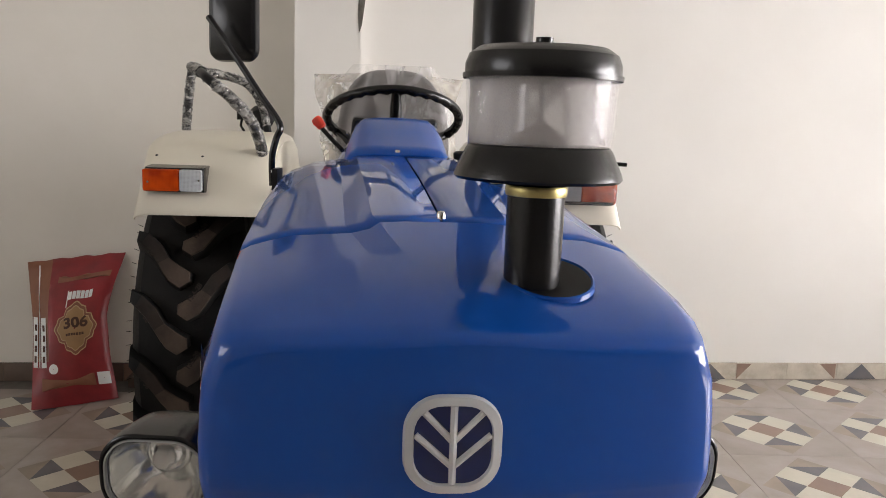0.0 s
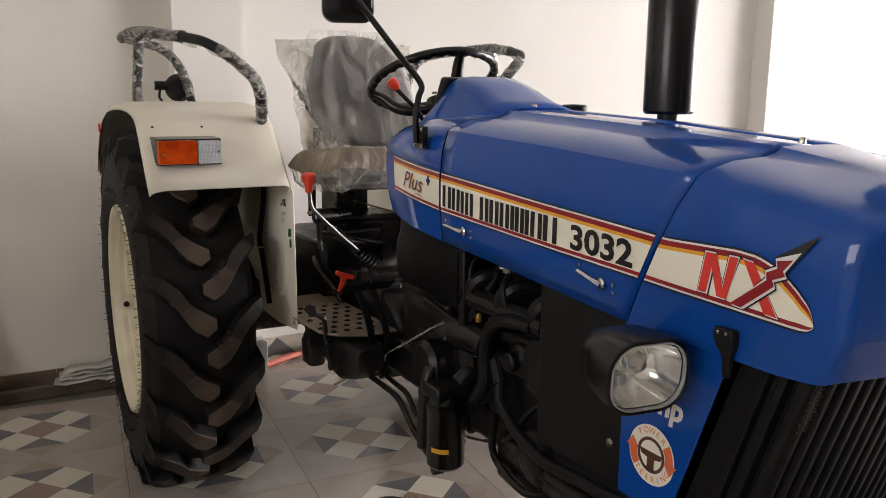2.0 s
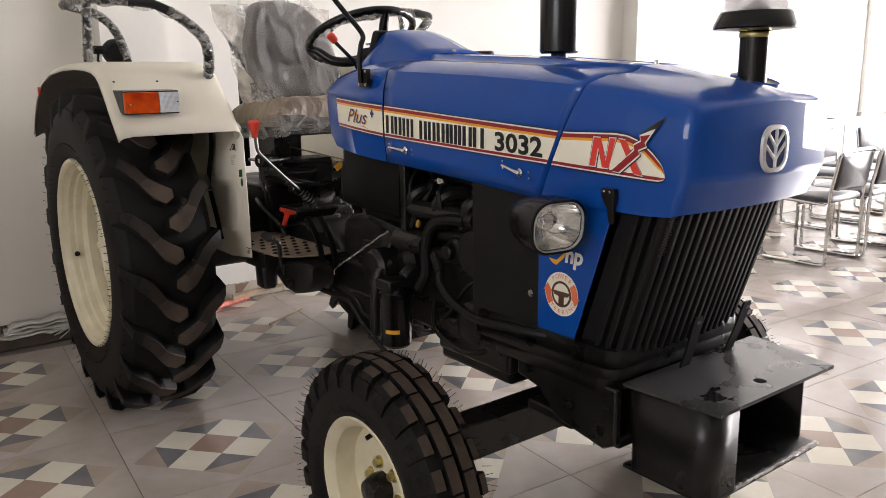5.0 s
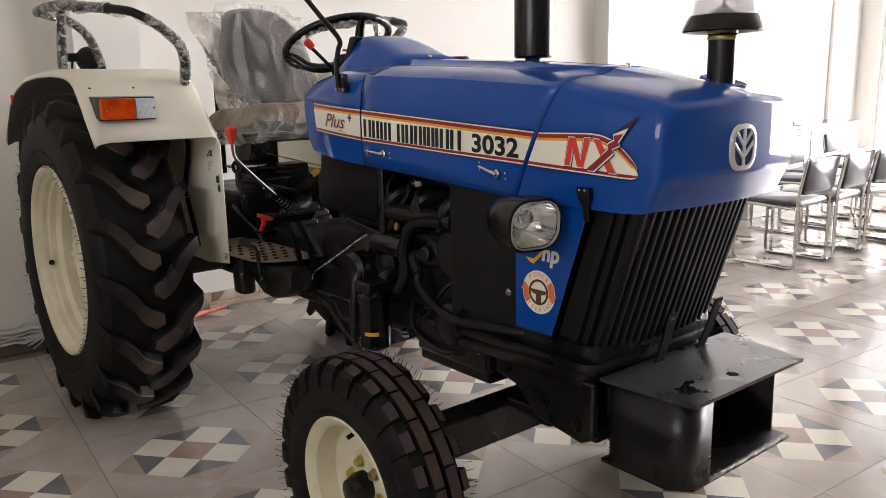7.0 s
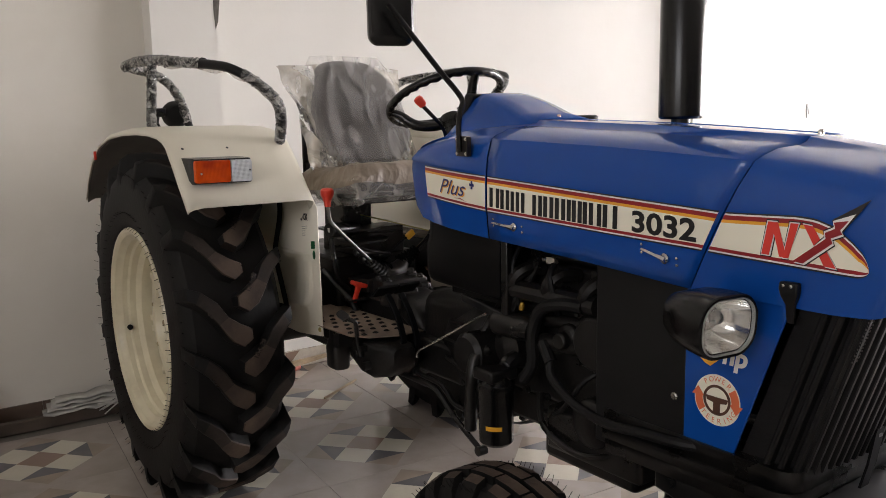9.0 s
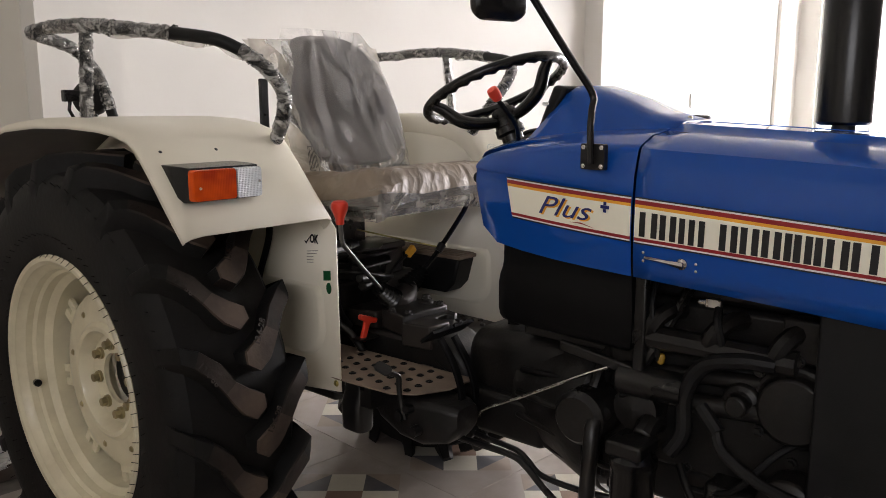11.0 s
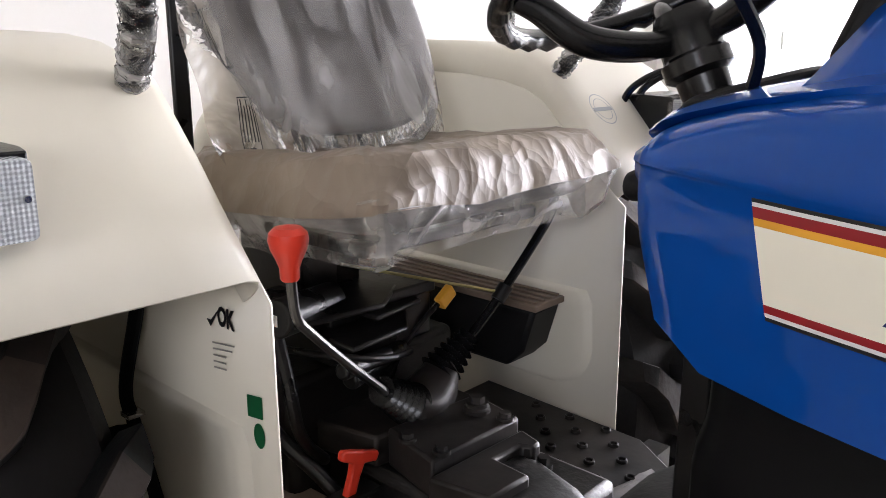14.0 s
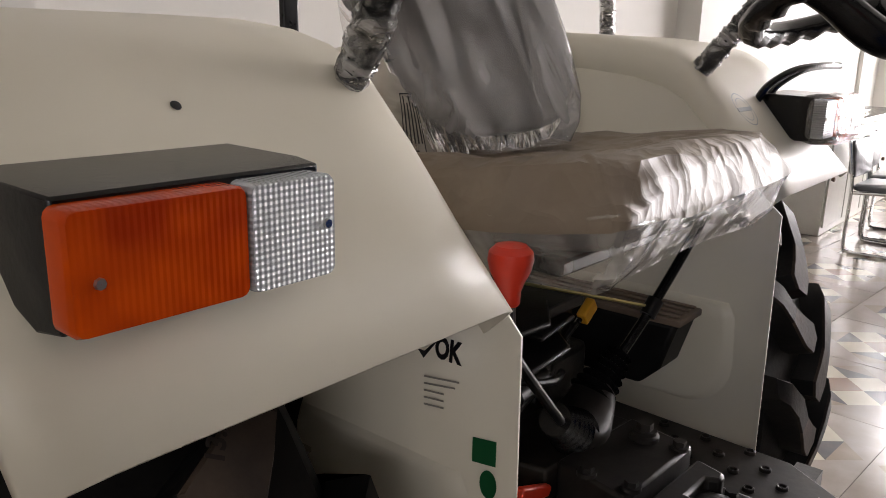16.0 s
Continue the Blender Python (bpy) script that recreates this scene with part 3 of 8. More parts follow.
def tile_mesh():
    bm = B()
    h, e = HD, S / 2 - G
    seen = {}

    def V(x, y, z=0.0):
        k = (round(x, 5), round(y, 5), round(z, 5))
        if k not in seen:
            seen[k] = bm.verts.new((x, y, z))
        return seen[k]

    def F(pts, mi):
        bm.faces.new([V(*p) for p in pts]).material_index = mi

    F([(h, 0), (0, h), (-h, 0), (0, -h)], 1)
    for sx, sy in ((1, 1), (-1, 1), (-1, -1), (1, -1)):
        o = [(0, h), (h, 0), (2 * h, h), (h, 2 * h)]
        q = [(sx * x, sy * y) for x, y in o]
        F(q if sx * sy > 0 else q[::-1], 2)
        r = [(e, 0), (e, e), (0, e), (0, 3 * h), (h, 2 * h), (2 * h, h), (3 * h, 0)]
        q = [(sx * x, sy * y) for x, y in r]
        F(q if sx * sy > 0 else q[::-1], 0)
    for c, s in ((1, 0), (0, 1), (-1, 0), (0, -1)):
        rot = lambda x, y: (c * x - s * y, s * x + c * y)
        F([rot(h, 0), rot(2 * h, -h), rot(2 * h, h)], 3)
        F([rot(2 * h, -h), rot(3 * h, 0), rot(2 * h, h)], 4)
    co = [(e, 0), (e, e), (0, e), (-e, e), (-e, 0), (-e, -e), (0, -e), (e, -e)]
    for a, b in zip(co, co[1:] + co[:1]):
        F([(*a, -0.004), (*b, -0.004), b, a], 0)
    me = bpy.data.meshes.new("tile")
    bm.to_mesh(me)
    bm.free()
    for m in (T_BASE, T_RED, T_WHITE, T_SLATE, T_TAN):
        me.materials.append(m)
    return me


TILE = tile_mesh()
TA = radians(-4.5)
U, W = Vector((math.cos(TA), math.sin(TA), 0)), Vector((-math.sin(TA), math.cos(TA), 0))
V0 = Vector((-0.215, 4.575, 0))
rng = random.Random(4)
for i in range(-8, 16):
    for j in range(-16, 4):
        c = V0 + U * (S * (i + 0.5)) + W * (S * (j + 0.5))
        if -3.1 < c.x < X1 + 0.1 and -2.2 < c.y < YB + 0.02:
            t = new("tile", TILE)
            t.parent = floor
            t.location = c + Vector((0, 0, rng.uniform(-0.0006, 0.0)))
            t.rotation_euler = (0, 0, TA + rng.choice((0, 1, 2, 3)) * math.pi / 2)
part("side_floor", box(B(), X0 - 0.2, -2.9, Y0 - 0.2, YB + 0.2, -0.0028, -0.0012), T_BASE, floor)
part("front_floor", box(B(), X0 - 0.2, X1 + 0.2, Y0 - 0.2, -1.9, -0.0028, -0.0012), T_BASE, floor)


# ---------------------------------------------------------------- the tractor
tractor = thing("tractor", (0, 3.4, 0), "new blue farm tractor with ivory mudguards, protective film still on", "tractor")

# bonnet: widths, heights along its length (front is at low y)
HY = [1.972, 1.975, 1.982, 1.995, 2.03, 2.10, 2.28, 2.60, 3.00, 3.10, 3.20, 3.30, 3.38, 3.43, 3.455, 3.468]
HW = [0.224, 0.231, 0.2365, 0.240, 0.243, 0.246, 0.255, 0.264, 0.266, 0.260, 0.248, 0.231, 0.214, 0.203, 0.192, 0.172]
HT = [1.222, 1.2285, 1.234, 1.2395, 1.252, 1.268, 1.302, 1.326, 1.346, 1.344, 1.336, 1.321, 1.305, 1.292, 1.283, 1.272]
HS = [1.205, 1.212, 1.2175, 1.222, 1.231, 1.242, 1.262, 1.284, 1.302, 1.302, 1.299, 1.290, 1.278, 1.266, 1.258, 1.251]
HB = [1.006, 1.004, 1.002, 1.001, 1.000, 0.998, 1.003, 1.020, 1.042, 1.046, 1.050, 1.056, 1.064, 1.098, 1.165, 1.208]
HC = [0.02, 0.02, 0.02, 0.02, 0.02, 0.02, 0.017, 0.014, 0.010, 0.008, 0.006, 0.004, 0.002, 0.0, 0.0, 0.0]    # middle of the bonnet


def hood_x(y, z):
    """Half width of the bonnet's flank at a height."""
    w, zs, zb = lerp(y, HY, HW), lerp(y, HY, HS), lerp(y, HY, HB)
    q = min(max((z - zb) / (zs - zb), 0), 1)
    return w - 0.010 + 0.012 * math.sin(math.pi * min(1, q * 0.9 + 0.1)) - 0.016 * max(0, q - 0.86) / 0.14


def hood_half(y):
    off = lerp(y, HY, HC)
    w, zt, zs, zb = lerp(y, HY, HW) + off, lerp(y, HY, HT), lerp(y, HY, HS), lerp(y, HY, HB)
    rise = zt - zs
    fl = lerp(y, [2.10, 2.26, 3.05, 3.30], [0.0, 1.0, 1.0, 0.2])
    bw = lerp(y, [1.97, 2.0, 2.08, 2.3, 3.0], [0.018, 0.022, 0.04, 0.088, 0.105])
    out = [(0, zt), (bw * 0.6, zt), (bw, zt - 0.002), (bw + 0.012, zt - 0.008 * fl - rise * 0.06), (bw + 0.035, zt - 0.010 * fl - rise * 0.16),
           ((bw + w) / 2 + 0.012, zs + rise * 0.46), (w - 0.055, zs + rise * 0.28), (w - 0.032, zs + rise * 0.10), (w - 0.018, zs - 0.004)]
    for q in (0.90, 0.80, 0.66, 0.5, 0.40, 0.335, 0.31, 0.285, 0.14, 0.0):
        z = zb + (zs - zb) * q
        out.append((hood_x(y, z) + off, z))
    return out


def lip(z):
    """How far the nose turns back under its chin."""
    return 0.46 * max(0.0, 1.073 - z)


def hood_ring(y, shear=0.0, nose=0.0, gap=0.0, chin=0.0):
    h = hood_half(y)
    pts = [(-x, z) for x, z in reversed(h)] + h[1:]
    off = lerp(y, HY, HC)
    return [Vector((x + off, y + gap + shear * max(0.0, 1.266 - z) + nose * (x / 0.24) ** 2 + chin * lip(z), z)) for x, z in pts]


mains = ([hood_ring(2.262, 0.48, gap=0.003), hood_ring(2.30, 0.44), hood_ring(2.38, 0.34), hood_ring(2.50, 0.18), hood_ring(2.62, 0.05)] +
         [hood_ring(y) for y in (2.7, 2.8, 2.9, 2.95, 3.001)])
halves = []
for s in (-1, 1):
    bm, k = B(), len(mains[0]) // 2
    rings = [[v.copy() for v in (r[:k + 1] if s < 0 else r[k:])] for r in mains]
    for r in rings:
        r[-1 if s < 0 else 0].x += s * 0.0022
    loft(bm, rings, closed=False)
    halves.append(part("bonnet_panel", bm, BLUE, tractor, "glossy blue bonnet panel", sharp=28, solid=0.006, offset=-1 if s < 0 else -1))
bonnet = halves[0]
front = B()
rings = [hood_ring(1.972, 0, 0.026, 0, 1.0), hood_ring(1.975, 0, 0.0255, 0, 0.98), hood_ring(1.982, 0, 0.025, 0, 0.95), hood_ring(1.995, 0, 0.023, 0, 0.85), hood_ring(2.03, 0, 0.016, 0, 0.6),
         hood_ring(2.09, 0, 0.005, 0, 0.2), hood_ring(2.15, 0.18), hood_ring(2.21, 0.34), hood_ring(2.262, 0.48, gap=-0.001)]
vs = loft(front, rings, closed=False)
# front face, bowed across, with its chin turning back
n = len(rings[0])
half, NC = n // 2, 16
rows = []
for i in range(half):
    L, R = rings[0][i], rings[0][n - 1 - i]
    row = [vs[0][i]]
    for k in range(1, NC):
        x = L.x + (R.x - L.x) * k / NC
        row.append(front.verts.new((x, 1.972 + 0.026 * ((x - 0.02) / 0.24) ** 2 + lip(L.z), L.z)))
    rows.append(row + [vs[0][n - 1 - i]])
for A, D in zip(rows, rows[1:]):
    for k in range(NC):
        front.faces.new((A[k], A[k + 1], D[k + 1], D[k]))
for k in range(NC):
    front.faces.new((rows[-1][k], rows[-1][k + 1], vs[0][half]))
front_cowl = part("front_cowl", front, BLUE, tractor, "blue front section of the bonnet", sharp=55)
# rear cowl: an upper cap that stands a little proud of the side panels, rounded over at its end
def rear_ring(y, gap=0.0):
    off, zs, zb = lerp(y, HY, HC), lerp(y, HY, HS), lerp(y, HY, HB)
    seam = lerp(y, [3.0, 3.46], [1.206, 1.2335])
    proud = 0.0045 * min(1.0, (y - 3.0) / 0.05)
    h = hood_half(y)[:8]
    h.append((h[-1][0] + 0.014 + 0.5 * proud, zs - 0.004))
    for q in (0.8, 0.5, 0.25, 0.06, 0.0):
        z = seam + (zs - 0.008 - seam) * q
        h.append((hood_x(y, z) + off + (proud if q > 0 else 0.6 * proud), z))
    for q in (1.0, 0.85, 0.62, 0.4, 0.2, 0.0):
        z = zb + (seam - 0.003 - zb) * q
        h.append((hood_x(y, z) + off, z))
    return [Vector((x + off, y + gap, z)) for x, z in [(-x, z) for x, z in reversed(h)] + h[1:]]


rear = B()
rings = [rear_ring(y, 0.002 if y < 3.01 else 0) for y in (3.004, 3.05, 3.10, 3.15, 3.20, 3.25, 3.30, 3.34, 3.38, 3.41, 3.43, 3.445, 3.455, 3.462, 3.468)]
for y, kx, kz in ((3.4735, 0.975, 0.10), (3.477, 0.935, 0.24), (3.479, 0.86, 0.45)):
    rings.append([Vector((p.x * kx, y, p.z + (1.238 - p.z) * kz)) for p in rings[14]])
vs = loft(rear, rings, closed=False)
rear.faces.new(vs[-1])
rear_cowl = part("rear_cowl", rear, BLUE, tractor, "blue rear cowl round the dashboard", sharp=52)
back = B()
loft(back, [[Vector((x, y + d, z)) for x, d in ((-0.182, 0), (0.182, 0), (0.182, -0.01), (-0.182, -0.01))] for y, z in ((3.418, 1.09), (3.462, 1.225))])
part("rear_panel", back, BLUE, tractor, "plain blue panel below the end of the cowl")
stop = B()
lathe(stop, [(0.006, -0.012), (0.014, -0.008), (0.0155, 0.006), (0.012, 0.013), (0.0, 0.015)], (-0.150, 3.476, 1.207), (0, 1, 0), 16)
part("rubber_stop", stop, MATTE, tractor, "small black rubber stop")

# the raised ridge along the bonnet keeps crisp edges
def crisp(ob, n, tracks):
    for e in ob.data.edges:
        a, b = e.vertices
        if abs(a - b) == n and a % n in tracks and min(ob.data.vertices[a].co.y, ob.data.vertices[b].co.y) > 2.12:
            e.use_edge_sharp = True


full = len(mains[0])
mid = full // 2
crisp(halves[0], mid + 1, (mid - 2, mid - 4))
crisp(halves[1], mid + 1, (2, 4))
crisp(front_cowl, full, (mid - 2, mid - 4, mid + 2, mid + 4))

# instrument hump
hump = B()
HUMP = [(2.99, 0.112, 1.349), (3.06, 0.116, 1.366), (3.13, 0.118, 1.396), (3.18, 0.118, 1.414), (3.22, 0.116, 1.426), (3.25, 0.114, 1.428), (3.268, 0.112, 1.421)]
rings = []
for y, w, zt in HUMP:
    lean = (zt - 1.335) * 0.25
    zb = 1.30
    h = [(0, zt), (w * 0.55 - lean, zt), (w * 0.86 - lean, zt - 0.004), (w - lean * 0.9, zt - 0.016), (w + 0.006, zt * 0.4 + zb * 0.6), (w + 0.03, zb + 0.012), (w + 0.05, zb - 0.01)]
    back = ((y - 2.99) / 0.278) ** 2
    rings.append([Vector((s * x, y + back * 0.62 * max(0, zt - z), z)) for s, x, z in [(-1, x, z) for x, z in reversed(h)] + [(1, x, z) for x, z in h[1:]]])
loft(hump, rings, closed=False)
part("instrument_cowl", hump, BLUE, tractor, "blue hump over the instruments", sharp=40, solid=0.005, offset=-1)
clus = B()
loft(clus, [[Vector((sx * 0.106, 3.262 + k, 1.422)), Vector((sx * 0.106, 3.300 + k, 1.428)), Vector((sx * 0.117, 3.338 + k, 1.322)), Vector((sx * 0.117, 3.325 + k, 1.312))] for sx, k in ((-1, 0), (1, 0))])
part("instrument_panel", clus, MATTE, tractor, "black instrument housing", bevel=0.008)
clip = B()
box(clip, -0.122, -0.116, 3.300, 3.318, 1.381, 1.388)
part("panel_clip", clip, CHROME, tractor, "small bright clip", bevel=0.001)


# ---- rear wheels
LUG_EDGES = [((-0.026, -0.022), (0.006, 0.000)), ((-0.024, -0.052), (0.040, -0.022)), ((0.012, -0.074), (0.059, -0.048)), ((0.046, -0.100), (0.078, -0.079)),
             ((0.074, -0.148), (0.104, -0.118)), ((0.119, -0.190), (0.139, -0.153)), ((0.156, -0.211), (0.159, -0.170)), ((0.170, -0.225), (0.170, -0.186))]


def tread_lug(c, ax, s, R):
    """One lug: a broad foot at the crown, then a bar that sweeps back to the shoulder."""
    lug, rows = B(), []
    for k, (up, lo) in enumerate(LUG_EDGES):
        drop = (0, 0, 0, 0, 0.001, 0.006, 0.022, 0.082)[k]
        row = []
        for (h, t), out in ((up, -1), (lo, 1)):
            base = lerp(abs(h), [0, 0.07, 0.13, 0.16, 0.172], [0.602, 0.599, 0.586, 0.562, 0.53]) - 0.006
            mid_h, mid_t = (up[0] + lo[0]) / 2, (up[1] + lo[1]) / 2
            for grow, r in ((1.30, min(base, R - drop - 0.02)), (1.04, R - drop - 0.005), (0.93, R - drop)):
                hh, tt = mid_h + (h - mid_h) * grow + (0.018 if s < 0 else 0.0), mid_t + (t - mid_t) * grow
                row.append(c + ax * (s * min(hh, 0.172)) + Vector((0, math.cos(tt / R), math.sin(tt / R))) * r)
        rows.append([lug.verts.new(row[i]) for i in (0, 1, 2, 5, 4, 3)])
    for q, (A, D) in enumerate(zip(rows, rows[1:])):
        for i in range(5):
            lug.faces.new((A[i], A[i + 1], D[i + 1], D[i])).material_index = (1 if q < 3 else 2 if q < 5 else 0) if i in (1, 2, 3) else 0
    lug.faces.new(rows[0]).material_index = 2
    lug.faces.new(list(reversed(rows[-1])))
    return lug


def rear_wheel(side):
    cx, cy, cz, R = side * 0.642, 4.388, 0.6175, 0.648
    ax = Vector((side, 0, 0))
    c = Vector((cx, cy, cz))
    tyre = B()
    prof = [(0.358, -0.142), (0.372, -0.154), (0.40, -0.164), (0.455, -0.172), (0.52, -0.172), (0.562, -0.163), (0.588, -0.138), (0.602, -0.08), (0.606, 0.0)]
    prof = prof + [(r, -h) for r, h in reversed(prof[:-1])]
    lathe(tyre, prof, c, ax, 64)
    NL = 19
    ob = part("rear_tyre", tyre, RUBBER, tractor, "large black rear tyre with dusty chevron lugs", sharp=32)
    for s in (-1, 1):
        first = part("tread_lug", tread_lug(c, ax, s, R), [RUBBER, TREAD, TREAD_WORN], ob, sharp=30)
        # the tyre's size stands raised on the bars
        mark = None
        if side < 0:
            du, dv = Vector((0.060, -0.098)).normalized(), Vector((0.098, 0.060)).normalized()
            if s > 0:
                place = lambda u, v, d: (0.122 - du.x * u - dv.x * v * -1, -0.166 - du.y * u - dv.y * v * -1)
            else:
                place = lambda u, v, d: (0.032 + du.x * u - dv.x * v, -0.058 + du.y * u - dv.y * v)
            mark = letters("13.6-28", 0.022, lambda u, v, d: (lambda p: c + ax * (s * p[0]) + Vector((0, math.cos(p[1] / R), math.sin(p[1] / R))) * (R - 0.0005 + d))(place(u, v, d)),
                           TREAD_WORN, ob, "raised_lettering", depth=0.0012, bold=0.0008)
        a0 = radians(176.0 if s > 0 else 166.4)
        for k in range(NL):
            m = Matrix.Translation(c) @ Matrix.Rotation(a0 + 2 * math.pi * k / NL, 4, "X") @ Matrix.Translation(-c)
            low = min((m @ v.co).z for v in first.data.vertices)
            if low < 0.001:
                # pressed flat where the tyre stands on the floor
                flat = first.data.copy()
                for v in flat.vertices:
                    p = m @ v.co
                    v.co = Vector((p.x, p.y, max(p.z, 0.001 + 0.0002 * (p.x % 0.01))))
                hang(new("tread_lug", flat), ob)
                continue
            turned("tread_lug", first.data, m, ob)
            if mark and 120 < math.degrees(a0 + 2 * math.pi * k / NL) % 360 < 200:
                turned("raised_lettering", mark.data, m, ob)
        bpy.data.objects.remove(first)
        if mark:
            bpy.data.objects.remove(mark)
    rim = B()
    rp = [(0.352, -0.156), (0.372, -0.160), (0.374, -0.150), (0.356, -0.142), (0.342, -0.12), (0.336, -0.06), (0.314, -0.03), (0.310, 0.045), (0.332, 0.070),
          (0.340, 0.125), (0.356, 0.142), (0.372, 0.150), (0.377, 0.158), (0.372, 0.1645), (0.360, 0.163), (0.350, 0.154), (0.345, 0.142), (0.334, 0.130), (0.330, 0.112), (0.322, 0.104), (0.318, 0.082), (0.302, 0.064), (0.300, -0.03), (0.322, -0.06), (0.33, -0.13)]
    lathe(rim, rp + rp[:1], c, ax, 72)
    part("rim", rim, RIM, ob, "cream painted steel rim", sharp=25)
    # dished centre: hub flange, raised ring, sloping face
    disc = B()
    dp = [(0.074, 0.004), (0.074, 0.018), (0.118, 0.018), (0.128, 0.022), (0.140, 0.050), (0.146, 0.058), (0.158, 0.060), (0.166, 0.055), (0.172, 0.049), (0.225, 0.045), (0.246, 0.040), (0.254, 0.030), (0.250, 0.022), (0.225, 0.034), (0.165, 0.040), (0.146, 0.040), (0.132, 0.004), (0.074, 0.004)]
    lathe(disc, dp, c, ax, 56)
    part("wheel_disc", disc, RIM, ob, "cream painted dished wheel centre", sharp=40)
    tabs = B()
    for k in range(8):
        a = 2 * math.pi * k / 8 - radians(10)
        m = Matrix.Translation(c) @ Matrix.Rotation(a, 4, "X")
        for w0, w1, r1 in ((-0.034, -0.009, 0.306), (0.009, 0.034, 0.306), (-0.034, 0.034, 0.274)):
            box(tabs, side * 0.018, side * 0.034, r1 - 0.034 if r1 > 0.3 else 0.244, r1, w0, w1, m)
    pieces("rim_lug", tabs, RIM, ob, near=0.045, bevel=0.003)
    hub = B()
    lathe(hub, [(0.0, -0.02), (0.076, -0.02), (0.076, -0.06), (0.0, -0.06)], c, ax, 32)
    part("hub", hub, IRON, ob, "dark open hub")
    bl = B()
    for k in range(8):
        a = 2 * math.pi * k / 8 + radians(-9)
        bolt(bl, c + Vector((side * 0.018, math.cos(a) * 0.100, math.sin(a) * 0.100)), ax, 0.0125, 0.024)
    for k in range(8):
        a = 2 * math.pi * k / 8 + radians(12)
        bolt(bl, c + Vector((side * 0.045, math.cos(a) * 0.205, math.sin(a) * 0.205)), ax, 0.007, 0.006)
    pieces("wheel_bolt", bl, mat("greyed_bolt", (0.42, 0.36, 0.22), 0.4, metal=0.8, var=0.2) if side < 0 else bpy.data.materials["greyed_bolt"], ob, near=0.03)
    vb = B()
    p = c + Vector((side * 0.108, 0.322, -0.062))
    cyl(vb, p + Vector((0, 0.014, -0.003)), p - Vector((side * -0.008, 0.022, -0.004)), 0.011)
    part("valve", vb, PLASTIC, ob)
    axle = B()
    lathe(axle, [(0.0, -0.25), (0.07, -0.25), (0.085, -0.12), (0.10, -0.08), (0.10, -0.065)], c, ax, 24)
    part("axle_end", axle, CASTING, ob)
    # moulding whiskers
    wh = B()
    r2 = random.Random(3)
    for k in range(76):
        a = 2 * math.pi * (k + r2.uniform(-0.3, 0.3)) / 76
        for h, r, q in ((0.166, 0.565, 0.012), (0.170, 0.43, 0.006), (0.160, 0.380, -0.010)):
            p = c + ax * h + Vector((0, math.cos(a), math.sin(a))) * r
            cyl(wh, p, p + Vector((side * 0.012, math.cos(a) * q + r2.uniform(-.004, .004), math.sin(a) * q)), 0.0011, 3)
    tagged(part("moulding_whisker", wh, RUBBER, ob), "", "", "", "stuff")
    return ob


for s in (-1, 1):
    rear_wheel(s)


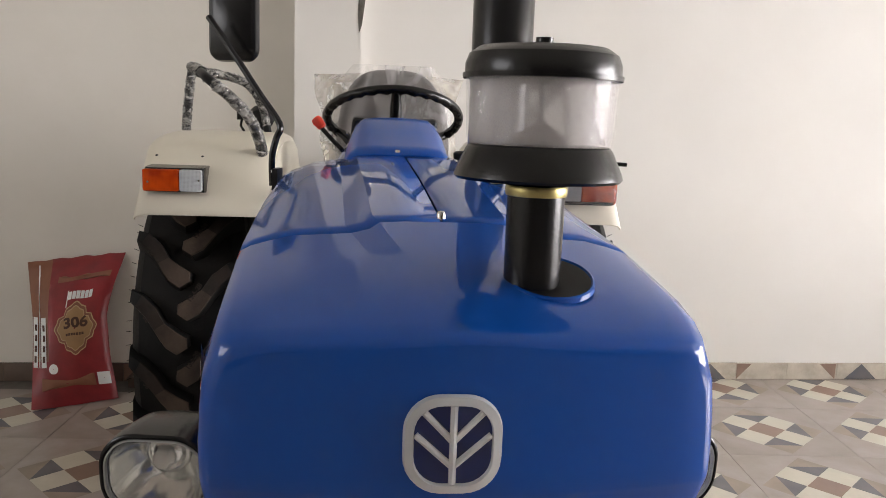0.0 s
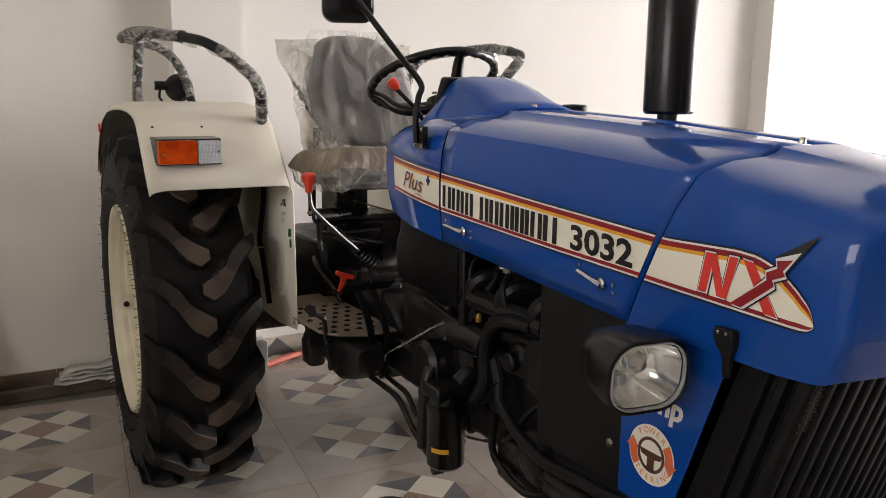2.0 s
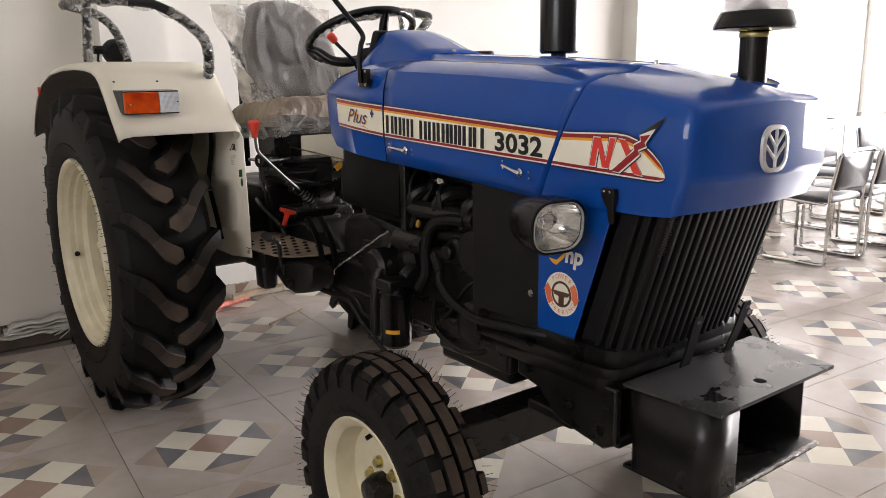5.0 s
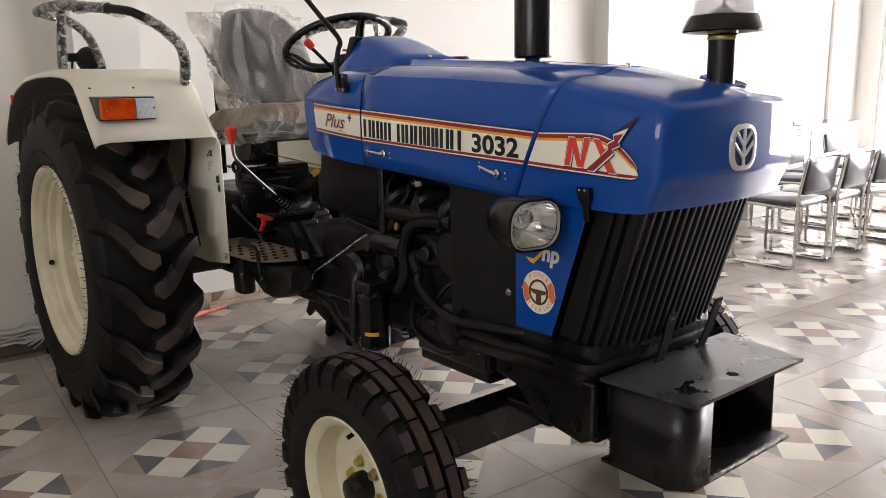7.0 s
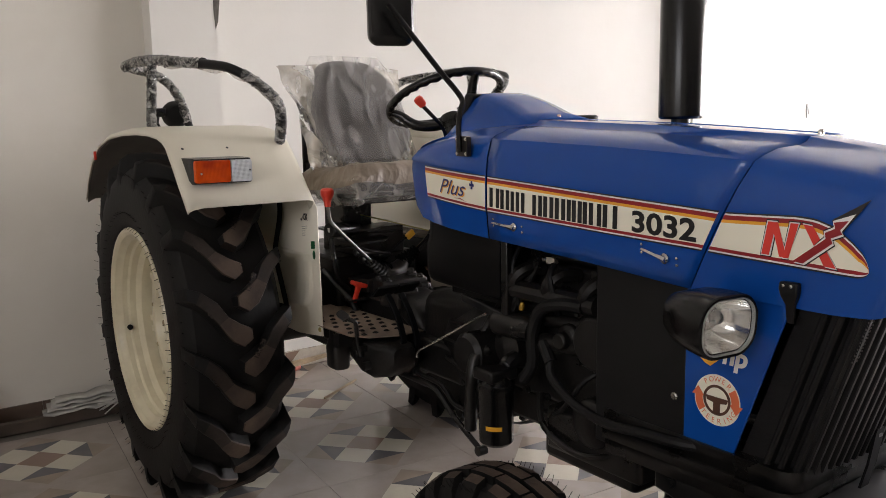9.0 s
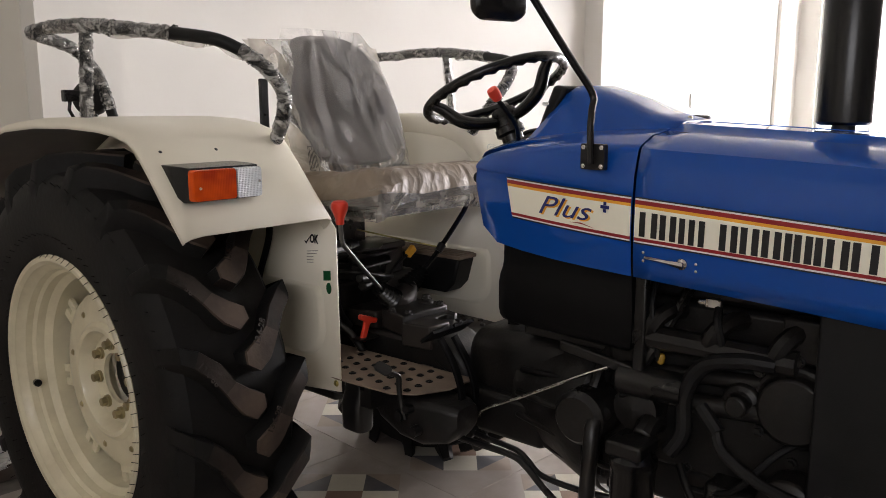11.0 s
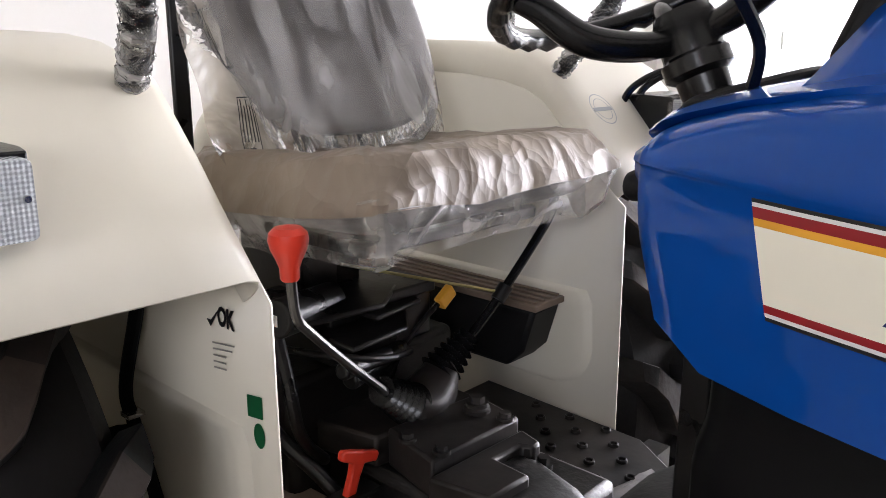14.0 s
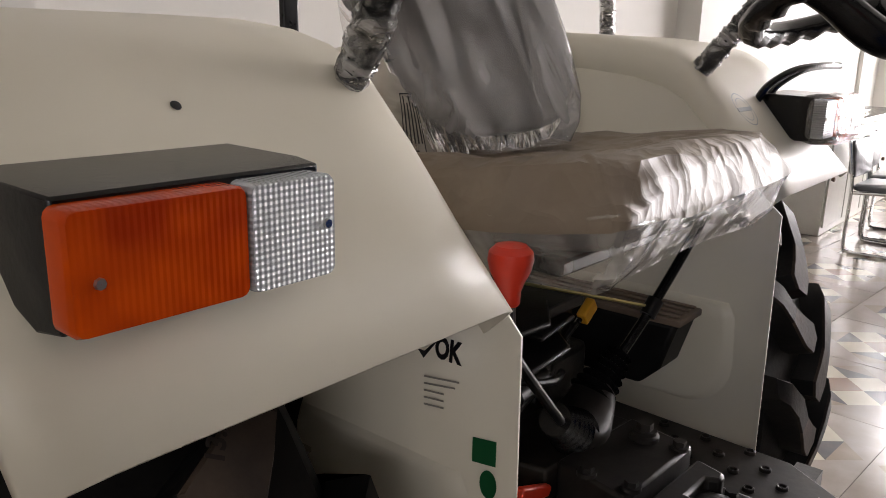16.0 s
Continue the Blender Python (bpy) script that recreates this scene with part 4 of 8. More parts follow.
# ---- front wheels
def front_wheel(side):
    R = 0.326
    c = Vector((side * 0.578, 2.561, R - 0.004))
    ax = Vector((side, 0, 0))
    tyre = B()
    prof = [(0.172, -0.056), (0.184, -0.066), (0.215, -0.076), (0.250, -0.077), (0.280, -0.070), (0.300, -0.056), (0.309, -0.03), (0.311, 0.0)]
    prof = prof + [(r, -h) for r, h in reversed(prof[:-1])]
    lathe(tyre, prof, c, ax, 56)
    ob = part("front_tyre", tyre, RUBBER, tractor, "black front tyre with dusty ribs and moulding whiskers", sharp=32)
    # two ribs cut into long blocks, and chunky shoulder blocks
    kinds = [(26, 0.93, sh, [(h0 - 0.002, 0.304), (h0, R - 0.001), (h1, R - 0.001), (h1 + 0.002, 0.304)]) for h0, h1, sh in ((-0.033, -0.006, 0.0), (0.006, 0.033, 0.5))]
    kinds += [(26, 0.56, 0.2 if s < 0 else 0.7, [(s * h, r) for h, r in ((0.042, 0.300), (0.043, R - 0.004), (0.064, R - 0.012), (0.077, R - 0.034), (0.079, 0.262), (0.074, 0.25))]) for s in (-1, 1)]
    for seg, fill, shift, prof_ in kinds:
        blk = B()
        a = 2 * math.pi * shift / seg
        b = a + 2 * math.pi / seg * fill
        vs = [[blk.verts.new(c + ax * h + Vector((0, math.cos(q), math.sin(q))) * (r * (1 if 0 < n_ < len(prof_) - 1 else 0.995))) for q in (a, (a + b) / 2, b)] for n_, (h, r) in enumerate(prof_)]
        for i, (A, D) in enumerate(zip(vs, vs[1:])):
            for e in (0, 1):
                blk.faces.new((A[e], A[e + 1], D[e + 1], D[e])).material_index = 1 if i == 1 else 0
        blk.faces.new([r[0] for r in vs])
        blk.faces.new([r[2] for r in reversed(vs)])
        first = part("tread_block", blk, [RUBBER, TREAD], ob)
        for k in range(1, seg):
            turned("tread_block", first.data, Matrix.Translation(c) @ Matrix.Rotation(2 * math.pi * k / seg, 4, "X") @ Matrix.Translation(-c), ob)
    rim = B()
    rp = [(0.176, -0.062), (0.186, -0.066), (0.188, -0.058), (0.168, -0.05), (0.16, -0.02), (0.16, 0.02), (0.168, 0.05), (0.187, 0.058), (0.190, 0.066), (0.183, 0.070), (0.172, 0.064), (0.160, 0.05), (0.155, 0.022), (0.150, 0.0), (0.138, -0.006), (0.09, -0.012), (0.075, 0.004), (0.04, 0.008), (0.0, 0.008)]
    lathe(rim, rp, c, ax, 48)
    part("rim", rim, RIM, ob, "cream painted pressed steel front rim", sharp=28)
    bl = B()
    for k in range(6):
        a = 2 * math.pi * k / 6 + 1.25
        bolt(bl, c + Vector((side * 0.003, math.cos(a) * 0.060, math.sin(a) * 0.060)), ax, 0.011, 0.018)
    pieces("wheel_bolt", bl, BRASS, ob, "yellow zinc wheel bolt", near=0.03)
    hb = B()
    lathe(hb, [(0.040, 0.0), (0.040, 0.03), (0.030, 0.055), (0.0, 0.06)], c, ax, 20)
    part("hub_cap", hb, IRON, ob)
    vb = B()
    p = c + Vector((side * 0.0, 0.03, 0.132))
    cyl(vb, p, p + Vector((side * 0.035, 0, -0.01)), 0.006)
    part("valve", vb, PLASTIC, ob)
    wh = B()
    r2 = random.Random(5)
    for k in range(110):
        a = 2 * math.pi * (k + r2.uniform(-0.3, 0.3)) / 110
        for h, r in ((0.074, 0.298), (-0.074, 0.298), (0.068, 0.195)):
            p = c + ax * h + Vector((0, math.cos(a), math.sin(a))) * r
            q = r2.uniform(0.010, 0.022)
            cyl(wh, p, p + Vector((side * (0.010 if h > 0 else -0.010), math.cos(a) * q + r2.uniform(-.005, .005), math.sin(a) * q + r2.uniform(-.005, .005))), 0.0008, 3)
    tagged(part("moulding_whisker", wh, RUBBER, ob), "", "", "", "stuff")
    # hub carrier and steering arm
    kn = B()
    cyl(kn, c - ax * 0.02, c - ax * 0.12, 0.05, 16)
    cyl(kn, c - ax * 0.115 + Vector((0, 0, -0.08)), c - ax * 0.115 + Vector((0, 0, 0.20)), 0.03, 14)
    tube(kn, [c - ax * 0.115 + Vector((0, 0, 0.17)), c - ax * 0.14 + Vector((0, 0.14, 0.17))], 0.018, 8)
    pieces("steering_knuckle", kn, IRON, ob)
    return ob


for s in (-1, 1):
    front_wheel(s)

ax = B()
loft(ax, [[Vector((x, 2.53 + dy, 0.395 + dz)) for dy, dz in ((-0.042, -0.05), (-0.042, 0.05), (0.042, 0.05), (0.042, -0.05))] for x in (-0.49, -0.2, 0.2, 0.49)])
part("front_axle", ax, IRON, tractor, "black box-section front axle beam", bevel=0.006)
bl = B()
for x in (-0.45, -0.39, 0.39, 0.45):
    bolt(bl, (x, 2.488, 0.395), (0, -1, 0), 0.014, 0.014)
pieces("axle_bolt", bl, IRON, tractor, near=0.03)
piv = B()
box(piv, -0.12, 0.12, 2.20, 2.46, 0.435, 0.56)
box(piv, -0.05, 0.05, 2.46, 2.60, 0.34, 0.50)
pieces("axle_support", piv, CASTING, tractor, bevel=0.012)


# ---- mudguards
FY = [5.20, 5.14, 5.03, 4.88, 4.70, 4.50, 4.30, 4.14, 4.05, 3.995, 3.955, 3.90, 3.84, 3.775]
FZ = [1.06, 1.14, 1.23, 1.300, 1.336, 1.350, 1.352, 1.346, 1.336, 1.322, 1.300, 1.243, 1.174, 1.104]


def mudguard(side):
    bm = B()
    rings = []
    for i, (y, z) in enumerate(zip(FY, FZ)):
        a = Vector((0, FY[min(i + 1, len(FY) - 1)] - FY[max(i - 1, 0)], FZ[min(i + 1, len(FY) - 1)] - FZ[max(i - 1, 0)])).normalized()
        nrm = Vector((0, a.z, -a.y))
        if nrm.z < 0:
            nrm = -nrm
        row = []
        for x, d in ((0.372, -0.10 if i < 10 or side > 0 else -0.048), (0.366, -0.04), (0.366, -0.022), (0.372, -0.008), (0.388, 0.0), (0.45, 0.0), (0.55, 0.0), (0.66, 0.0), (0.74, -0.001), (0.768, -0.008), (0.779, -0.018), (0.780, -0.027)):
            row.append(Vector((side * x, y, z)) + nrm * d)
        rings.append(row)
    loft(bm, rings, closed=False)
    g = part("mudguard", bm, IVORY, tractor, "ivory painted steel mudguard over the rear wheel", sharp=50, solid=0.004, offset=0)
    # separate sheet below, in a darker grey-brown than the mudguard
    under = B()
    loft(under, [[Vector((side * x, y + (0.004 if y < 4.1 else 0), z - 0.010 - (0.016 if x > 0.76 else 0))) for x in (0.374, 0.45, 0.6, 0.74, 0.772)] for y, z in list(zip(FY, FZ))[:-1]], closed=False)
    part("underside", under, UNDERSIDE, g, "grey-brown underside of the mudguard", sharp=50, solid=0.002, offset=-1)
    # inner side sheet
    sheet = B()
    top = [(y, z - (0.030 if side < 0 else lerp(y, [3.78, 3.86, 4.0], [0.03, 0.05, 0.058]))) for y, z in zip(FY, FZ) if y < 4.95][::-1]
    low = [(4.95, 0.80), (4.75, 0.70), (4.3, 0.62), (3.95, 0.62), (3.768, 0.642)]
    for dx in (0.0,):
        f = sheet.faces.new([sheet.verts.new((side * 0.362, y, z)) for y, z in top + low])
    part("side_sheet", sheet, IVORY, g, "ivory inner side sheet of the mudguard", solid=0.004)
    # softly pressed panel with a rounded lower corner
    rib = B()
    corner = [(3.905 + 0.085 * math.cos(radians(a)), 0.805 + 0.085 * math.sin(radians(a))) for a in range(180, 271, 15)]
    edge = [(3.838, 0.915), (3.825, 0.89)] + corner + [(4.1, 0.72), (4.6, 0.74), (4.6, 0.915)]
    mid = (4.15, 0.82)
    loft(rib, [[Vector((side * 0.3625 - d, mid[0] + (y - mid[0]) * k, mid[1] + (z - mid[1]) * k)) for y, z in edge] for k, d in ((1.0, 0.001), (0.985, 0.0035), (0.955, 0.009), (0.93, 0.011), (0.88, 0.0115))])
    part("pressed_panel", rib, IVORY, g, sharp=80)
    return g


guards = {s: mudguard(s) for s in (-1, 1)}


# ---- seat
seat = node("seat", (0.02, 4.0, 1.05), tractor, "grey vinyl seat under clear plastic film")
SX = 0.034


def pad(cx, sizes, axis_fn, k=7):
    """Soft lofted cushion from rounded outlines: sizes are (w, h, r, d)."""
    bm = B()
    loft(bm, [[axis_fn(cx + u, v, d) for u, v in rrect(w, h, r, k)] for w, h, r, d in sizes])
    return bm


def soft_front(v):
    return 0.028 * max(0.0, -v / 0.22)


ZS = 1.088
cush = pad(SX, [(0.44, 0.41, 0.04, 0.0), (0.468, 0.435, 0.04, 0.012), (0.476, 0.44, 0.035, 0.05), (0.46, 0.42, 0.04, 0.07)],
           lambda u, v, d: Vector((u, 3.998 + v, ZS + d + soft_front(v))))
part("cushion", cush, VINYL, seat, "grey vinyl seat cushion", sharp=60)


def back_map(u, v, d):
    """Backrest: v up from its foot, leaning back, hollowed in plan."""
    return Vector((u, 4.183 + 0.46 * v - d + 0.35 * (u - SX) ** 2 * -1.0, 1.400 + v))


bk = B()
outline = []
for a in range(40):
    t = 2 * math.pi * a / 40
    cx_, cz_ = math.cos(t), math.sin(t)
    e = 0.55
    uu = abs(cx_) ** e * (1 if cx_ > 0 else -1)
    vv = abs(cz_) ** e * (1 if cz_ > 0 else -1)
    wide = lerp(vv, [-1, -0.5, 0.2, 1], [0.172, 0.202, 0.198, 0.150])
    outline.append((SX + uu * wide, vv * 0.20))
loft(bk, [[back_map(SX + (u - SX) * k, v * k, d) for u, v in outline] for k, d in ((0.86, -0.055), (0.97, -0.05), (1.0, -0.02), (1.0, 0.015), (0.97, 0.034), (0.90, 0.044), (0.72, 0.036), (0.4, 0.028), (0.1, 0.026))])
part("backrest", bk, VINYL, seat, "grey vinyl backrest", sharp=60)
# film over the backrest, creased, with loose corners
def crease(u, v, seed):
    """Sharp random folds for taut film, 0 to 1."""
    q = 1.0 - abs(noise.noise(Vector((u * 7 + v * 2 + seed, v * 2.2, seed)))) * 2.6
    w = 1.0 - abs(noise.noise(Vector((u * 6 - v * 8, v * 5 + u * 3 + seed, seed * 2)))) * 3.0
    return max(0.0, q) ** 2 * 0.65 + max(0.0, w) ** 2 * 0.35


def sheet(name, m, place, nu, nv, label, sharp=70):
    bm = B()
    g_ = [[bm.verts.new(place(i / nu, j / nv)) for j in range(nv + 1)] for i in range(nu + 1)]
    for i in range(nu):
        for j in range(nv):
            bm.faces.new((g_[i][j], g_[i + 1][j], g_[i + 1][j + 1], g_[i][j + 1]))
    return part(name, bm, m, seat, label, sharp=sharp)


def back_film(a, b):
    u, v = (a - 0.5) * 0.50, (b - 0.5) * 0.43
    w = lerp(v, [-0.215, -0.19, -0.15, -0.08, 0.05, 0.17, 0.215], [0.120, 0.165, 0.198, 0.214, 0.212, 0.185, 0.150])
    edge = max(0, abs(u) / 0.25 - 0.80) / 0.2
    return back_map(SX + u * w / 0.25, v, 0.052 - 0.055 * min(1, edge) ** 1.5 + 0.005 * crease(u, v, 3.1))


def margin(a, b):
    z = 1.165 + 0.41 * b
    x0, x1 = lerp(z, [1.16, 1.26, 1.32, 1.40, 1.58], [-0.205, -0.217, -0.224, -0.222, -0.262]) - 0.006 * math.sin(b * 17), -0.12
    return Vector((x0 + (x1 - x0) * a, 4.180 + 0.42 * (z - 1.4) + 0.012 * math.sin(a * 5 + b * 9) - 0.02 * a, z))


sheet("bag_margin", FILM_THIN, margin, 8, 24, "wide clear margin of the seat bag")
for z0, z1 in ((1.18, 1.265), (1.305, 1.40)):
    on_margin = lambda a, b, lift: margin(0.40 + 0.22 * a, ((z0 + (z1 - z0) * b) - 1.165) / 0.41) - Vector((0, lift, 0))
    for k in range(5):
        sheet("text_bar", DECAL_BLACK, lambda a, b: on_margin(0.14 + 0.17 * k + 0.07 * a, 0.26 + (0.70 - 0.10 * (k % 2)) * b, 0.004), 1, 4, "fine black warning print on the film")
    for a0, a1, b0, b1 in ((0.0, 0.05, 0.0, 1.0), (0.95, 1.0, 0.0, 1.0), (0.0, 1.0, 0.0, 0.02), (0.0, 1.0, 0.98, 1.0), (0.35, 0.65, 0.07, 0.16)):
        sheet("print_frame", DECAL_BLACK, lambda a, b: on_margin(a0 + (a1 - a0) * a, b0 + (b1 - b0) * b, 0.004), 1, 4, "thin black frame of the print")
sheet("backrest_film", FILM_BACK, back_film, 46, 46, "clear creased plastic film")
# tan film gathered between backrest and cushion
def gathered(a, b):
    u = (a - 0.5) * 0.46
    return Vector((SX + u, 4.120 - 0.045 * (1 - b) ** 0.7 + 0.012 * crease(u * 2, b * 0.3, 7.7) - 0.02 * (2 * abs(u) / 0.46) ** 4 * -1, 1.160 + 0.105 * b + 0.02 * (2 * abs(u) / 0.46) ** 3))


sheet("gathered_film", FILM_TAN, gathered, 30, 8, "tan film gathered behind the cushion")
# loose film corners
lf = B()
for s, tip in ((-1, (-0.245, 4.30, 1.575)), (1, (0.30, 4.29, 1.575))):
    pts = [(SX + s * 0.12, 4.27, 1.585), tip, (SX + s * 0.22, 4.205, 1.46), (SX + s * 0.17, 4.23, 1.52)]
    lf.faces.new([lf.verts.new(p) for p in pts])
for s in (-1, 1):
    pts = [(SX + s * 0.21, 4.19, 1.44), (SX + s * 0.228, 4.17, 1.36), (SX + s * 0.232, 4.11, 1.23), (SX + s * 0.212, 4.09, 1.21), (SX + s * 0.205, 4.14, 1.36)]
    lf.faces.new([lf.verts.new(p) for p in pts])
pieces("loose_film", lf, FILM_THIN, seat, "loose yellowish film corner")
# film bag round the cushion: dusty above, clear below, folded over sharp corners
def pillow(levels, name, m, label, cap, seam=0.03):
    bm, rings = B(), []
    for w, h, r, dz in levels:
        pinch = 1.2 * max(0.0, 1 - abs(dz - seam) / 0.03)
        o = rrect(w, h, r, 3)
        ring = []
        for i, (u, v) in enumerate(o):
            u2, v2 = o[(i + 1) % len(o)]
            for t in range(6):
                a, b = u + (u2 - u) * t / 6, v + (v2 - v) * t / 6
                k = crease((a + b * 0.7) * 1.7, dz * 3 + a * 0.9 - b * 1.4, 5.0) - 0.3 + pinch * (2 * abs(a) / w * 2 * abs(b) / h) ** 8
                tip = (2 * abs(a) / w * 2 * abs(b) / h) ** 6 if dz < 0 else 0.0
                grow = 1 + 0.035 * k + 0.07 * tip
                ring.append(Vector((SX + 0.002 + a * grow, 3.99 + b * grow, ZS + dz + soft_front(b) + 0.014 * min(k, 0.8) - 0.010 * tip)))
        rings.append(ring)
    loft(bm, rings, caps=False)
    if cap:
        bm.verts.ensure_lookup_table()
        bm.faces.new(bm.verts[-len(rings[0]):])
    part(name, bm, m, seat, label, sharp=40)


pillow([(0.448, 0.400, 0.03, -0.036), (0.460, 0.410, 0.026, -0.026), (0.480, 0.430, 0.022, -0.014), (0.500, 0.452, 0.016, 0.006), (0.514, 0.466, 0.012, 0.026), (0.506, 0.458, 0.016, 0.040)], "cushion_film", FILM_SEAT, "clear creased plastic skirt of the bag", False)
pillow([(0.516, 0.468, 0.012, 0.024), (0.514, 0.466, 0.014, 0.034), (0.504, 0.456, 0.020, 0.054), (0.492, 0.444, 0.034, 0.074), (0.47, 0.425, 0.05, 0.094), (0.42, 0.38, 0.06, 0.102), (0.36, 0.32, 0.06, 0.101), (0.28, 0.24, 0.05, 0.094), (0.18, 0.15, 0.04, 0.088), (0.06, 0.05, 0.015, 0.086)],
       "top_film", TAN_COVER, "dusty tan film over the padded cushion top", True)
sb = B()
box(sb, SX - 0.19, SX + 0.19, 3.86, 4.18, 1.066, 1.086)
box(sb, SX - 0.14, SX - 0.02, 4.06, 4.22, 0.93, 1.066)
box(sb, -0.075, -0.043, 4.448, 4.462, 0.90, 1.47)
pieces("seat_base", sb, IRON, seat, "black steel seat base", bevel=0.004)

# ---- steering
SC = Vector((0.007, 3.551, 1.422))
SA = Vector((0, 0.42, 0.907)).normalized()      # the column's axis, up and back
sa, sb_ = Vector((1, 0, 0)), SA.cross(Vector((1, 0, 0)))
steer = node("steering", SC, tractor, "black plastic steering wheel and column")
rw = B()
NR = 96
rings = []
for i in range(NR):
    t = 2 * math.pi * i / NR
    rad = sa * math.cos(t) + sb_ * math.sin(t)
    rr = []
    for q in range(10):
        p = 2 * math.pi * q / 10
        bumpy = 0.0022 * math.sin(t * 32) if math.sin(p) < -0.2 else 0
        rr.append(SC + rad * (0.187 + 0.013 * math.cos(p)) + SA * ((0.013 + bumpy * 1.6) * math.sin(p)))
    rings.append([rw.verts.new(p) for p in rr])
for i in range(NR):
    A, D = rings[i], rings[(i + 1) % NR]
    for q in range(10):
        rw.faces.new((A[q], A[(q + 1) % 10], D[(q + 1) % 10], D[q]))
part("steering_rim", rw, PLASTIC, steer, "black rim with finger grips", sharp=60)
HUB = SC - SA * 0.085
for k in range(3):
    t = radians(-90 + 120 * k)
    rad = sa * math.cos(t) + sb_ * math.sin(t)
    sp = B()
    pts = curve([SC + rad * 0.186, SC + rad * 0.158 - SA * 0.02, SC + rad * 0.12 - SA * 0.062, SC + rad * 0.06 - SA * 0.083, HUB + rad * 0.01], 5)
    tube(sp, pts, [0.011 + 0.006 * math.sin(i / len(pts) * 3.1) for i in range(len(pts))], 18)
    part("spoke", sp, PLASTIC, steer, sharp=70)
hb = B()
lathe(hb, [(0.0, 0.028), (0.030, 0.028), (0.034, 0.018), (0.034, -0.02), (0.038, -0.024), (0.038, -0.040), (0.029, -0.046), (0.028, -0.066), (0.033, -0.069), (0.034, -0.2)], HUB, SA, 32)
part("steering_hub", hb, PLASTIC, steer, "black hub and column shroud")
cb = B()
loft(cb, [[Vector((0.007 + u, 3.425 + v, 1.290 - 0.28 * v + d)) for u, v in rrect(w, h, 0.03, 5)] for w, h, d in ((0.15, 0.135, -0.006), (0.15, 0.135, 0.006), (0.135, 0.12, 0.011))])
part("column_base", cb, MATTE, steer, "flat black base plate of the column", bevel=0.002)
lv = B()
tube(lv, curve([(-0.10, 3.40, 1.30), (-0.13, 3.385, 1.335), (-0.165, 3.39, 1.37), (-0.19, 3.398, 1.396)], 5), 0.006, 8)
part("throttle_lever", lv, PLASTIC, tractor, "thin black hand throttle with a red tip")
kb = B()
d = Vector((-0.03, 0.008, 0.034)).normalized()
lathe(kb, [(0.007, -0.018), (0.012, -0.014), (0.0145, 0.006), (0.012, 0.015), (0.0, 0.018)], (-0.195, 3.401, 1.407), d, 16)
hang(kb and part("throttle_tip", kb, RED, None, "red throttle tip"), tractor)

# ---- exhaust and air cleaner
exn = node("exhaust", (0.169, 2.743, 1.33), tractor, "upright black exhaust silencer")
ex = B()
EX = (0.169, 2.743, 1.325)
lathe(ex, [(0.0, 0.012), (0.050, 0.014), (0.056, 0.020), (0.056, 0.55), (0.05, 0.56), (0.025, 0.565), (0.025, 0.75)], EX, (0, 0, 1), 36)
part("silencer", ex, PLASTIC, exn, "glossy black silencer drum")
ex = B()
cyl(ex, (EX[0], EX[1], 1.25), (EX[0], EX[1], 1.345), 0.024, 18)
part("exhaust_pipe", ex, IRON, exn)
cap = B()
CP = (0.159, 3.066, 1.325)
lathe(cap, [(0.024, 0.0), (0.024, 0.012), (0.033, 0.014), (0.034, 0.028), (0.028, 0.032), (0.0, 0.033)], CP, (0, 0, 1), 20)
part("filler_cap", cap, MATTE, tractor, "black filler cap on the bonnet")

ac = node("air_cleaner", (0.095, 2.09, 1.25), tractor, "pre-cleaner with a clear bowl on a black pipe")
AC = (0.097, 2.088, -0.012)
p = B()
lathe(p, [(0.0305, 1.20), (0.0305, 1.375), (0.0278, 1.378), (0.0278, 1.40)], AC, (0, 0, 1), 28)
part("intake_pipe", p, PLASTIC, ac, "black rubber intake pipe")
p = B()
lathe(p, [(0.0319, 1.364), (0.0328, 1.366), (0.0328, 1.373), (0.0319, 1.375)], AC, (0, 0, 1), 28)
box(p, AC[0] - 0.05, AC[0] - 0.03, AC[1] - 0.012, AC[1] + 0.004, 1.364, 1.376)
part("hose_clamp", p, BRASS, ac, "yellow zinc hose clamp")
p = B()
lathe(p, [(0.0333, 1.377), (0.0860, 1.381), (0.0883, 1.384), (0.0869, 1.390), (0.0768, 1.412), (0.0731, 1.417), (0.0000, 1.418)], AC, (0, 0, 1), 40)
part("bowl_base", p, PLASTIC, ac, "black flared base")
p = B()
lathe(p, [(0.0740, 1.417), (0.0759, 1.43), (0.0782, 1.482), (0.0786, 1.487)], AC, (0, 0, 1), 40)
ob = part("bowl", p, BOWL, ac, "clear plastic bowl", solid=0.002)
p = B()
lathe(p, [(0.0684, 1.419), (0.0648, 1.44), (0.0537, 1.484)], AC, (0, 0, 1), 36)
part("inner_bowl", p, BOWL_INNER, ac, "cloudy inner cone")
p = B()
lathe(p, [(0.0278, 1.419), (0.0315, 1.423), (0.0111, 1.436), (0.0028, 1.442), (0.0028, 1.496)], AC, (0, 0, 1), 20)
part("bowl_rod", p, PLASTIC, ac)
p = B()
lathe(p, [(0.0823, 1.483), (0.0828, 1.488), (0.0805, 1.488), (0.0805, 1.498), (0.0768, 1.508), (0.0666, 1.515), (0.0000, 1.518)], AC, (0, 0, 1), 40)
lathe(p, [(0.0093, 1.518), (0.0093, 1.526), (0.0000, 1.527)], AC, (0, 0, 1), 12)
part("bowl_cap", p, PLASTIC, ac, "black domed cap")

# ---- grille and nose
gr = node("grille", (0, 2.15, 0.62), tractor, "black slatted radiator grille")


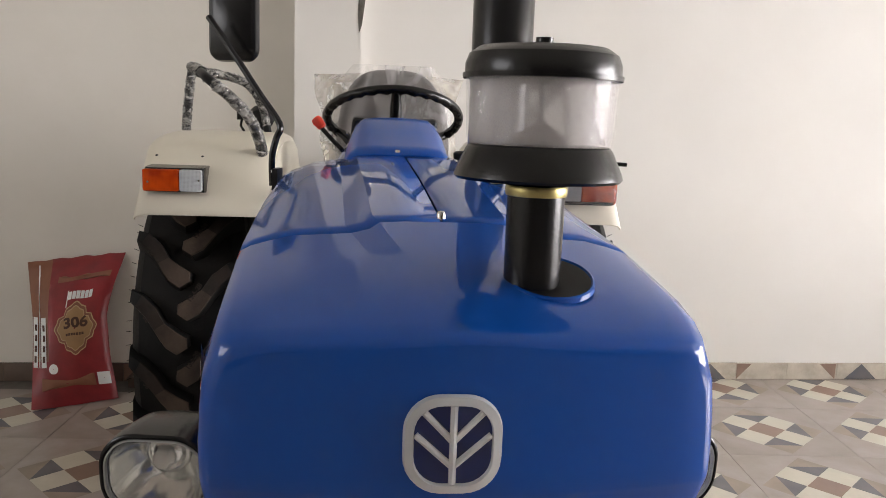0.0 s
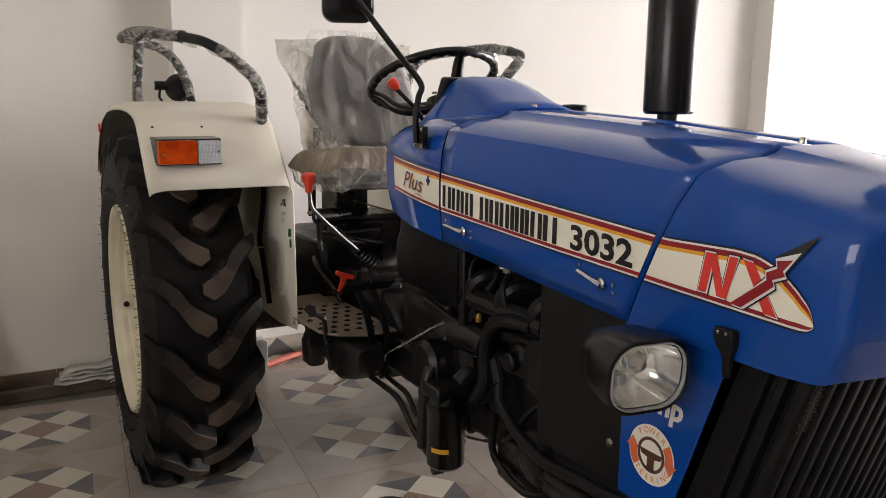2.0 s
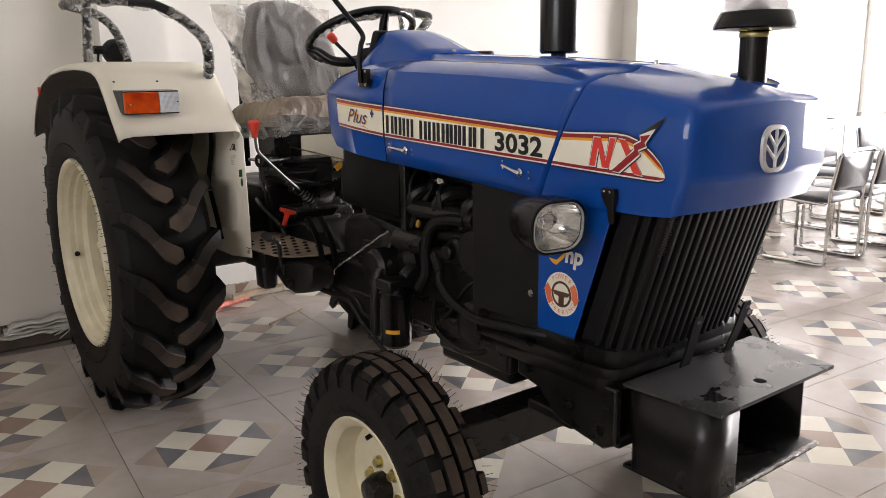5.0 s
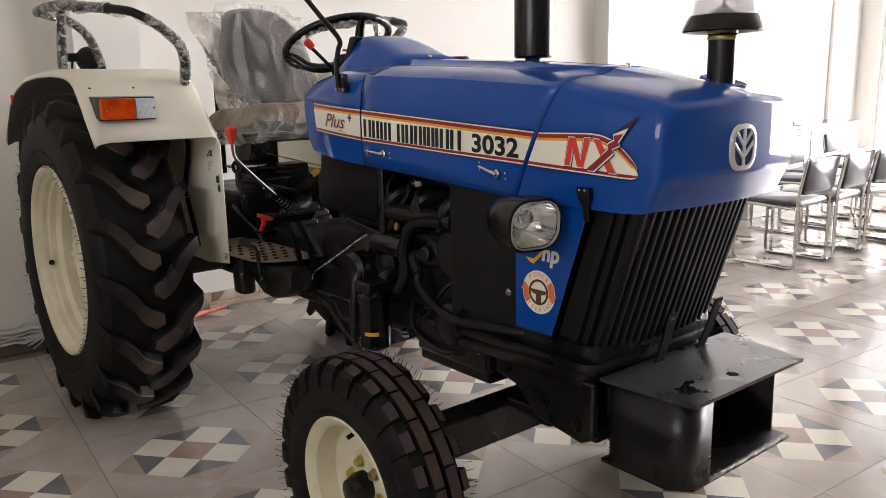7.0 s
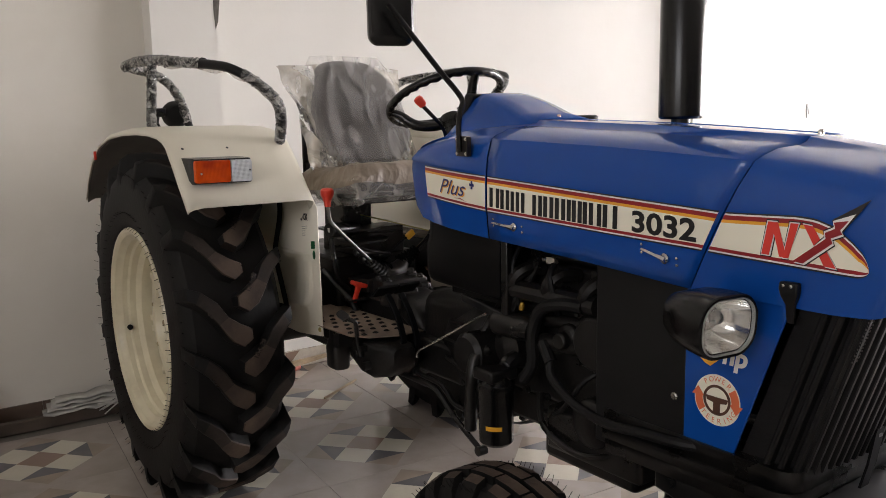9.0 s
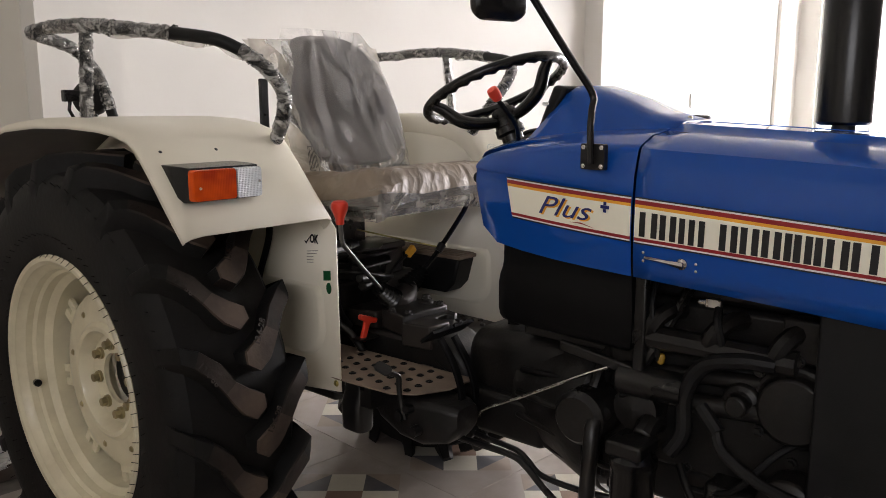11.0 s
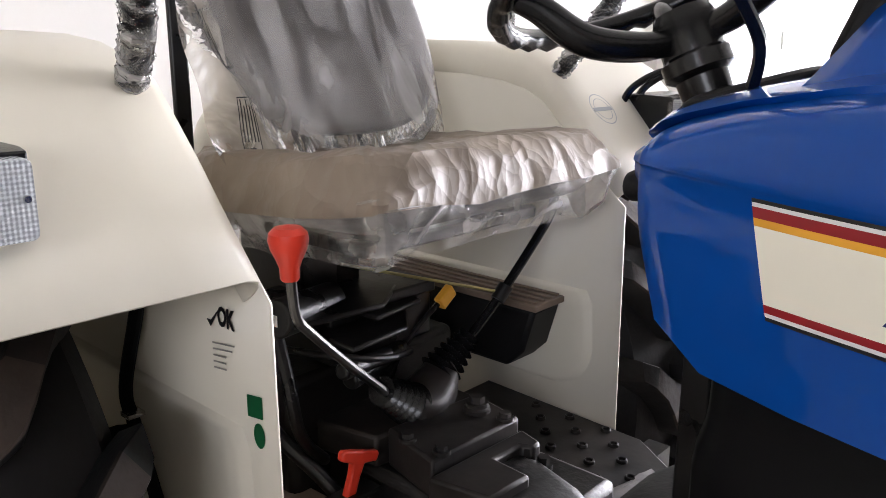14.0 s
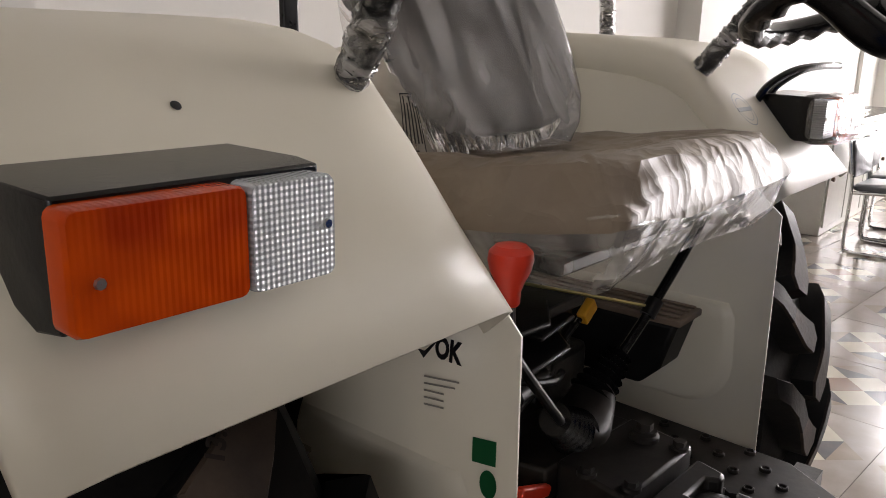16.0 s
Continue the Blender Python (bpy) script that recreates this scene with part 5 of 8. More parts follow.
def grille_plan(z, inset=0.0):
    """Outline of the grille housing at a height, from its left rear corner round the front."""
    k = (1.0 - z) / 0.33
    yf, yr, w = 2.045 + 0.105 * k + inset, 2.175 + 0.115 * k, 0.226 - 0.002 * k - inset
    r = 0.035
    pts = [(-w, yr)]
    for i in range(7):
        a = radians(180 + 90 * i / 6)
        pts.append((-w + r + r * math.cos(a), yf + r + r * math.sin(a)))
    for i in range(7):
        a = radians(270 + 90 * i / 6)
        pts.append((w - r + r * math.cos(a), yf + r + r * math.sin(a)))
    pts.append((w, yr))
    return [Vector((x, y + (0.022 * (x / 0.24) ** 2 if y < yf + 0.05 else 0), z)) for x, y in pts]


g = B()
loft(g, [grille_plan(z, 0.012) for z in (1.02, 0.9, 0.78, 0.66)], closed=False)
part("grille_back", g, MATTE, gr)
for i in range(16):
    u = -0.196 + 0.392 * i / 15
    s = B()
    rings = []
    for z in (1.0, 0.89, 0.78, 0.672):
        k = (1.0 - z) / 0.33
        y = 2.043 + 0.105 * k + 0.022 * (u / 0.24) ** 2
        rings.append([Vector((u + dx, y + dy, z)) for dx, dy in ((-0.0085, 0.016), (-0.0065, 0.002), (-0.004, 0.0), (0.004, 0.0), (0.0065, 0.002), (0.0085, 0.016))])
    loft(s, rings)
    part("slat", s, MATTE, gr)
for u, back in ((-0.2175, 0.010), (-0.2245, 0.034), (-0.226, 0.062)):
    s = B()
    rings = []
    for z in (1.0, 0.89, 0.78, 0.672):
        k = (1.0 - z) / 0.33
        y = 2.043 + 0.105 * k + 0.022 * (u / 0.24) ** 2 + back
        rings.append([Vector((u + dx, y + dy, z)) for dx, dy in ((0.016, -0.0085), (0.0, -0.0065), (-0.003, -0.003), (-0.003, 0.003), (0.0, 0.0065), (0.016, 0.0085))])
    loft(s, rings)
    part("slat", s, MATTE, gr)
ms = B()
for i in range(15):
    for j in range(5):
        z, u = 0.998 - 0.0062 * i, -0.204 + 0.0045 * j + 0.002 * (i % 2)
        y = 2.058 + 0.318 * (1.0 - z)
        box(ms, u, u + 0.0028, y, y + 0.001, z, z + 0.0032)
part("guard_mesh", ms, mat("dusty_grey_mesh", (0.07, 0.066, 0.064), 0.5, metal=0.5, var=0.3, scale=40), gr, "scrap of dusty perforated guard mesh")
nf = B()
for z0, z1, o in ((0.648, 0.686, 0.013), (0.622, 0.645, 0.020), (0.585, 0.619, 0.009)):
    ring = []
    a, b = grille_plan(z0, -o), grille_plan(z0, 0.03)
    lo = [Vector((v.x, v.y, z0)) for v in a]
    hi = [Vector((v.x, v.y, z1)) for v in a]
    lo[0].y = lo[-1].y = hi[0].y = hi[-1].y = 2.62
    inn = [Vector((v.x * 0.8, v.y + 0.05, z1)) for v in b]
    inn[0].y = inn[-1].y = 2.62
    loft(nf, [lo, hi, inn], closed=False)
part("lower_frame", nf, IRON, tractor, "stepped black lower nose frame", solid=0.004)
sh = B()
for s in (-1, 1):
    part("radiator_side", box(B(), s * 0.20, s * 0.232, 2.405, 2.655, 0.60, 1.06), MATTE, tractor, "flat black radiator side panel", bevel=0.006)
part("radiator_core", box(sh, -0.198, 0.198, 2.56, 2.636, 0.56, 1.17), MATTE, tractor, "black radiator core", bevel=0.004)
for s in (-1, 1):
    bp = B()
    prism(bp, [(2.178, 1.02), (2.408, 1.02), (2.408, 0.662), (2.298, 0.662)], lambda u, v, d: Vector((s * (0.226 + d), u, v)), 0.006)
    sp = part("side_panel", bp, BLUE, tractor, "blue panel beside the grille", bevel=0.002)

# brackets and front weight carrier
for xt, xb in ((0.016, -0.017), (0.216, 0.155)):
    br = B()
    rows = []
    for y, z, wd in ((2.130, 0.728, 0.013), (2.130, 0.722, 0.016), (2.132, 0.66, 0.016), (2.140, 0.61, 0.016)):
        cxx = xt + (xb - xt) * min(1, (0.728 - z) / 0.11)
        rows.append([Vector((cxx - wd, y, z)), Vector((cxx + wd, y, z)), Vector((cxx + wd, y + 0.005, z)), Vector((cxx - wd, y + 0.005, z))])
    loft(br, rows)
    strap = part("bracket", br, STRAP, tractor, "bent black steel strap")
    # black inlay for the dark of the slot; the strap itself is uncut
    sl = B()
    prism(sl, rrect(0.016, 0.007, 0.003, 3), lambda u, v, d: Vector((xt - 0.002 + u, 2.1296 - d, 0.714 + v)), 0.0008)
    part("slot", sl, DECAL_BLACK, strap)
for s in (-1, 1):
    ck = B()
    prism(ck, [(2.485, 0.600), (2.485, 0.545), (2.41, 0.530), (2.345, 0.470), (2.20, 0.445), (2.165, 0.465), (2.165, 0.600)], lambda u, v, d: Vector((s * (0.205 + d), u, v)), 0.022)
    cheek = part("support_cheek", ck, IRON, tractor, "black cast cheek of the front support", bevel=0.006)
    ck = B()
    for y, z in ((2.44, 0.572), (2.30, 0.52), (2.215, 0.485)):
        bolt(ck, (s * 0.227, y, z), (s, 0, 0), 0.010, 0.012)
    pieces("cheek_bolt", ck, IRON, cheek, near=0.02)
part("support_floor", box(B(), -0.205, 0.205, 2.17, 2.47, 0.448, 0.475), CASTING, tractor, "black cast base of the front support", bevel=0.006)
bc = node("front_carrier", (0.04, 2.05, 0.4), tractor, "black welded steel front weight carrier")
t = B()
HOLE = (0.035, 1.981)
corners = [(-0.205, 2.165), (-0.189, 1.930), (0.252, 1.926), (0.304, 2.165)]
outer = [(ax_ + (bx_ - ax_) * k / 8, ay_ + (by_ - ay_) * k / 8) for (ax_, ay_), (bx_, by_) in zip(corners, corners[1:] + corners[:1]) for k in range(8)]
inner = []
for u, v in outer:
    q = math.atan2(v - HOLE[1], u - HOLE[0])
    inner.append((HOLE[0] + 0.0145 * math.cos(q), HOLE[1] + 0.0145 * math.sin(q)))
loft(t, [[Vector((u, v, z)) for u, v in o] for o, z in ((inner, 0.612), (outer, 0.612), (outer, 0.604), (inner, 0.604), (inner, 0.612))], caps=False)
bmesh.ops.remove_doubles(t, verts=t.verts, dist=1e-6)
part("top_plate", t, mat("worn_black_steel_plate", (0.05, 0.05, 0.052), 0.3, metal=0.3, var=0.2, scale=6, dirt=(0.12, 0.115, 0.11), dirt_amount=0.4, dirt_scale=6, bump=0.08, bump_scale=30, wear=0.1), bc, "worn black steel top plate with a pin hole")
STAIN = mat("dark_wet_oil_stain", (0.006, 0.006, 0.0065), 0.12, var=0.3, scale=20)
for cx_, cy_, w_, h_, seed in ((-0.120, 1.992, 0.034, 0.030, 1.0), (-0.085, 2.016, 0.020, 0.014, 4.0), (-0.098, 1.962, 0.014, 0.010, 7.0)):
    bm = B()
    rim_ = [(cx_ + w_ * k_ * math.cos(q), cy_ + h_ * k_ * math.sin(q)) for q, k_ in ((2 * math.pi * i / 30, 0.75 + 0.55 * noise.noise(Vector((math.cos(2 * math.pi * i / 30) * 1.7, math.sin(2 * math.pi * i / 30) * 1.7, seed)))) for i in range(30))]
    prism(bm, rim_, lambda u, v, d: Vector((u, v, 0.6122 + d)), 0.0004)
    part("oil_stain", bm, STAIN, bc, "dark oily stain")
w = B()
plan = [(0.0, 2.16), (-0.13, 2.16)] + [(-0.155 + 0.035 * math.cos(radians(a)), 2.125 + 0.035 * math.sin(radians(a))) for a in (90, 120, 150, 180)] + [(-0.19, 1.99)] + [(-0.155 + 0.035 * math.cos(radians(a)), 1.985 + 0.035 * math.sin(radians(a))) for a in (180, 210, 240, 270)] + [(-0.095, 1.95)]
loft(w, [[Vector((x, y, z)) for x, y in plan] for z in (0.41, 0.604)], closed=False)
part("side_wall", w, IRON, bc, solid=0.008)
w = B()
plan = [(0.0, 2.16), (0.18, 2.16)] + [(0.21 + 0.035 * math.cos(radians(a)), 2.125 + 0.035 * math.sin(radians(a))) for a in (90, 60, 30, 0)] + [(0.245, 1.99)]
loft(w, [[Vector((x, y, z)) for x, y in plan] for z in (0.41, 0.604)], closed=False)
part("side_wall", w, IRON, bc, solid=0.008)
t = B()
prism(t, [(-0.19, 2.17), (-0.192, 1.99), (-0.155, 1.945), (0.25, 1.945), (0.25, 2.17)], lambda u, v, d: Vector((u, v, 0.402 + d)), 0.01)
part("bottom_plate", t, IRON, bc, bevel=0.002)
wb = B()
r4 = random.Random(9)
tube(wb, [(-0.10 + 0.35 * i / 40, 1.948, 0.412 + r4.uniform(-0.002, 0.002)) for i in range(41)], [0.0045 + r4.uniform(0, 0.003) for _ in range(41)], 6)
part("weld_bead", wb, mat("rough_grey_weld", (0.2, 0.19, 0.18), 0.4, metal=0.7, var=0.4, scale=60, bump=0.8, bump_scale=200), bc, "rough grey weld bead")


# ---- headlamps
GASKET = mat("pale_gasket", (0.42, 0.43, 0.41), 0.4, var=0.06)


def headlamp(side):
    hl = node("headlamp", (side * 0.34, 2.29, 0.965), tractor, "rectangular headlamp in a black shell")
    f = (Matrix.Translation((side * 0.338, 2.240, 0.968)) @ Matrix.Rotation(radians(8 * side), 4, "Z")) @ Matrix.Rotation(radians(4), 4, "X")
    P = lambda u, v, d: f @ Vector((u, d, v))
    sh = B()
    loft(sh, [[P(u * k, v * k, d) for u, v in rrect(0.141, 0.114, 0.046, 8)] for k, d in ((0.95, -0.004), (1.0, 0.0), (1.0, 0.018), (0.97, 0.045), (0.88, 0.08), (0.68, 0.11), (0.3, 0.125))], caps=False)
    part("lamp_shell", sh, PLASTIC, hl, "black plastic lamp shell", solid=0.003)
    rf = B()
    loft(rf, [[P(u * k, v * k, d) for u, v in rrect(0.124, 0.097, 0.038, 8)] for k, d in ((0.98, 0.004), (0.92, 0.02), (0.75, 0.045), (0.4, 0.062), (0.08, 0.068))], caps=False)
    part("reflector", rf, REFLECTOR, hl, "bright faceted reflector")
    gk = B()
    loft(gk, [[P(u * k, v * k, d) for u, v in rrect(0.131, 0.104, 0.042, 8)] for k, d in ((1.0, 0.002), (1.0, -0.003), (0.965, -0.004), (0.965, 0.004))], caps=False)
    part("lamp_gasket", gk, GASKET, hl, "pale grey lens gasket")
    bo = B()
    lathe(bo, [(0.031, 0.0), (0.030, -0.004), (0.024, -0.011), (0.014, -0.016), (0.004, -0.018)], P(0, 0.012, 0.046), f.to_3x3() @ Vector((0, -1, 0)), 28)
    part("reflector_bowl", bo, REFLECTOR, hl, "round bright bowl")
    gl = B()
    loft(gl, [[P(u * k, v * k, d) for u, v in rrect(0.126, 0.099, 0.039, 8)] for k, d in ((1.0, 0.004), (0.98, -0.004), (0.85, -0.011), (0.5, -0.016), (0.05, -0.018))], caps=False)
    part("lamp_glass", gl, HEAD_GLASS, hl, "ribbed clear glass")
    bu = B()
    lathe(bu, [(0.014, 0.0), (0.014, 0.008), (0.010, 0.014), (0.0, 0.015)], P(0, 0.010, 0.034), f.to_3x3() @ Vector((0, -1, 0)), 16)
    part("bulb_cover", bu, CHROME, hl)
    ar = B()
    tube(ar, [P(0, 0, 0.10), (side * 0.24, 2.37, 0.955)], 0.02, 10)
    part("lamp_arm", ar, IRON, hl)


for s in (-1, 1):
    headlamp(s)


# ---- engine, gearbox and what hangs on them
en = node("engine", (0, 2.85, 0.5), tractor, "black painted diesel engine")
e = B()
box(e, -0.13, 0.13, 2.64, 3.12, 0.60, 0.86)
box(e, -0.105, 0.115, 2.66, 3.08, 0.86, 0.97)
box(e, -0.09, 0.10, 2.67, 3.06, 0.97, 1.03)
box(e, -0.11, 0.11, 2.62, 3.12, 0.505, 0.60)
pieces("engine_block", e, CASTING, en, bevel=0.012)
e = B()
for y in (2.70, 2.83, 2.96):
    tube(e, curve([(-0.11, y, 0.95), (-0.16, y + 0.01, 0.955), (-0.185, y + 0.03, 0.93), (-0.17, y + 0.05, 0.88)], 4), 0.019, 8)
    bolt(e, (-0.108, y + 0.04, 0.90), (-1, 0, 0), 0.011, 0.012)
tube(e, [(-0.175, 2.70, 0.90), (-0.175, 3.04, 0.90)], 0.026, 10)
pieces("manifold_pipe", e, CASTING, en, near=0.012)
e = B()
tube(e, curve([(-0.19, 2.735, 0.895), (-0.2, 2.80, 0.893), (-0.2, 2.87, 0.868), (-0.2, 2.905, 0.80), (-0.2, 2.905, 0.72), (-0.21, 2.93, 0.67)], 6), 0.017, 10)
part("coolant_hose", e, MATTE, en, "bent black rubber hose")
e = B()
tube(e, curve([(-0.19, 2.875, 0.775), (-0.2, 2.84, 0.745), (-0.215, 2.815, 0.705), (-0.225, 2.73, 0.665), (-0.242, 2.61, 0.655), (-0.246, 2.50, 0.667), (-0.245, 2.42, 0.672), (-0.225, 2.37, 0.672)], 6), 0.012, 10)
cyl(e, (-0.19, 2.875, 0.778), (-0.203, 2.832, 0.738), 0.016, 10)
pieces("lower_hose", e, MATTE, en)
e = B()
tube(e, curve([(-0.16, 3.05, 0.80), (-0.18, 3.0, 0.85), (-0.14, 2.95, 0.97), (-0.16, 2.92, 1.02)], 5), 0.012, 8)
tube(e, curve([(-0.15, 2.93, 0.62), (-0.2, 2.86, 0.56), (-0.21, 2.72, 0.53), (-0.18, 2.62, 0.56)], 5), 0.009, 8)
tube(e, curve([(-0.12, 3.10, 0.72), (-0.19, 3.05, 0.76), (-0.2, 2.98, 0.80), (-0.17, 2.90, 0.84)], 5), 0.007, 8)
tube(e, curve([(-0.13, 3.2, 0.66), (-0.2, 3.12, 0.60), (-0.21, 3.02, 0.60), (-0.24, 2.99, 0.66)], 5), 0.008, 8)
pieces("engine_pipe", e, IRON, en)
e = B()
lathe(e, [(0.0, 0.0), (0.055, 0.004), (0.062, 0.012), (0.062, 0.11), (0.05, 0.125), (0.0, 0.128)], (-0.125, 3.13, 0.70), (-1, 0, 0), 24)
lathe(e, [(0.045, 0.0), (0.05, 0.01), (0.05, 0.09), (0.0, 0.10)], (-0.10, 3.02, 0.735), (-1, 0, 0), 20)
lathe(e, [(0.03, 0.0), (0.036, 0.006), (0.036, 0.15), (0.0, 0.155)], (-0.185, 3.06, 0.80), (0, -1, 0), 18)
pieces("starter_motor", e, IRON, en)
e = B()
lathe(e, [(0.0, 0.0), (0.038, 0.004), (0.046, 0.012), (0.047, 0.15), (0.050, 0.155), (0.050, 0.172), (0.040, 0.18), (0.030, 0.205), (0.0, 0.208)], (-0.257, 2.985, 0.488), (0, 0, 1), 28)
part("oil_filter", e, PLASTIC, en, "black oil filter canister with an orange mark")
lab = B()
for i in range(6):
    a0, a1 = radians(195 + i * 9), radians(204 + i * 9)
    q = [(-0.257 + 0.0478 * math.cos(a), 2.985 + 0.0478 * math.sin(a)) for a in (a0, a1)]
    lab.faces.new([lab.verts.new(v) for v in ((*q[0], 0.540), (*q[1], 0.540), (*q[1], 0.552), (*q[0], 0.552))])
part("filter_mark", lab, DECAL_YELLOW, en, "orange mark on the filter")
e = B()
tube(e, curve([(-0.20, 3.08, 0.72), (-0.24, 3.09, 0.70), (-0.258, 3.085, 0.65), (-0.262, 3.088, 0.57), (-0.262, 3.09, 0.495)], 5), 0.018, 12)
tube(e, curve([(-0.225, 2.985, 0.69), (-0.19, 2.985, 0.71), (-0.15, 2.985, 0.70)], 4), 0.025, 10)
box(e, -0.30, -0.21, 2.95, 3.03, 0.668, 0.70)
pieces("filter_head", e, IRON, en, bevel=0.006)
e = B()
tube(e, curve([(-0.21, 3.078, 0.822), (-0.215, 3.14, 0.79), (-0.22, 3.28, 0.712), (-0.222, 3.40, 0.648), (-0.215, 3.425, 0.62)], 6), 0.0035, 6)
part("throttle_rod", e, STEEL, en, "thin bright throttle rod")
e = B()
lathe(e, [(0.005, 0.0), (0.0075, 0.003), (0.0075, 0.016), (0.005, 0.022), (0.0, 0.024)], (-0.178, 2.972, 0.845), (0, -0.2, 1), 10)
part("breather_tip", e, mat("dull_yellow_plastic", (0.36, 0.21, 0.02), 0.5, var=0.2), en, "yellow plastic breather tip")
e = B()
lathe(e, [(0.06, 0.0), (0.085, 0.01), (0.085, 0.028), (0.07, 0.034), (0.065, 0.06), (0.0, 0.062)], (-0.135, 2.70, 0.81), (-1, 0, 0), 22)
lathe(e, [(0.05, 0.0), (0.062, 0.008), (0.062, 0.07), (0.045, 0.08), (0.03, 0.085), (0.0, 0.086)], (-0.14, 2.69, 0.62), (-1, 0, 0), 20)
lathe(e, [(0.036, 0.0), (0.040, 0.006), (0.040, 0.05), (0.022, 0.06), (0.022, 0.085), (0.0, 0.086)], (-0.125, 2.80, 0.80), (-1, 0, 0), 18)
cyl(e, (-0.15, 2.72, 0.845), (-0.15, 3.02, 0.815), 0.017, 12)
cyl(e, (-0.17, 2.74, 0.79), (-0.17, 2.90, 0.775), 0.022, 12)
box(e, -0.165, -0.12, 2.655, 2.735, 0.90, 0.985)
pieces("pump_casting", e, CASTING, en, bevel=0.005)
e = B()
for y, z in ((2.63, 0.86), (2.63, 0.76), (2.77, 0.87), (2.765, 0.75), (2.70, 0.70), (2.70, 0.905)):
    bolt(e, (-0.165, y, z), (-1, 0, 0), 0.008, 0.014)
for y in (2.68, 2.76, 2.84, 2.92, 3.0, 3.08):
    bolt(e, (-0.131, y, 0.61), (-1, 0, 0), 0.0075, 0.012)
for k in range(9):
    a = radians(95 + k * 20)
    bolt(e, (0.19 * math.cos(a), 3.115, 0.66 + 0.19 * math.sin(a)), (0, -1, 0), 0.008, 0.014)
pieces("casting_bolt", e, IRON, en, near=0.014)
e = B()
tube(e, curve([(-0.165, 2.86, 0.98), (-0.19, 2.85, 0.955), (-0.185, 2.84, 0.90), (-0.15, 2.86, 0.85)], 5), 0.009, 8)
tube(e, curve([(-0.15, 3.0, 1.02), (-0.19, 2.99, 0.97), (-0.19, 2.98, 0.90), (-0.178, 2.975, 0.85)], 5), 0.006, 8)
tube(e, curve([(-0.13, 2.67, 0.75), (-0.19, 2.72, 0.72), (-0.2, 2.80, 0.62), (-0.16, 2.90, 0.58)], 5), 0.007, 8)
pieces("rubber_pipe", e, MATTE, en)
e = B()
box(e, -0.17, -0.155, 2.855, 2.885, 0.982, 0.998)
cyl(e, (-0.165, 2.90, 0.99), (-0.165, 2.885, 0.99), 0.006, 8)
part("connector", e, STEEL, en)
# sump, bell housing and gearbox
e = B()
box(e, -0.195, -0.11, 2.55, 2.86, 0.505, 0.62)
part("engine_mount", e, IRON, en, "black box-shaped engine mount", bevel=0.012)
e = B()
box(e, -0.125, 0.125, 2.62, 2.94, 0.438, 0.51)
box(e, -0.10, 0.10, 2.40, 2.66, 0.485, 0.62)
lathe(e, [(0.10, 0.0), (0.20, 0.02), (0.205, 0.06), (0.19, 0.10), (0.15, 0.22), (0.14, 0.26)], (0, 3.12, 0.66), (0, 1, 0), 24)
lathe(e, [(0.212, 0.0), (0.216, 0.003), (0.216, 0.018), (0.212, 0.021)], (0, 3.115, 0.66), (0, 1, 0), 24)
for a in (150, 172, 194, 216):
    ca, sa = math.cos(radians(a)), math.sin(radians(a))
    cyl(e, (0.195 * ca, 3.16, 0.66 + 0.195 * sa), (0.15 * ca, 3.36, 0.66 + 0.15 * sa), 0.009, 6)
box(e, -0.11, 0.11, 3.62, 4.30, 0.48, 0.732)
box(e, -0.20, 0.20, 3.60, 4.10, 0.535, 0.64)
box(e, -0.15, 0.15, 3.28, 3.63, 0.545, 0.66)
loft(e, [[Vector((0.01 + u, y, 0.675 + v)) for u, v in rrect(w, h, 0.05, 4)] for y, w, h in ((3.10, 0.26, 0.31), (3.36, 0.27, 0.29), (3.46, 0.25, 0.27), (3.53, 0.23, 0.25), (3.56, 0.19, 0.21))])
lathe(e, [(0.13, -0.5), (0.14, -0.45), (0.14, 0.45), (0.13, 0.5)], (0, 4.30, 0.645), (1, 0, 0), 20)
box(e, -0.18, 0.18, 4.0, 4.55, 0.50, 0.86)
pieces("gearbox_housing", e, CASTING, tractor, "black cast gearbox and axle housing", bevel=0.014)
# black box under the rear cowl
e = B()
plan = [(-0.205, 3.028), (-0.207, 3.2), (-0.205, 3.355), (-0.196, 3.382), (-0.172, 3.394), (0.172, 3.394), (0.196, 3.382), (0.205, 3.355), (0.205, 3.028)]
loft(e, [[Vector((x * k, 3.21 + (y - 3.21) * k, z - 0.03 * (3.2 - y) * (1 if z < 0.9 else 0))) for x, y in plan] for z, k in ((0.866, 0.92), (0.870, 0.955), (0.880, 0.985), (0.898, 1.0), (0.965, 1.002), (0.985, 0.99), (1.005, 0.965), (1.02, 0.957), (1.10, 0.952))])
part("battery_cover", e, BOX_BLACK, tractor, "matte black moulded battery cover under the cowl", sharp=50)
e = B()
box(e, -0.205, -0.183, 2.998, 3.024, 0.812, 1.06)
prism(e, [(3.205, 0.858), (3.205, 0.834), (2.998, 0.806), (2.998, 0.830)], lambda u, v, d: Vector((-0.190 - d, u, v)), 0.014)
box(e, 0.165, 0.19, 3.00, 3.05, 0.60, 1.06)
box(e, -0.12, 0.2, 3.0, 3.36, 0.825, 0.862)
box(e, -0.032, 0.032, 3.44, 3.475, 0.70, 1.12)
pieces("cowl_bracket", e, IRON, tractor, bevel=0.004)
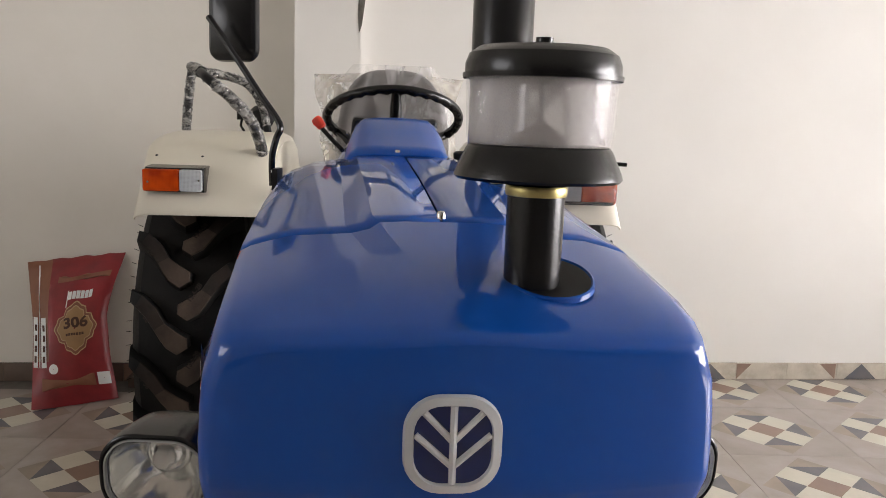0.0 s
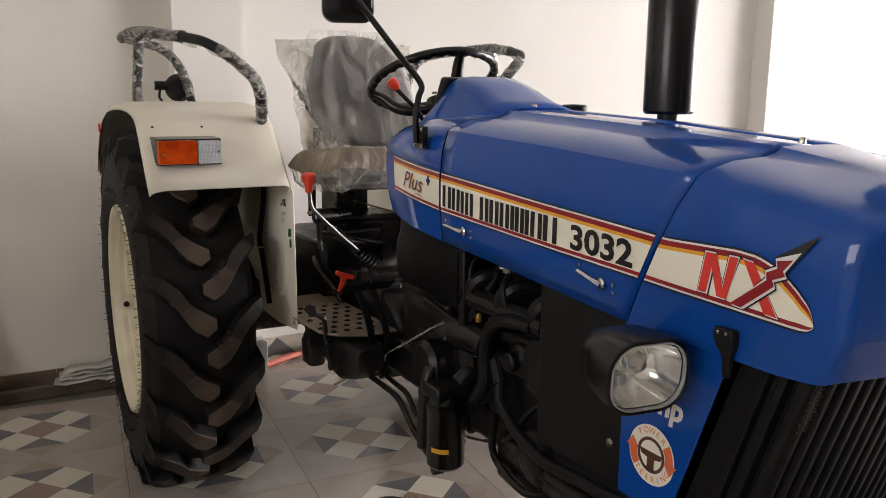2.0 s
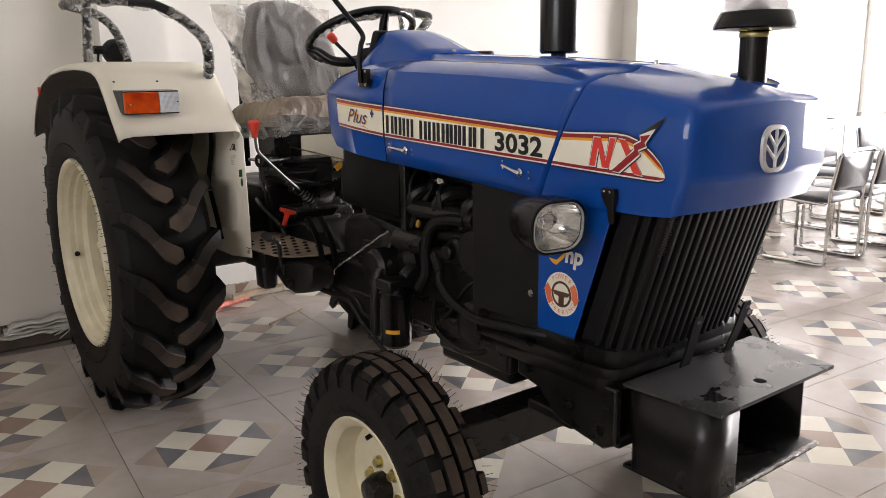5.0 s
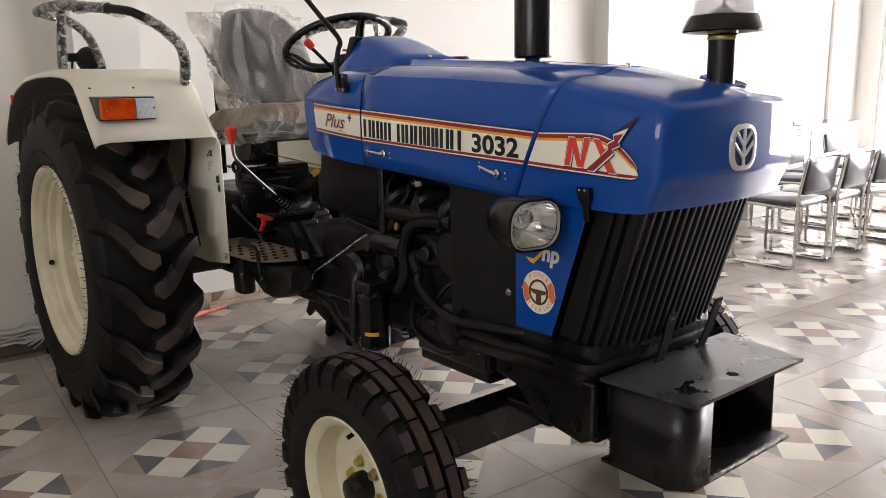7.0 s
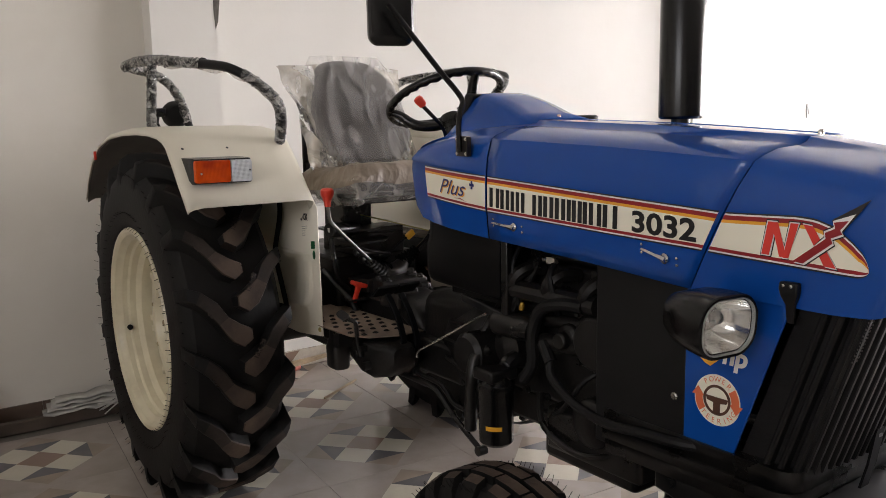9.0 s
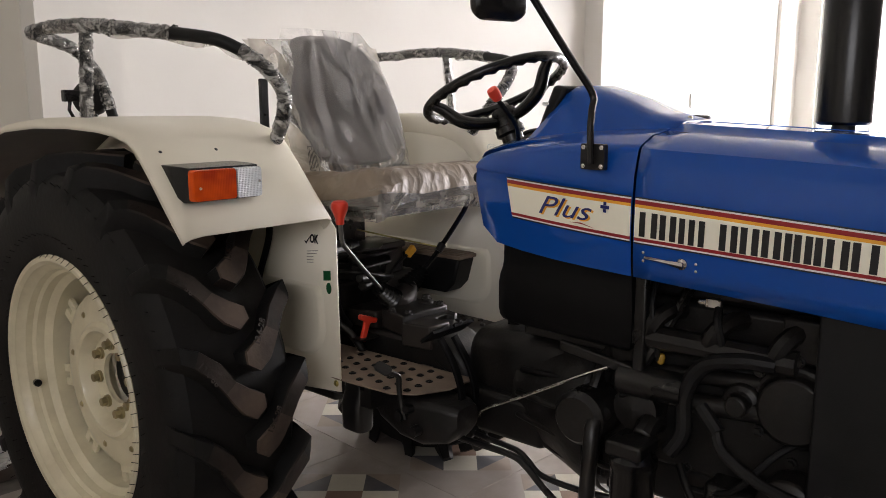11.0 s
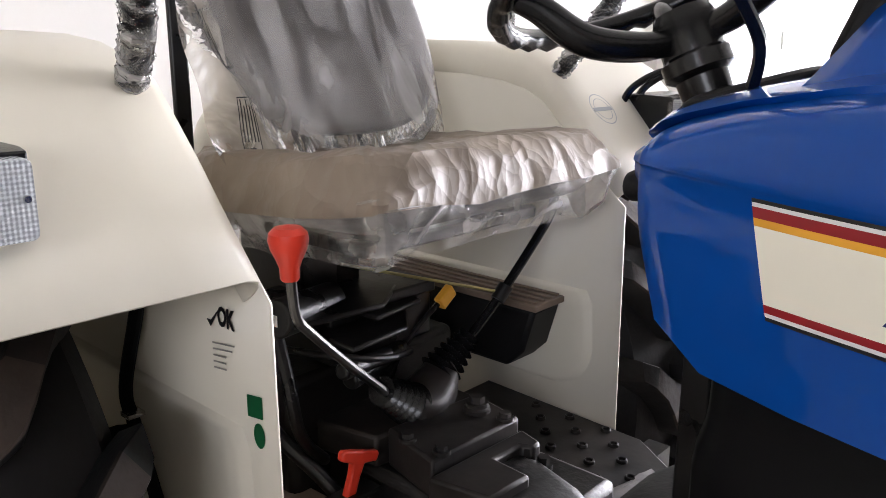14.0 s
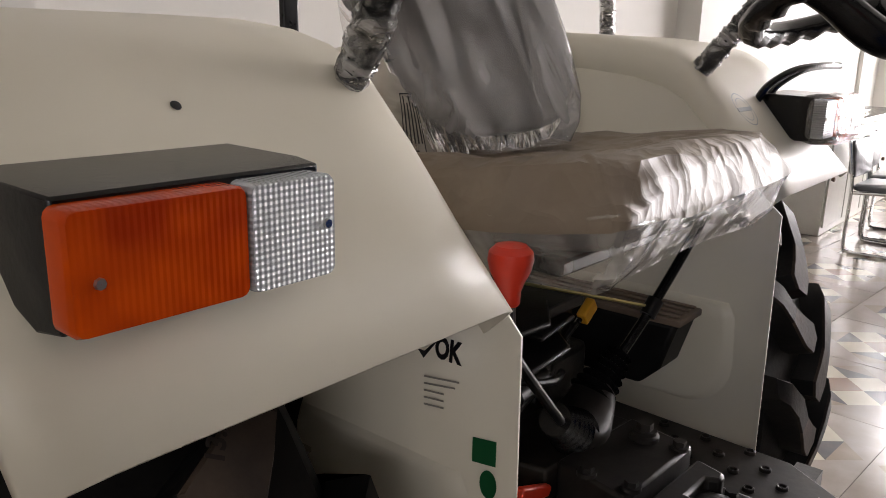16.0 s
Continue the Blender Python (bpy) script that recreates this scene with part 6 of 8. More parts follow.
# top of the gearbox: bolted plate, hump, boots, levers
e = B()
prism(e, [(-0.092, 3.888), (0.090, 3.872), (0.068, 3.768), (-0.118, 3.774)], lambda u, v, d: Vector((u, v, 0.735 + d)), 0.06)
prism(e, [(-0.14, 4.04), (0.10, 4.04), (0.10, 3.876), (-0.11, 3.892)], lambda u, v, d: Vector((u, v, 0.735 + d)), 0.05)
prism(e, [(-0.138, 3.764), (0.060, 3.757), (0.046, 3.712), (0.026, 3.710), (0.018, 3.728), (-0.036, 3.730), (-0.040, 3.668), (-0.120, 3.672)], lambda u, v, d: Vector((u, v, 0.715 + d)), 0.068)
pieces("cover_plate", e, DUSTY, tractor, "dusty black bolted gearbox cover", bevel=0.005)
e = B()
loft(e, [[Vector((-0.035 + u + sh, y, zt - 0.05 + v)) for u, v in rrect(w, 0.10, 0.03, 5)] for y, w, zt, sh in ((3.775, 0.13, 0.765, 0.0), (3.70, 0.14, 0.772, 0.0), (3.63, 0.145, 0.760, -0.01), (3.58, 0.14, 0.735, -0.015), (3.55, 0.12, 0.70, -0.015), (3.53, 0.10, 0.66, -0.01))])
part("gearbox_hump", e, CASTING, tractor, "long smooth dusty black hump of the gearbox", sharp=50)
e = B()
for x, y in ((-0.098, 3.840), (-0.091, 3.781), (0.047, 3.779)):
    bolt(e, (x, y, 0.796), (0, 0, 1), 0.009, 0.011)
lathe(e, [(0.021, 0.0), (0.021, 0.006), (0.017, 0.009), (0.0, 0.009)], (0.040, 3.828, 0.796), (0, 0, 1), 18)
bolt(e, (0.040, 3.828, 0.805), (0, 0, 1), 0.012, 0.016)
for x, y in ((-0.012, 3.700), (0.006, 3.708), (0.034, 3.698)):
    bolt(e, (x, y, 0.752), (0, 0, 1), 0.009, 0.018)
pieces("cover_bolt", e, DUSTY, tractor, near=0.02)
e = B()
rings = []
for x, y, z, r, flat in ((-0.040, 3.903, 0.806, 0.028, 0.8), (-0.030, 3.905, 0.804, 0.036, 0.72), (-0.008, 3.91, 0.803, 0.042, 0.6), (0.015, 3.915, 0.804, 0.042, 0.6), (0.045, 3.92, 0.812, 0.036, 0.75), (0.066, 3.925, 0.824, 0.032, 0.9), (0.074, 3.926, 0.827, 0.020, 0.9)):
    rings.append([Vector((x, y + 1.15 * r * math.cos(a), z + flat * r * math.sin(a) - (0.02 if math.sin(a) < -0.2 else 0))) for a in (2 * math.pi * i / 18 for i in range(18))])
loft(e, rings)
part("lever_turret", e, DUSTY, tractor, "dusty black cast gear lever turret", sharp=60)


def boot(p, axis, r0, r1, length, rows=5):
    bm = B()
    prof = []
    for i in range(rows * 6 + 1):
        t = i / (rows * 6)
        prof.append((r0 + (r1 - r0) * t + 0.005 * math.cos(t * rows * 2 * math.pi), t * length))
    lathe(bm, [(0.0, 0.0)] + prof + [(0.0, length)], p, axis, 20)
    return part("lever_boot", bm, PLASTIC, tractor, "ribbed black rubber boot")


boot((-0.030, 3.90, 0.806), Vector((-0.07, -0.01, 0.05)), 0.031, 0.017, 0.088, 6)
boot((0.060, 3.925, 0.825), Vector((0.065, -0.01, 0.05)), 0.032, 0.016, 0.078, 6)
hl = node("hydraulic_lever", (-0.1, 3.87, 0.84), tractor, "cranked steel lever with a red knob")
e = B()
tube(e, curve([(-0.088, 3.885, 0.846), (-0.18, 3.862, 0.925), (-0.255, 3.848, 0.995), (-0.278, 3.844, 1.022), (-0.285, 3.842, 1.06), (-0.286, 3.842, 1.085)], 5), 0.0065, 10)
part("lever_rod", e, LEVER_STEEL, hl, "worn bright lever rod")
e = B()
lathe(e, [(0.0095, -0.032), (0.0115, -0.029), (0.0118, -0.017), (0.0155, -0.007), (0.0212, 0.005), (0.0238, 0.016), (0.0225, 0.025), (0.016, 0.0315), (0.0, 0.034)], (-0.287, 3.842, 1.102), (0, 0, 1), 20)
part("lever_knob", e, RED, hl, "red pear-shaped knob")
e = B()
tube(e, curve([(0.115, 3.916, 0.866), (0.15, 3.91, 0.895), (0.19, 3.90, 0.938), (0.25, 3.885, 1.01), (0.285, 3.875, 1.06), (0.29, 3.87, 1.10)], 5), 0.008, 10)
part("gear_lever", e, PLASTIC, tractor, "long black gear lever beside the seat")
e = B()
cyl(e, (0.178, 3.902, 0.925), (0.196, 3.898, 0.947), 0.013, 12)
part("lever_collar", e, IRON, tractor)
e = B()
tube(e, [(-0.06, 4.02, 1.012), (0.19, 3.90, 0.936)], 0.0027, 6)
part("linkage_rod", e, BRASS, tractor, "thin brass coloured linkage rod")
e = B()
tube(e, curve([(0.02, 4.0, 0.80), (0.055, 4.0, 0.852), (0.10, 3.995, 0.89), (0.135, 3.99, 0.915)], 4), 0.005, 8)
part("small_lever", e, IRON, tractor, "thin black lever with a yellow end")
e = B()
f = Matrix.Translation((0.146, 3.988, 0.922)) @ Matrix.Rotation(radians(-35), 4, "Y")
box(e, -0.022, 0.016, -0.008, 0.008, -0.012, 0.012, f)
part("lever_end", e, DECAL_YELLOW, tractor, "yellow plastic lever end", bevel=0.003)
# hydraulic housing clutter under the seat
e = B()
cyl(e, (-0.215, 3.98, 0.97), (-0.08, 4.02, 0.96), 0.028, 16)
cyl(e, (-0.14, 3.93, 0.885), (-0.02, 3.96, 0.87), 0.013, 12)
cyl(e, (-0.10, 3.96, 0.85), (0.05, 4.0, 0.85), 0.015, 12)
for zz, out in ((0.958, [(-0.20, 3.95), (-0.05, 3.935), (0.03, 3.99), (-0.01, 4.12), (-0.20, 4.12)]), (0.915, [(-0.13, 3.915), (-0.01, 3.925), (0.045, 3.985), (0.0, 4.08), (-0.13, 4.08)]), (0.938, [(-0.06, 3.94), (0.05, 3.955), (0.07, 4.04), (-0.06, 4.06)])):
    prism(e, out, lambda u, v, d: Vector((u, v, zz + d + 0.02 * (v - 4.0))), 0.009)
box(e, -0.10, 0.12, 4.0, 4.25, 0.86, 0.95)
box(e, -0.06, 0.10, 3.97, 4.10, 0.945, 0.965)
tube(e, curve([(-0.2, 4.0, 0.95), (-0.21, 3.96, 0.88), (-0.2, 3.95, 0.80), (-0.15, 3.96, 0.74)], 5), 0.01, 8)
tube(e, curve([(-0.17, 4.05, 0.90), (-0.13, 3.95, 0.90), (-0.05, 3.93, 0.88), (0.03, 3.96, 0.86)], 5), 0.006, 8)
tube(e, curve([(-0.18, 4.1, 0.80), (-0.2, 4.0, 0.78), (-0.17, 3.93, 0.72), (-0.15, 3.9, 0.66)], 5), 0.012, 8)
pieces("hydraulic_pipe", e, IRON, tractor, "dusty black hydraulic pipe or valve", bevel=0.004)
e = B()
box(e, -0.2165, -0.2155, 3.972, 3.990, 0.962, 0.978)
part("cap_label", e, DECAL_WHITE, tractor, "small white mark on the valve cap")
# red T handle
e = B()
f = Matrix.Translation((-0.1525, 3.885, 0.772)) @ Matrix.Rotation(radians(20), 4, "Y") @ Matrix.Scale(0.8, 4)
prism(e, [(-0.045, 0.012), (-0.040, 0.015), (0.040, 0.015), (0.045, 0.012), (0.043, -0.004), (0.014, -0.008), (0.011, -0.030), (0.011, -0.080), (-0.011, -0.080), (-0.011, -0.030), (-0.014, -0.008), (-0.043, -0.004)],
      lambda u, v, d: f @ Vector((u, d - 0.008, v)), 0.016)
part("tee_handle", e, RED, tractor, "red plastic tee handle", bevel=0.003)
e = B()
box(e, -0.20, -0.125, 3.868, 3.902, 0.718, 0.724)
part("tee_bracket", e, IRON, tractor)


def footplate(side):
    bm = B()
    out = [(0.13, 3.505), (0.235, 3.505), (0.315, 3.545), (0.352, 3.60), (0.365, 3.78), (0.355, 4.06), (0.15, 4.06)] if side < 0 else [(0.03, 3.550), (0.19, 3.572), (0.268, 3.603), (0.338, 3.705), (0.358, 4.06), (0.06, 4.06)]
    prism(bm, out, lambda u, v, d: Vector((side * u, v, 0.672 + d)), 0.005)
    fp = part("footplate", bm, PLATE if side < 0 else DUSTY, tractor, "dusty brown footplate with black dimples" if side < 0 else "dusty black footplate with raised dimples", bevel=0.002)
    for i in range(8):
        for j in range(5):
            y, x = (3.53 + i * 0.05, 0.165 + j * 0.042 + (0.02 if i % 2 else 0)) if side < 0 else (3.652 + i * 0.038, 0.132 + j * 0.077 + (0.039 if i % 2 else 0))
            if x > 0.34 or (side < 0 and y < 3.57) or (y < 3.61 and x > 0.32) or (side > 0 and (x > 0.325 or x < 0.17 or y - 3.652 < (x - 0.248) * 0.5)):
                continue
            d = B()
            if side > 0:
                lathe(d, [(0.0098, 0.0), (0.009, 0.0045), (0.0075, 0.0055), (0.0058, 0.005), (0.005, 0.0015), (0.0, 0.001)], (x, y, 0.677), (0, 0, 1), 14)
            else:
                lathe(d, [(0.0105, 0.0), (0.0092, 0.002), (0.007, 0.003), (0.0055, 0.0026), (0.005, 0.001), (0.0, 0.0008)], (side * x, y, 0.677), (0, 0, 1), 12)
            part("dimple", d, BOX_BLACK if side < 0 else DUSTY, fp)
    st = B()
    box(st, side * 0.12, side * 0.36, 3.66, 3.70, 0.62, 0.672)
    box(st, side * 0.12, side * 0.34, 3.92, 3.96, 0.62, 0.672)
    pieces("plate_support", st, IRON, fp)
    return fp


for s in (-1, 1):
    footplate(s)
# creased silvery film left on the front of the plate
fm = B()
g_ = [[fm.verts.new((0.125 + 0.125 * a / 8 - 0.02 * b / 5, 3.662 - 0.070 * b / 5 - 0.024 * a / 8 + 0.012 * a / 8 * b / 5, 0.680 + 0.014 * abs(noise.noise(Vector((a * 0.4, b * 0.5, 2.0)))))) for b in range(6)] for a in range(9)]
for a in range(8):
    for b in range(5):
        fm.faces.new((g_[a][b], g_[a + 1][b], g_[a + 1][b + 1], g_[a][b + 1]))
part("plate_film", fm, mat("grey_silvery_film", (0.22, 0.212, 0.215), 0.3, var=0.1, scale=20, bump=0.3, bump_scale=40), tractor, "creased silvery film on the footplate")
# pedals: bent flat straps with serrated pads
def strap(pts, w, th):
    bm, rings = B(), []
    fine = curve([Vector(p) for p in pts], 6)
    for i, p in enumerate(fine):
        d = (fine[min(i + 1, len(fine) - 1)] - fine[max(i - 1, 0)]).normalized()
        n = d.cross(Vector((1, 0, 0))).normalized()
        x = n.cross(d)
        rings.append([p + x * w / 2 + n * th / 2, p - x * w / 2 + n * th / 2, p - x * w / 2 - n * th / 2, p + x * w / 2 - n * th / 2])
    loft(bm, rings)
    return bm


for x0, x1, pts in ((-0.302, -0.226, [(-0.262, 3.512, 0.815), (-0.247, 3.478, 0.745), (-0.238, 3.462, 0.67), (-0.238, 3.474, 0.60), (-0.242, 3.51, 0.55)]),
                    (-0.220, -0.145, [(-0.215, 3.507, 0.812), (-0.202, 3.472, 0.745), (-0.192, 3.455, 0.67), (-0.192, 3.468, 0.60), (-0.196, 3.50, 0.55)])):
    arm = part("brake_pedal", strap(pts, 0.020, 0.010), STRAP, tractor, "black brake pedal arm", bevel=0.002)
    e = B()
    f = Matrix.Translation(((x0 + x1) / 2, 3.520, 0.824)) @ Matrix.Rotation(radians(-38), 4, "X")
    w = (x1 - x0) / 2
    teeth = [(-w + 2 * w * i / 18, 0.0065 if i % 2 else 0.0035) for i in range(19)]
    prism(e, [(-w, -0.004), (w, -0.004)] + teeth[::-1], lambda u, v, d: f @ Vector((u, d - 0.026, v)), 0.052)
    part("pedal_pad", e, STRAP, arm, "serrated black pedal pad")
e = B()
tube(e, curve([(-0.37, 3.597, 0.737), (-0.345, 3.58, 0.725), (-0.338, 3.582, 0.70), (-0.336, 3.58, 0.66), (-0.33, 3.57, 0.61)], 5), 0.0075, 8)
f = Matrix.Translation((-0.372, 3.602, 0.742)) @ Matrix.Rotation(radians(-35), 4, "Y") @ Matrix.Rotation(radians(25), 4, "X")
loft(e, [[f @ Vector((u * k, v * k, d)) for u, v in rrect(0.028, 0.048, 0.012, 4)] for k, d in ((0.9, 0.0), (1.0, 0.004), (0.95, 0.01))])
part("clutch_pedal", e, IRON, tractor, "black clutch pedal")
e = B()
tube(e, curve([(-0.24, 3.52, 0.56), (-0.24, 3.39, 0.561), (-0.24, 3.305, 0.56), (-0.238, 3.268, 0.545), (-0.232, 3.206, 0.492), (-0.21, 3.11, 0.415)], 5), 0.0085, 10)
tube(e, curve([(-0.20, 3.46, 0.565), (-0.20, 3.40, 0.56), (-0.20, 3.318, 0.555), (-0.20, 3.284, 0.536), (-0.20, 3.244, 0.512), (-0.19, 3.14, 0.504), (-0.16, 3.06, 0.50)], 5), 0.0075, 10)
tube(e, [(-0.34, 3.56, 0.64), (-0.12, 3.54, 0.61)], 0.011, 10)
for x, y, z in ((-0.21, 3.11, 0.415), (-0.24, 3.52, 0.56), (-0.20, 3.46, 0.565), (-0.33, 3.583, 0.617), (-0.33, 3.535, 0.588)):
    cyl(e, (x - 0.014, y, z), (x + 0.014, y, z), 0.014, 12)
pieces("pedal_linkage", e, IRON, tractor)
e = B()
loft(e, [[Vector((-0.255 + u, y, z + v)) for u, v in rrect(w, h, 0.02, 4)] for y, w, h, z in ((3.72, 0.08, 0.04, 0.62), (3.68, 0.11, 0.07, 0.610), (3.60, 0.13, 0.105, 0.602), (3.53, 0.13, 0.115, 0.602), (3.46, 0.11, 0.10, 0.612), (3.43, 0.08, 0.06, 0.625))])
part("pedal_housing", e, CASTING, tractor, "black cast pedal shaft housing under the footplate", sharp=50)
e = B()
loft(e, [[Vector((-0.31 + u, 3.765 + v, z)) for u, v in rrect(w, 0.075, 0.018, 4)] for z, w in ((0.525, 0.05), (0.532, 0.062), (0.60, 0.066), (0.63, 0.04), (0.672, 0.035))])
part("step_bracket", e, IRON, tractor, "black footplate bracket", sharp=45)
e = B()
for i, (p, q) in enumerate((((0.15, 3.45, 0.67), (0.20, 3.40, 0.78)), ((0.22, 3.45, 0.67), (0.26, 3.40, 0.78)))):
    tube(e, [p, q], 0.010, 8)
box(e, 0.25, 0.30, 3.385, 3.40, 0.76, 0.80)
pieces("right_pedal", e, IRON, tractor)

# ---- toolbox on the right mudguard
tb = node("toolbox", (0.31, 4.1, 0.76), tractor, "black ribbed battery-style box on the mudguard")
e = B()
loft(e, [[Vector((x, y, z)) for x, y in ((0.27, y0), (0.355, y0), (0.355, y1), (0.27, y1))] for z, y0, y1 in ((0.765, 3.95, 4.38), (0.80, 3.915, 4.40), (0.885, 3.89, 4.40))])
part("box_body", e, MATTE, tb, bevel=0.008)
e = B()
box(e, 0.262, 0.357, 3.882, 4.405, 0.885, 0.897)
for i in range(4):
    box(e, 0.272 + i * 0.022, 0.282 + i * 0.022, 3.89, 4.40, 0.897, 0.901)
part("box_lid", e, mat("dusty_brown_plastic", (0.16, 0.115, 0.085), 0.55, var=0.2, scale=10, dirt=(0.25, 0.19, 0.14), dirt_amount=0.4), tb, "dusty brown ribbed lid", bevel=0.002)

# ---- mirror
mr = node("mirror", (-0.27, 3.09, 1.28), tractor, "black rear-view mirror on a bent arm")
e = B()
f = Matrix.Translation((-0.272, 3.092, 1.279)) @ Matrix.Rotation(radians(-6), 4, "Z")
loft(e, [[f @ Vector((d, u, v)) for u, v in rrect(0.058, 0.052, 0.004, 2)] for d in (0.006, -0.006)])
part("mirror_plate", e, IRON, mr)
e = B()
for u in (-0.022, 0.022):
    for v in (-0.019, 0.019):
        bolt(e, f @ Vector((-0.006, u, v)), (-1, 0, 0), 0.0032, 0.0035)
pieces("plate_screw", e, STEEL, mr, near=0.01)
e = B()
tube(e, curve([(-0.283, 3.093, 1.265), (-0.284, 3.095, 1.33), (-0.275, 3.098, 1.372), (-0.268, 3.102, 1.404), (-0.315, 3.125, 1.47), (-0.385, 3.16, 1.57), (-0.436, 3.18, 1.64)], 5), 0.0075, 10)
part("mirror_arm", e, PLASTIC, mr)
e = B()
f = Matrix.Translation((-0.388, 3.249, 1.645)) @ Matrix.Rotation(radians(-20), 4, "Z")
loft(e, [[f @ Vector((u * k, d, v * k)) for u, v in rrect(0.125, 0.20, 0.028, 5)] for k, d in ((0.86, -0.018), (0.97, -0.012), (1.0, 0.0), (0.97, 0.008))])
part("mirror_head", e, PLASTIC, mr, "black rounded mirror head")


# ---- marks and fittings on the bonnet
def flank(y, z, d):
    return Vector((-hood_x(y, z) - d, y, z))


STRIPE_UP = ([2.047, 2.049, 2.057, 2.075, 2.107, 2.145, 2.18, 2.32, 3.003, 3.34], [1.082, 1.094, 1.110, 1.127, 1.150, 1.162, 1.165, 1.162, 1.205, 1.222])
STRIPE_LO = ([2.047, 2.052, 2.062, 2.08, 2.35, 3.01, 3.33], [1.080, 1.073, 1.069, 1.069, 1.083, 1.112, 1.130])
BANDS = [(0.0, 0.003, 1), (0.003, 0.0062, 2), (0.0062, 0.0145, 3), (0.0145, 0.0205, 4)]
BANDS_LO = [(0.0, 0.003, 1), (0.003, 0.0062, 2), (0.0062, 0.0125, 3)]
INKS = [DECAL, DECAL_BLACK, DECAL_WHITE, DECAL_RED, DECAL_YELLOW]


def stripe(y0, y1, lean0, lean1, parent):
    """A striped cream decal between y0 and y1; the ends lean with height."""
    bm = B()
    n = 28
    ys = [y0 + (y1 - y0) * (i / n) ** 1.6 for i in range(n + 1)]
    rows = []
    for i, y in enumerate(ys):
        up, lo = lerp(y, *STRIPE_UP), lerp(y, *STRIPE_LO)
        k = min(1, max(0.0, up - lo) / 0.05)
        levels = [up - a * k for a, b, m in BANDS] + [up - BANDS[-1][1] * k] + [lo + b * k for a, b, m in reversed(BANDS_LO)] + [lo]
        f = (i / n) ** 1.6
        mid = (up + lo) / 2
        rows.append([bm.verts.new(flank(y + ((1 - f) * lean0 + f * lean1) * (z - mid), z, 0.0012)) for z in levels])
    inks = [m for a, b, m in BANDS] + [0] + [m for a, b, m in reversed(BANDS_LO)]
    for A, D in zip(rows, rows[1:]):
        for q, m in enumerate(inks):
            bm.faces.new((A[q], D[q], D[q + 1], A[q + 1])).material_index = m
    return part("stripe_decal", bm, INKS, parent, "cream decal with dark red and amber lines")


stripe(2.047, 2.326, 0, -0.45, front_cowl)
stripe(2.340, 2.999, -0.45, 0, bonnet)
stripe(3.008, 3.334, 0, 0.25, rear_cowl)
# block marks for the maker's name, then the model figures
SL = -0.045


def on_flank(y0, z0, slope, lift=0.0022):
    return lambda u, v, d: flank(y0 - u, z0 + slope * u + v, lift + d)


WORDS = (((2.988, 0.1270), (2.9455, 0.1245), (2.9065, 0.1215)), ((2.828, 0.1175), (2.790, 0.1160), (2.7515, 0.1145), (2.713, 0.1130), (2.679, 0.1115), (2.645, 0.1100), (2.6045, 0.1085)))
for word, wide in zip(WORDS, ((0.037, 0.033, 0.050), (0.033, 0.033, 0.033, 0.028, 0.028, 0.036, 0.040))):
    for (y, z), w in zip(word, wide):
        stem = 0.0122 if w < 0.045 else 0.0115
        for u in ((0.0, w - stem) if w < 0.045 else (0.0, 0.5 * (w - stem), w - stem)):
            bm = B()
            prism(bm, [(u, 0), (u + stem, 0), (u + stem + 0.001, 0.049), (u + 0.001, 0.049)], on_flank(y, z + 1.0, SL), 0.0006)
            part("name_bar", bm, DECAL_BLACK, bonnet)
letters("3032", 0.0605, on_flank(2.528, 1.1075, SL), DECAL_BLACK, bonnet, "model_number", "black model figures", sx=1.32, depth=0.0, bold=0.0018)
letters("Plus", 0.058, on_flank(3.246, 1.150, -0.03), DECAL_NAVY, rear_cowl, "lettering", "navy slanted word", shear=0.4, sx=1.49, depth=0.0, bold=0.0)
letters("Plus", 0.058, on_flank(3.2415, 1.1475, -0.03, 0.0017), DECAL_YELLOW, rear_cowl, "lettering_shadow", "amber shadow of the slanted word", shear=0.4, sx=1.49, depth=0.0, bold=0.0)
for poly in ([(-0.010, -0.0035), (0.010, -0.0035), (0.010, 0.0035), (-0.010, 0.0035)], [(-0.0035, 0.0038), (0.0035, 0.0038), (0.0035, 0.011), (-0.0035, 0.011)], [(-0.0035, -0.011), (0.0035, -0.011), (0.0035, -0.0038), (-0.0035, -0.0038)]):
    bm = B()
    prism(bm, poly, on_flank(3.067, 1.178, -0.05), 0.0005)
    part("cross_mark", bm, DECAL_NAVY, rear_cowl)
bm = B()
prism(bm, [(0, 0), (0.03, 0.003), (0.065, -0.004), (0.03, 0.0005)], on_flank(3.155, 1.139, -0.05), 0.0004)
part("underline_mark", bm, DECAL_RED, rear_cowl)
# slanting red strokes with a lightning stroke through them
NXF = lambda lift: (lambda u, v, d, f=on_flank(2.232, 1.092, -0.02, lift): f(u * 0.84, v * 0.84, d))


def stroke(poly, ink, edge=0.0, lift=0.0022, name="badge_stroke"):
    bm = B()
    if edge:
        cx_, cy_ = sum(p[0] for p in poly) / len(poly), sum(p[1] for p in poly) / len(poly)
        poly = [(p[0] + edge * (1 if p[0] > cx_ else -1), p[1] + edge * (1 if p[1] > cy_ else -1)) for p in poly]
    prism(bm, poly, NXF(lift), 0.0004)
    part(name, bm, ink, front_cowl)


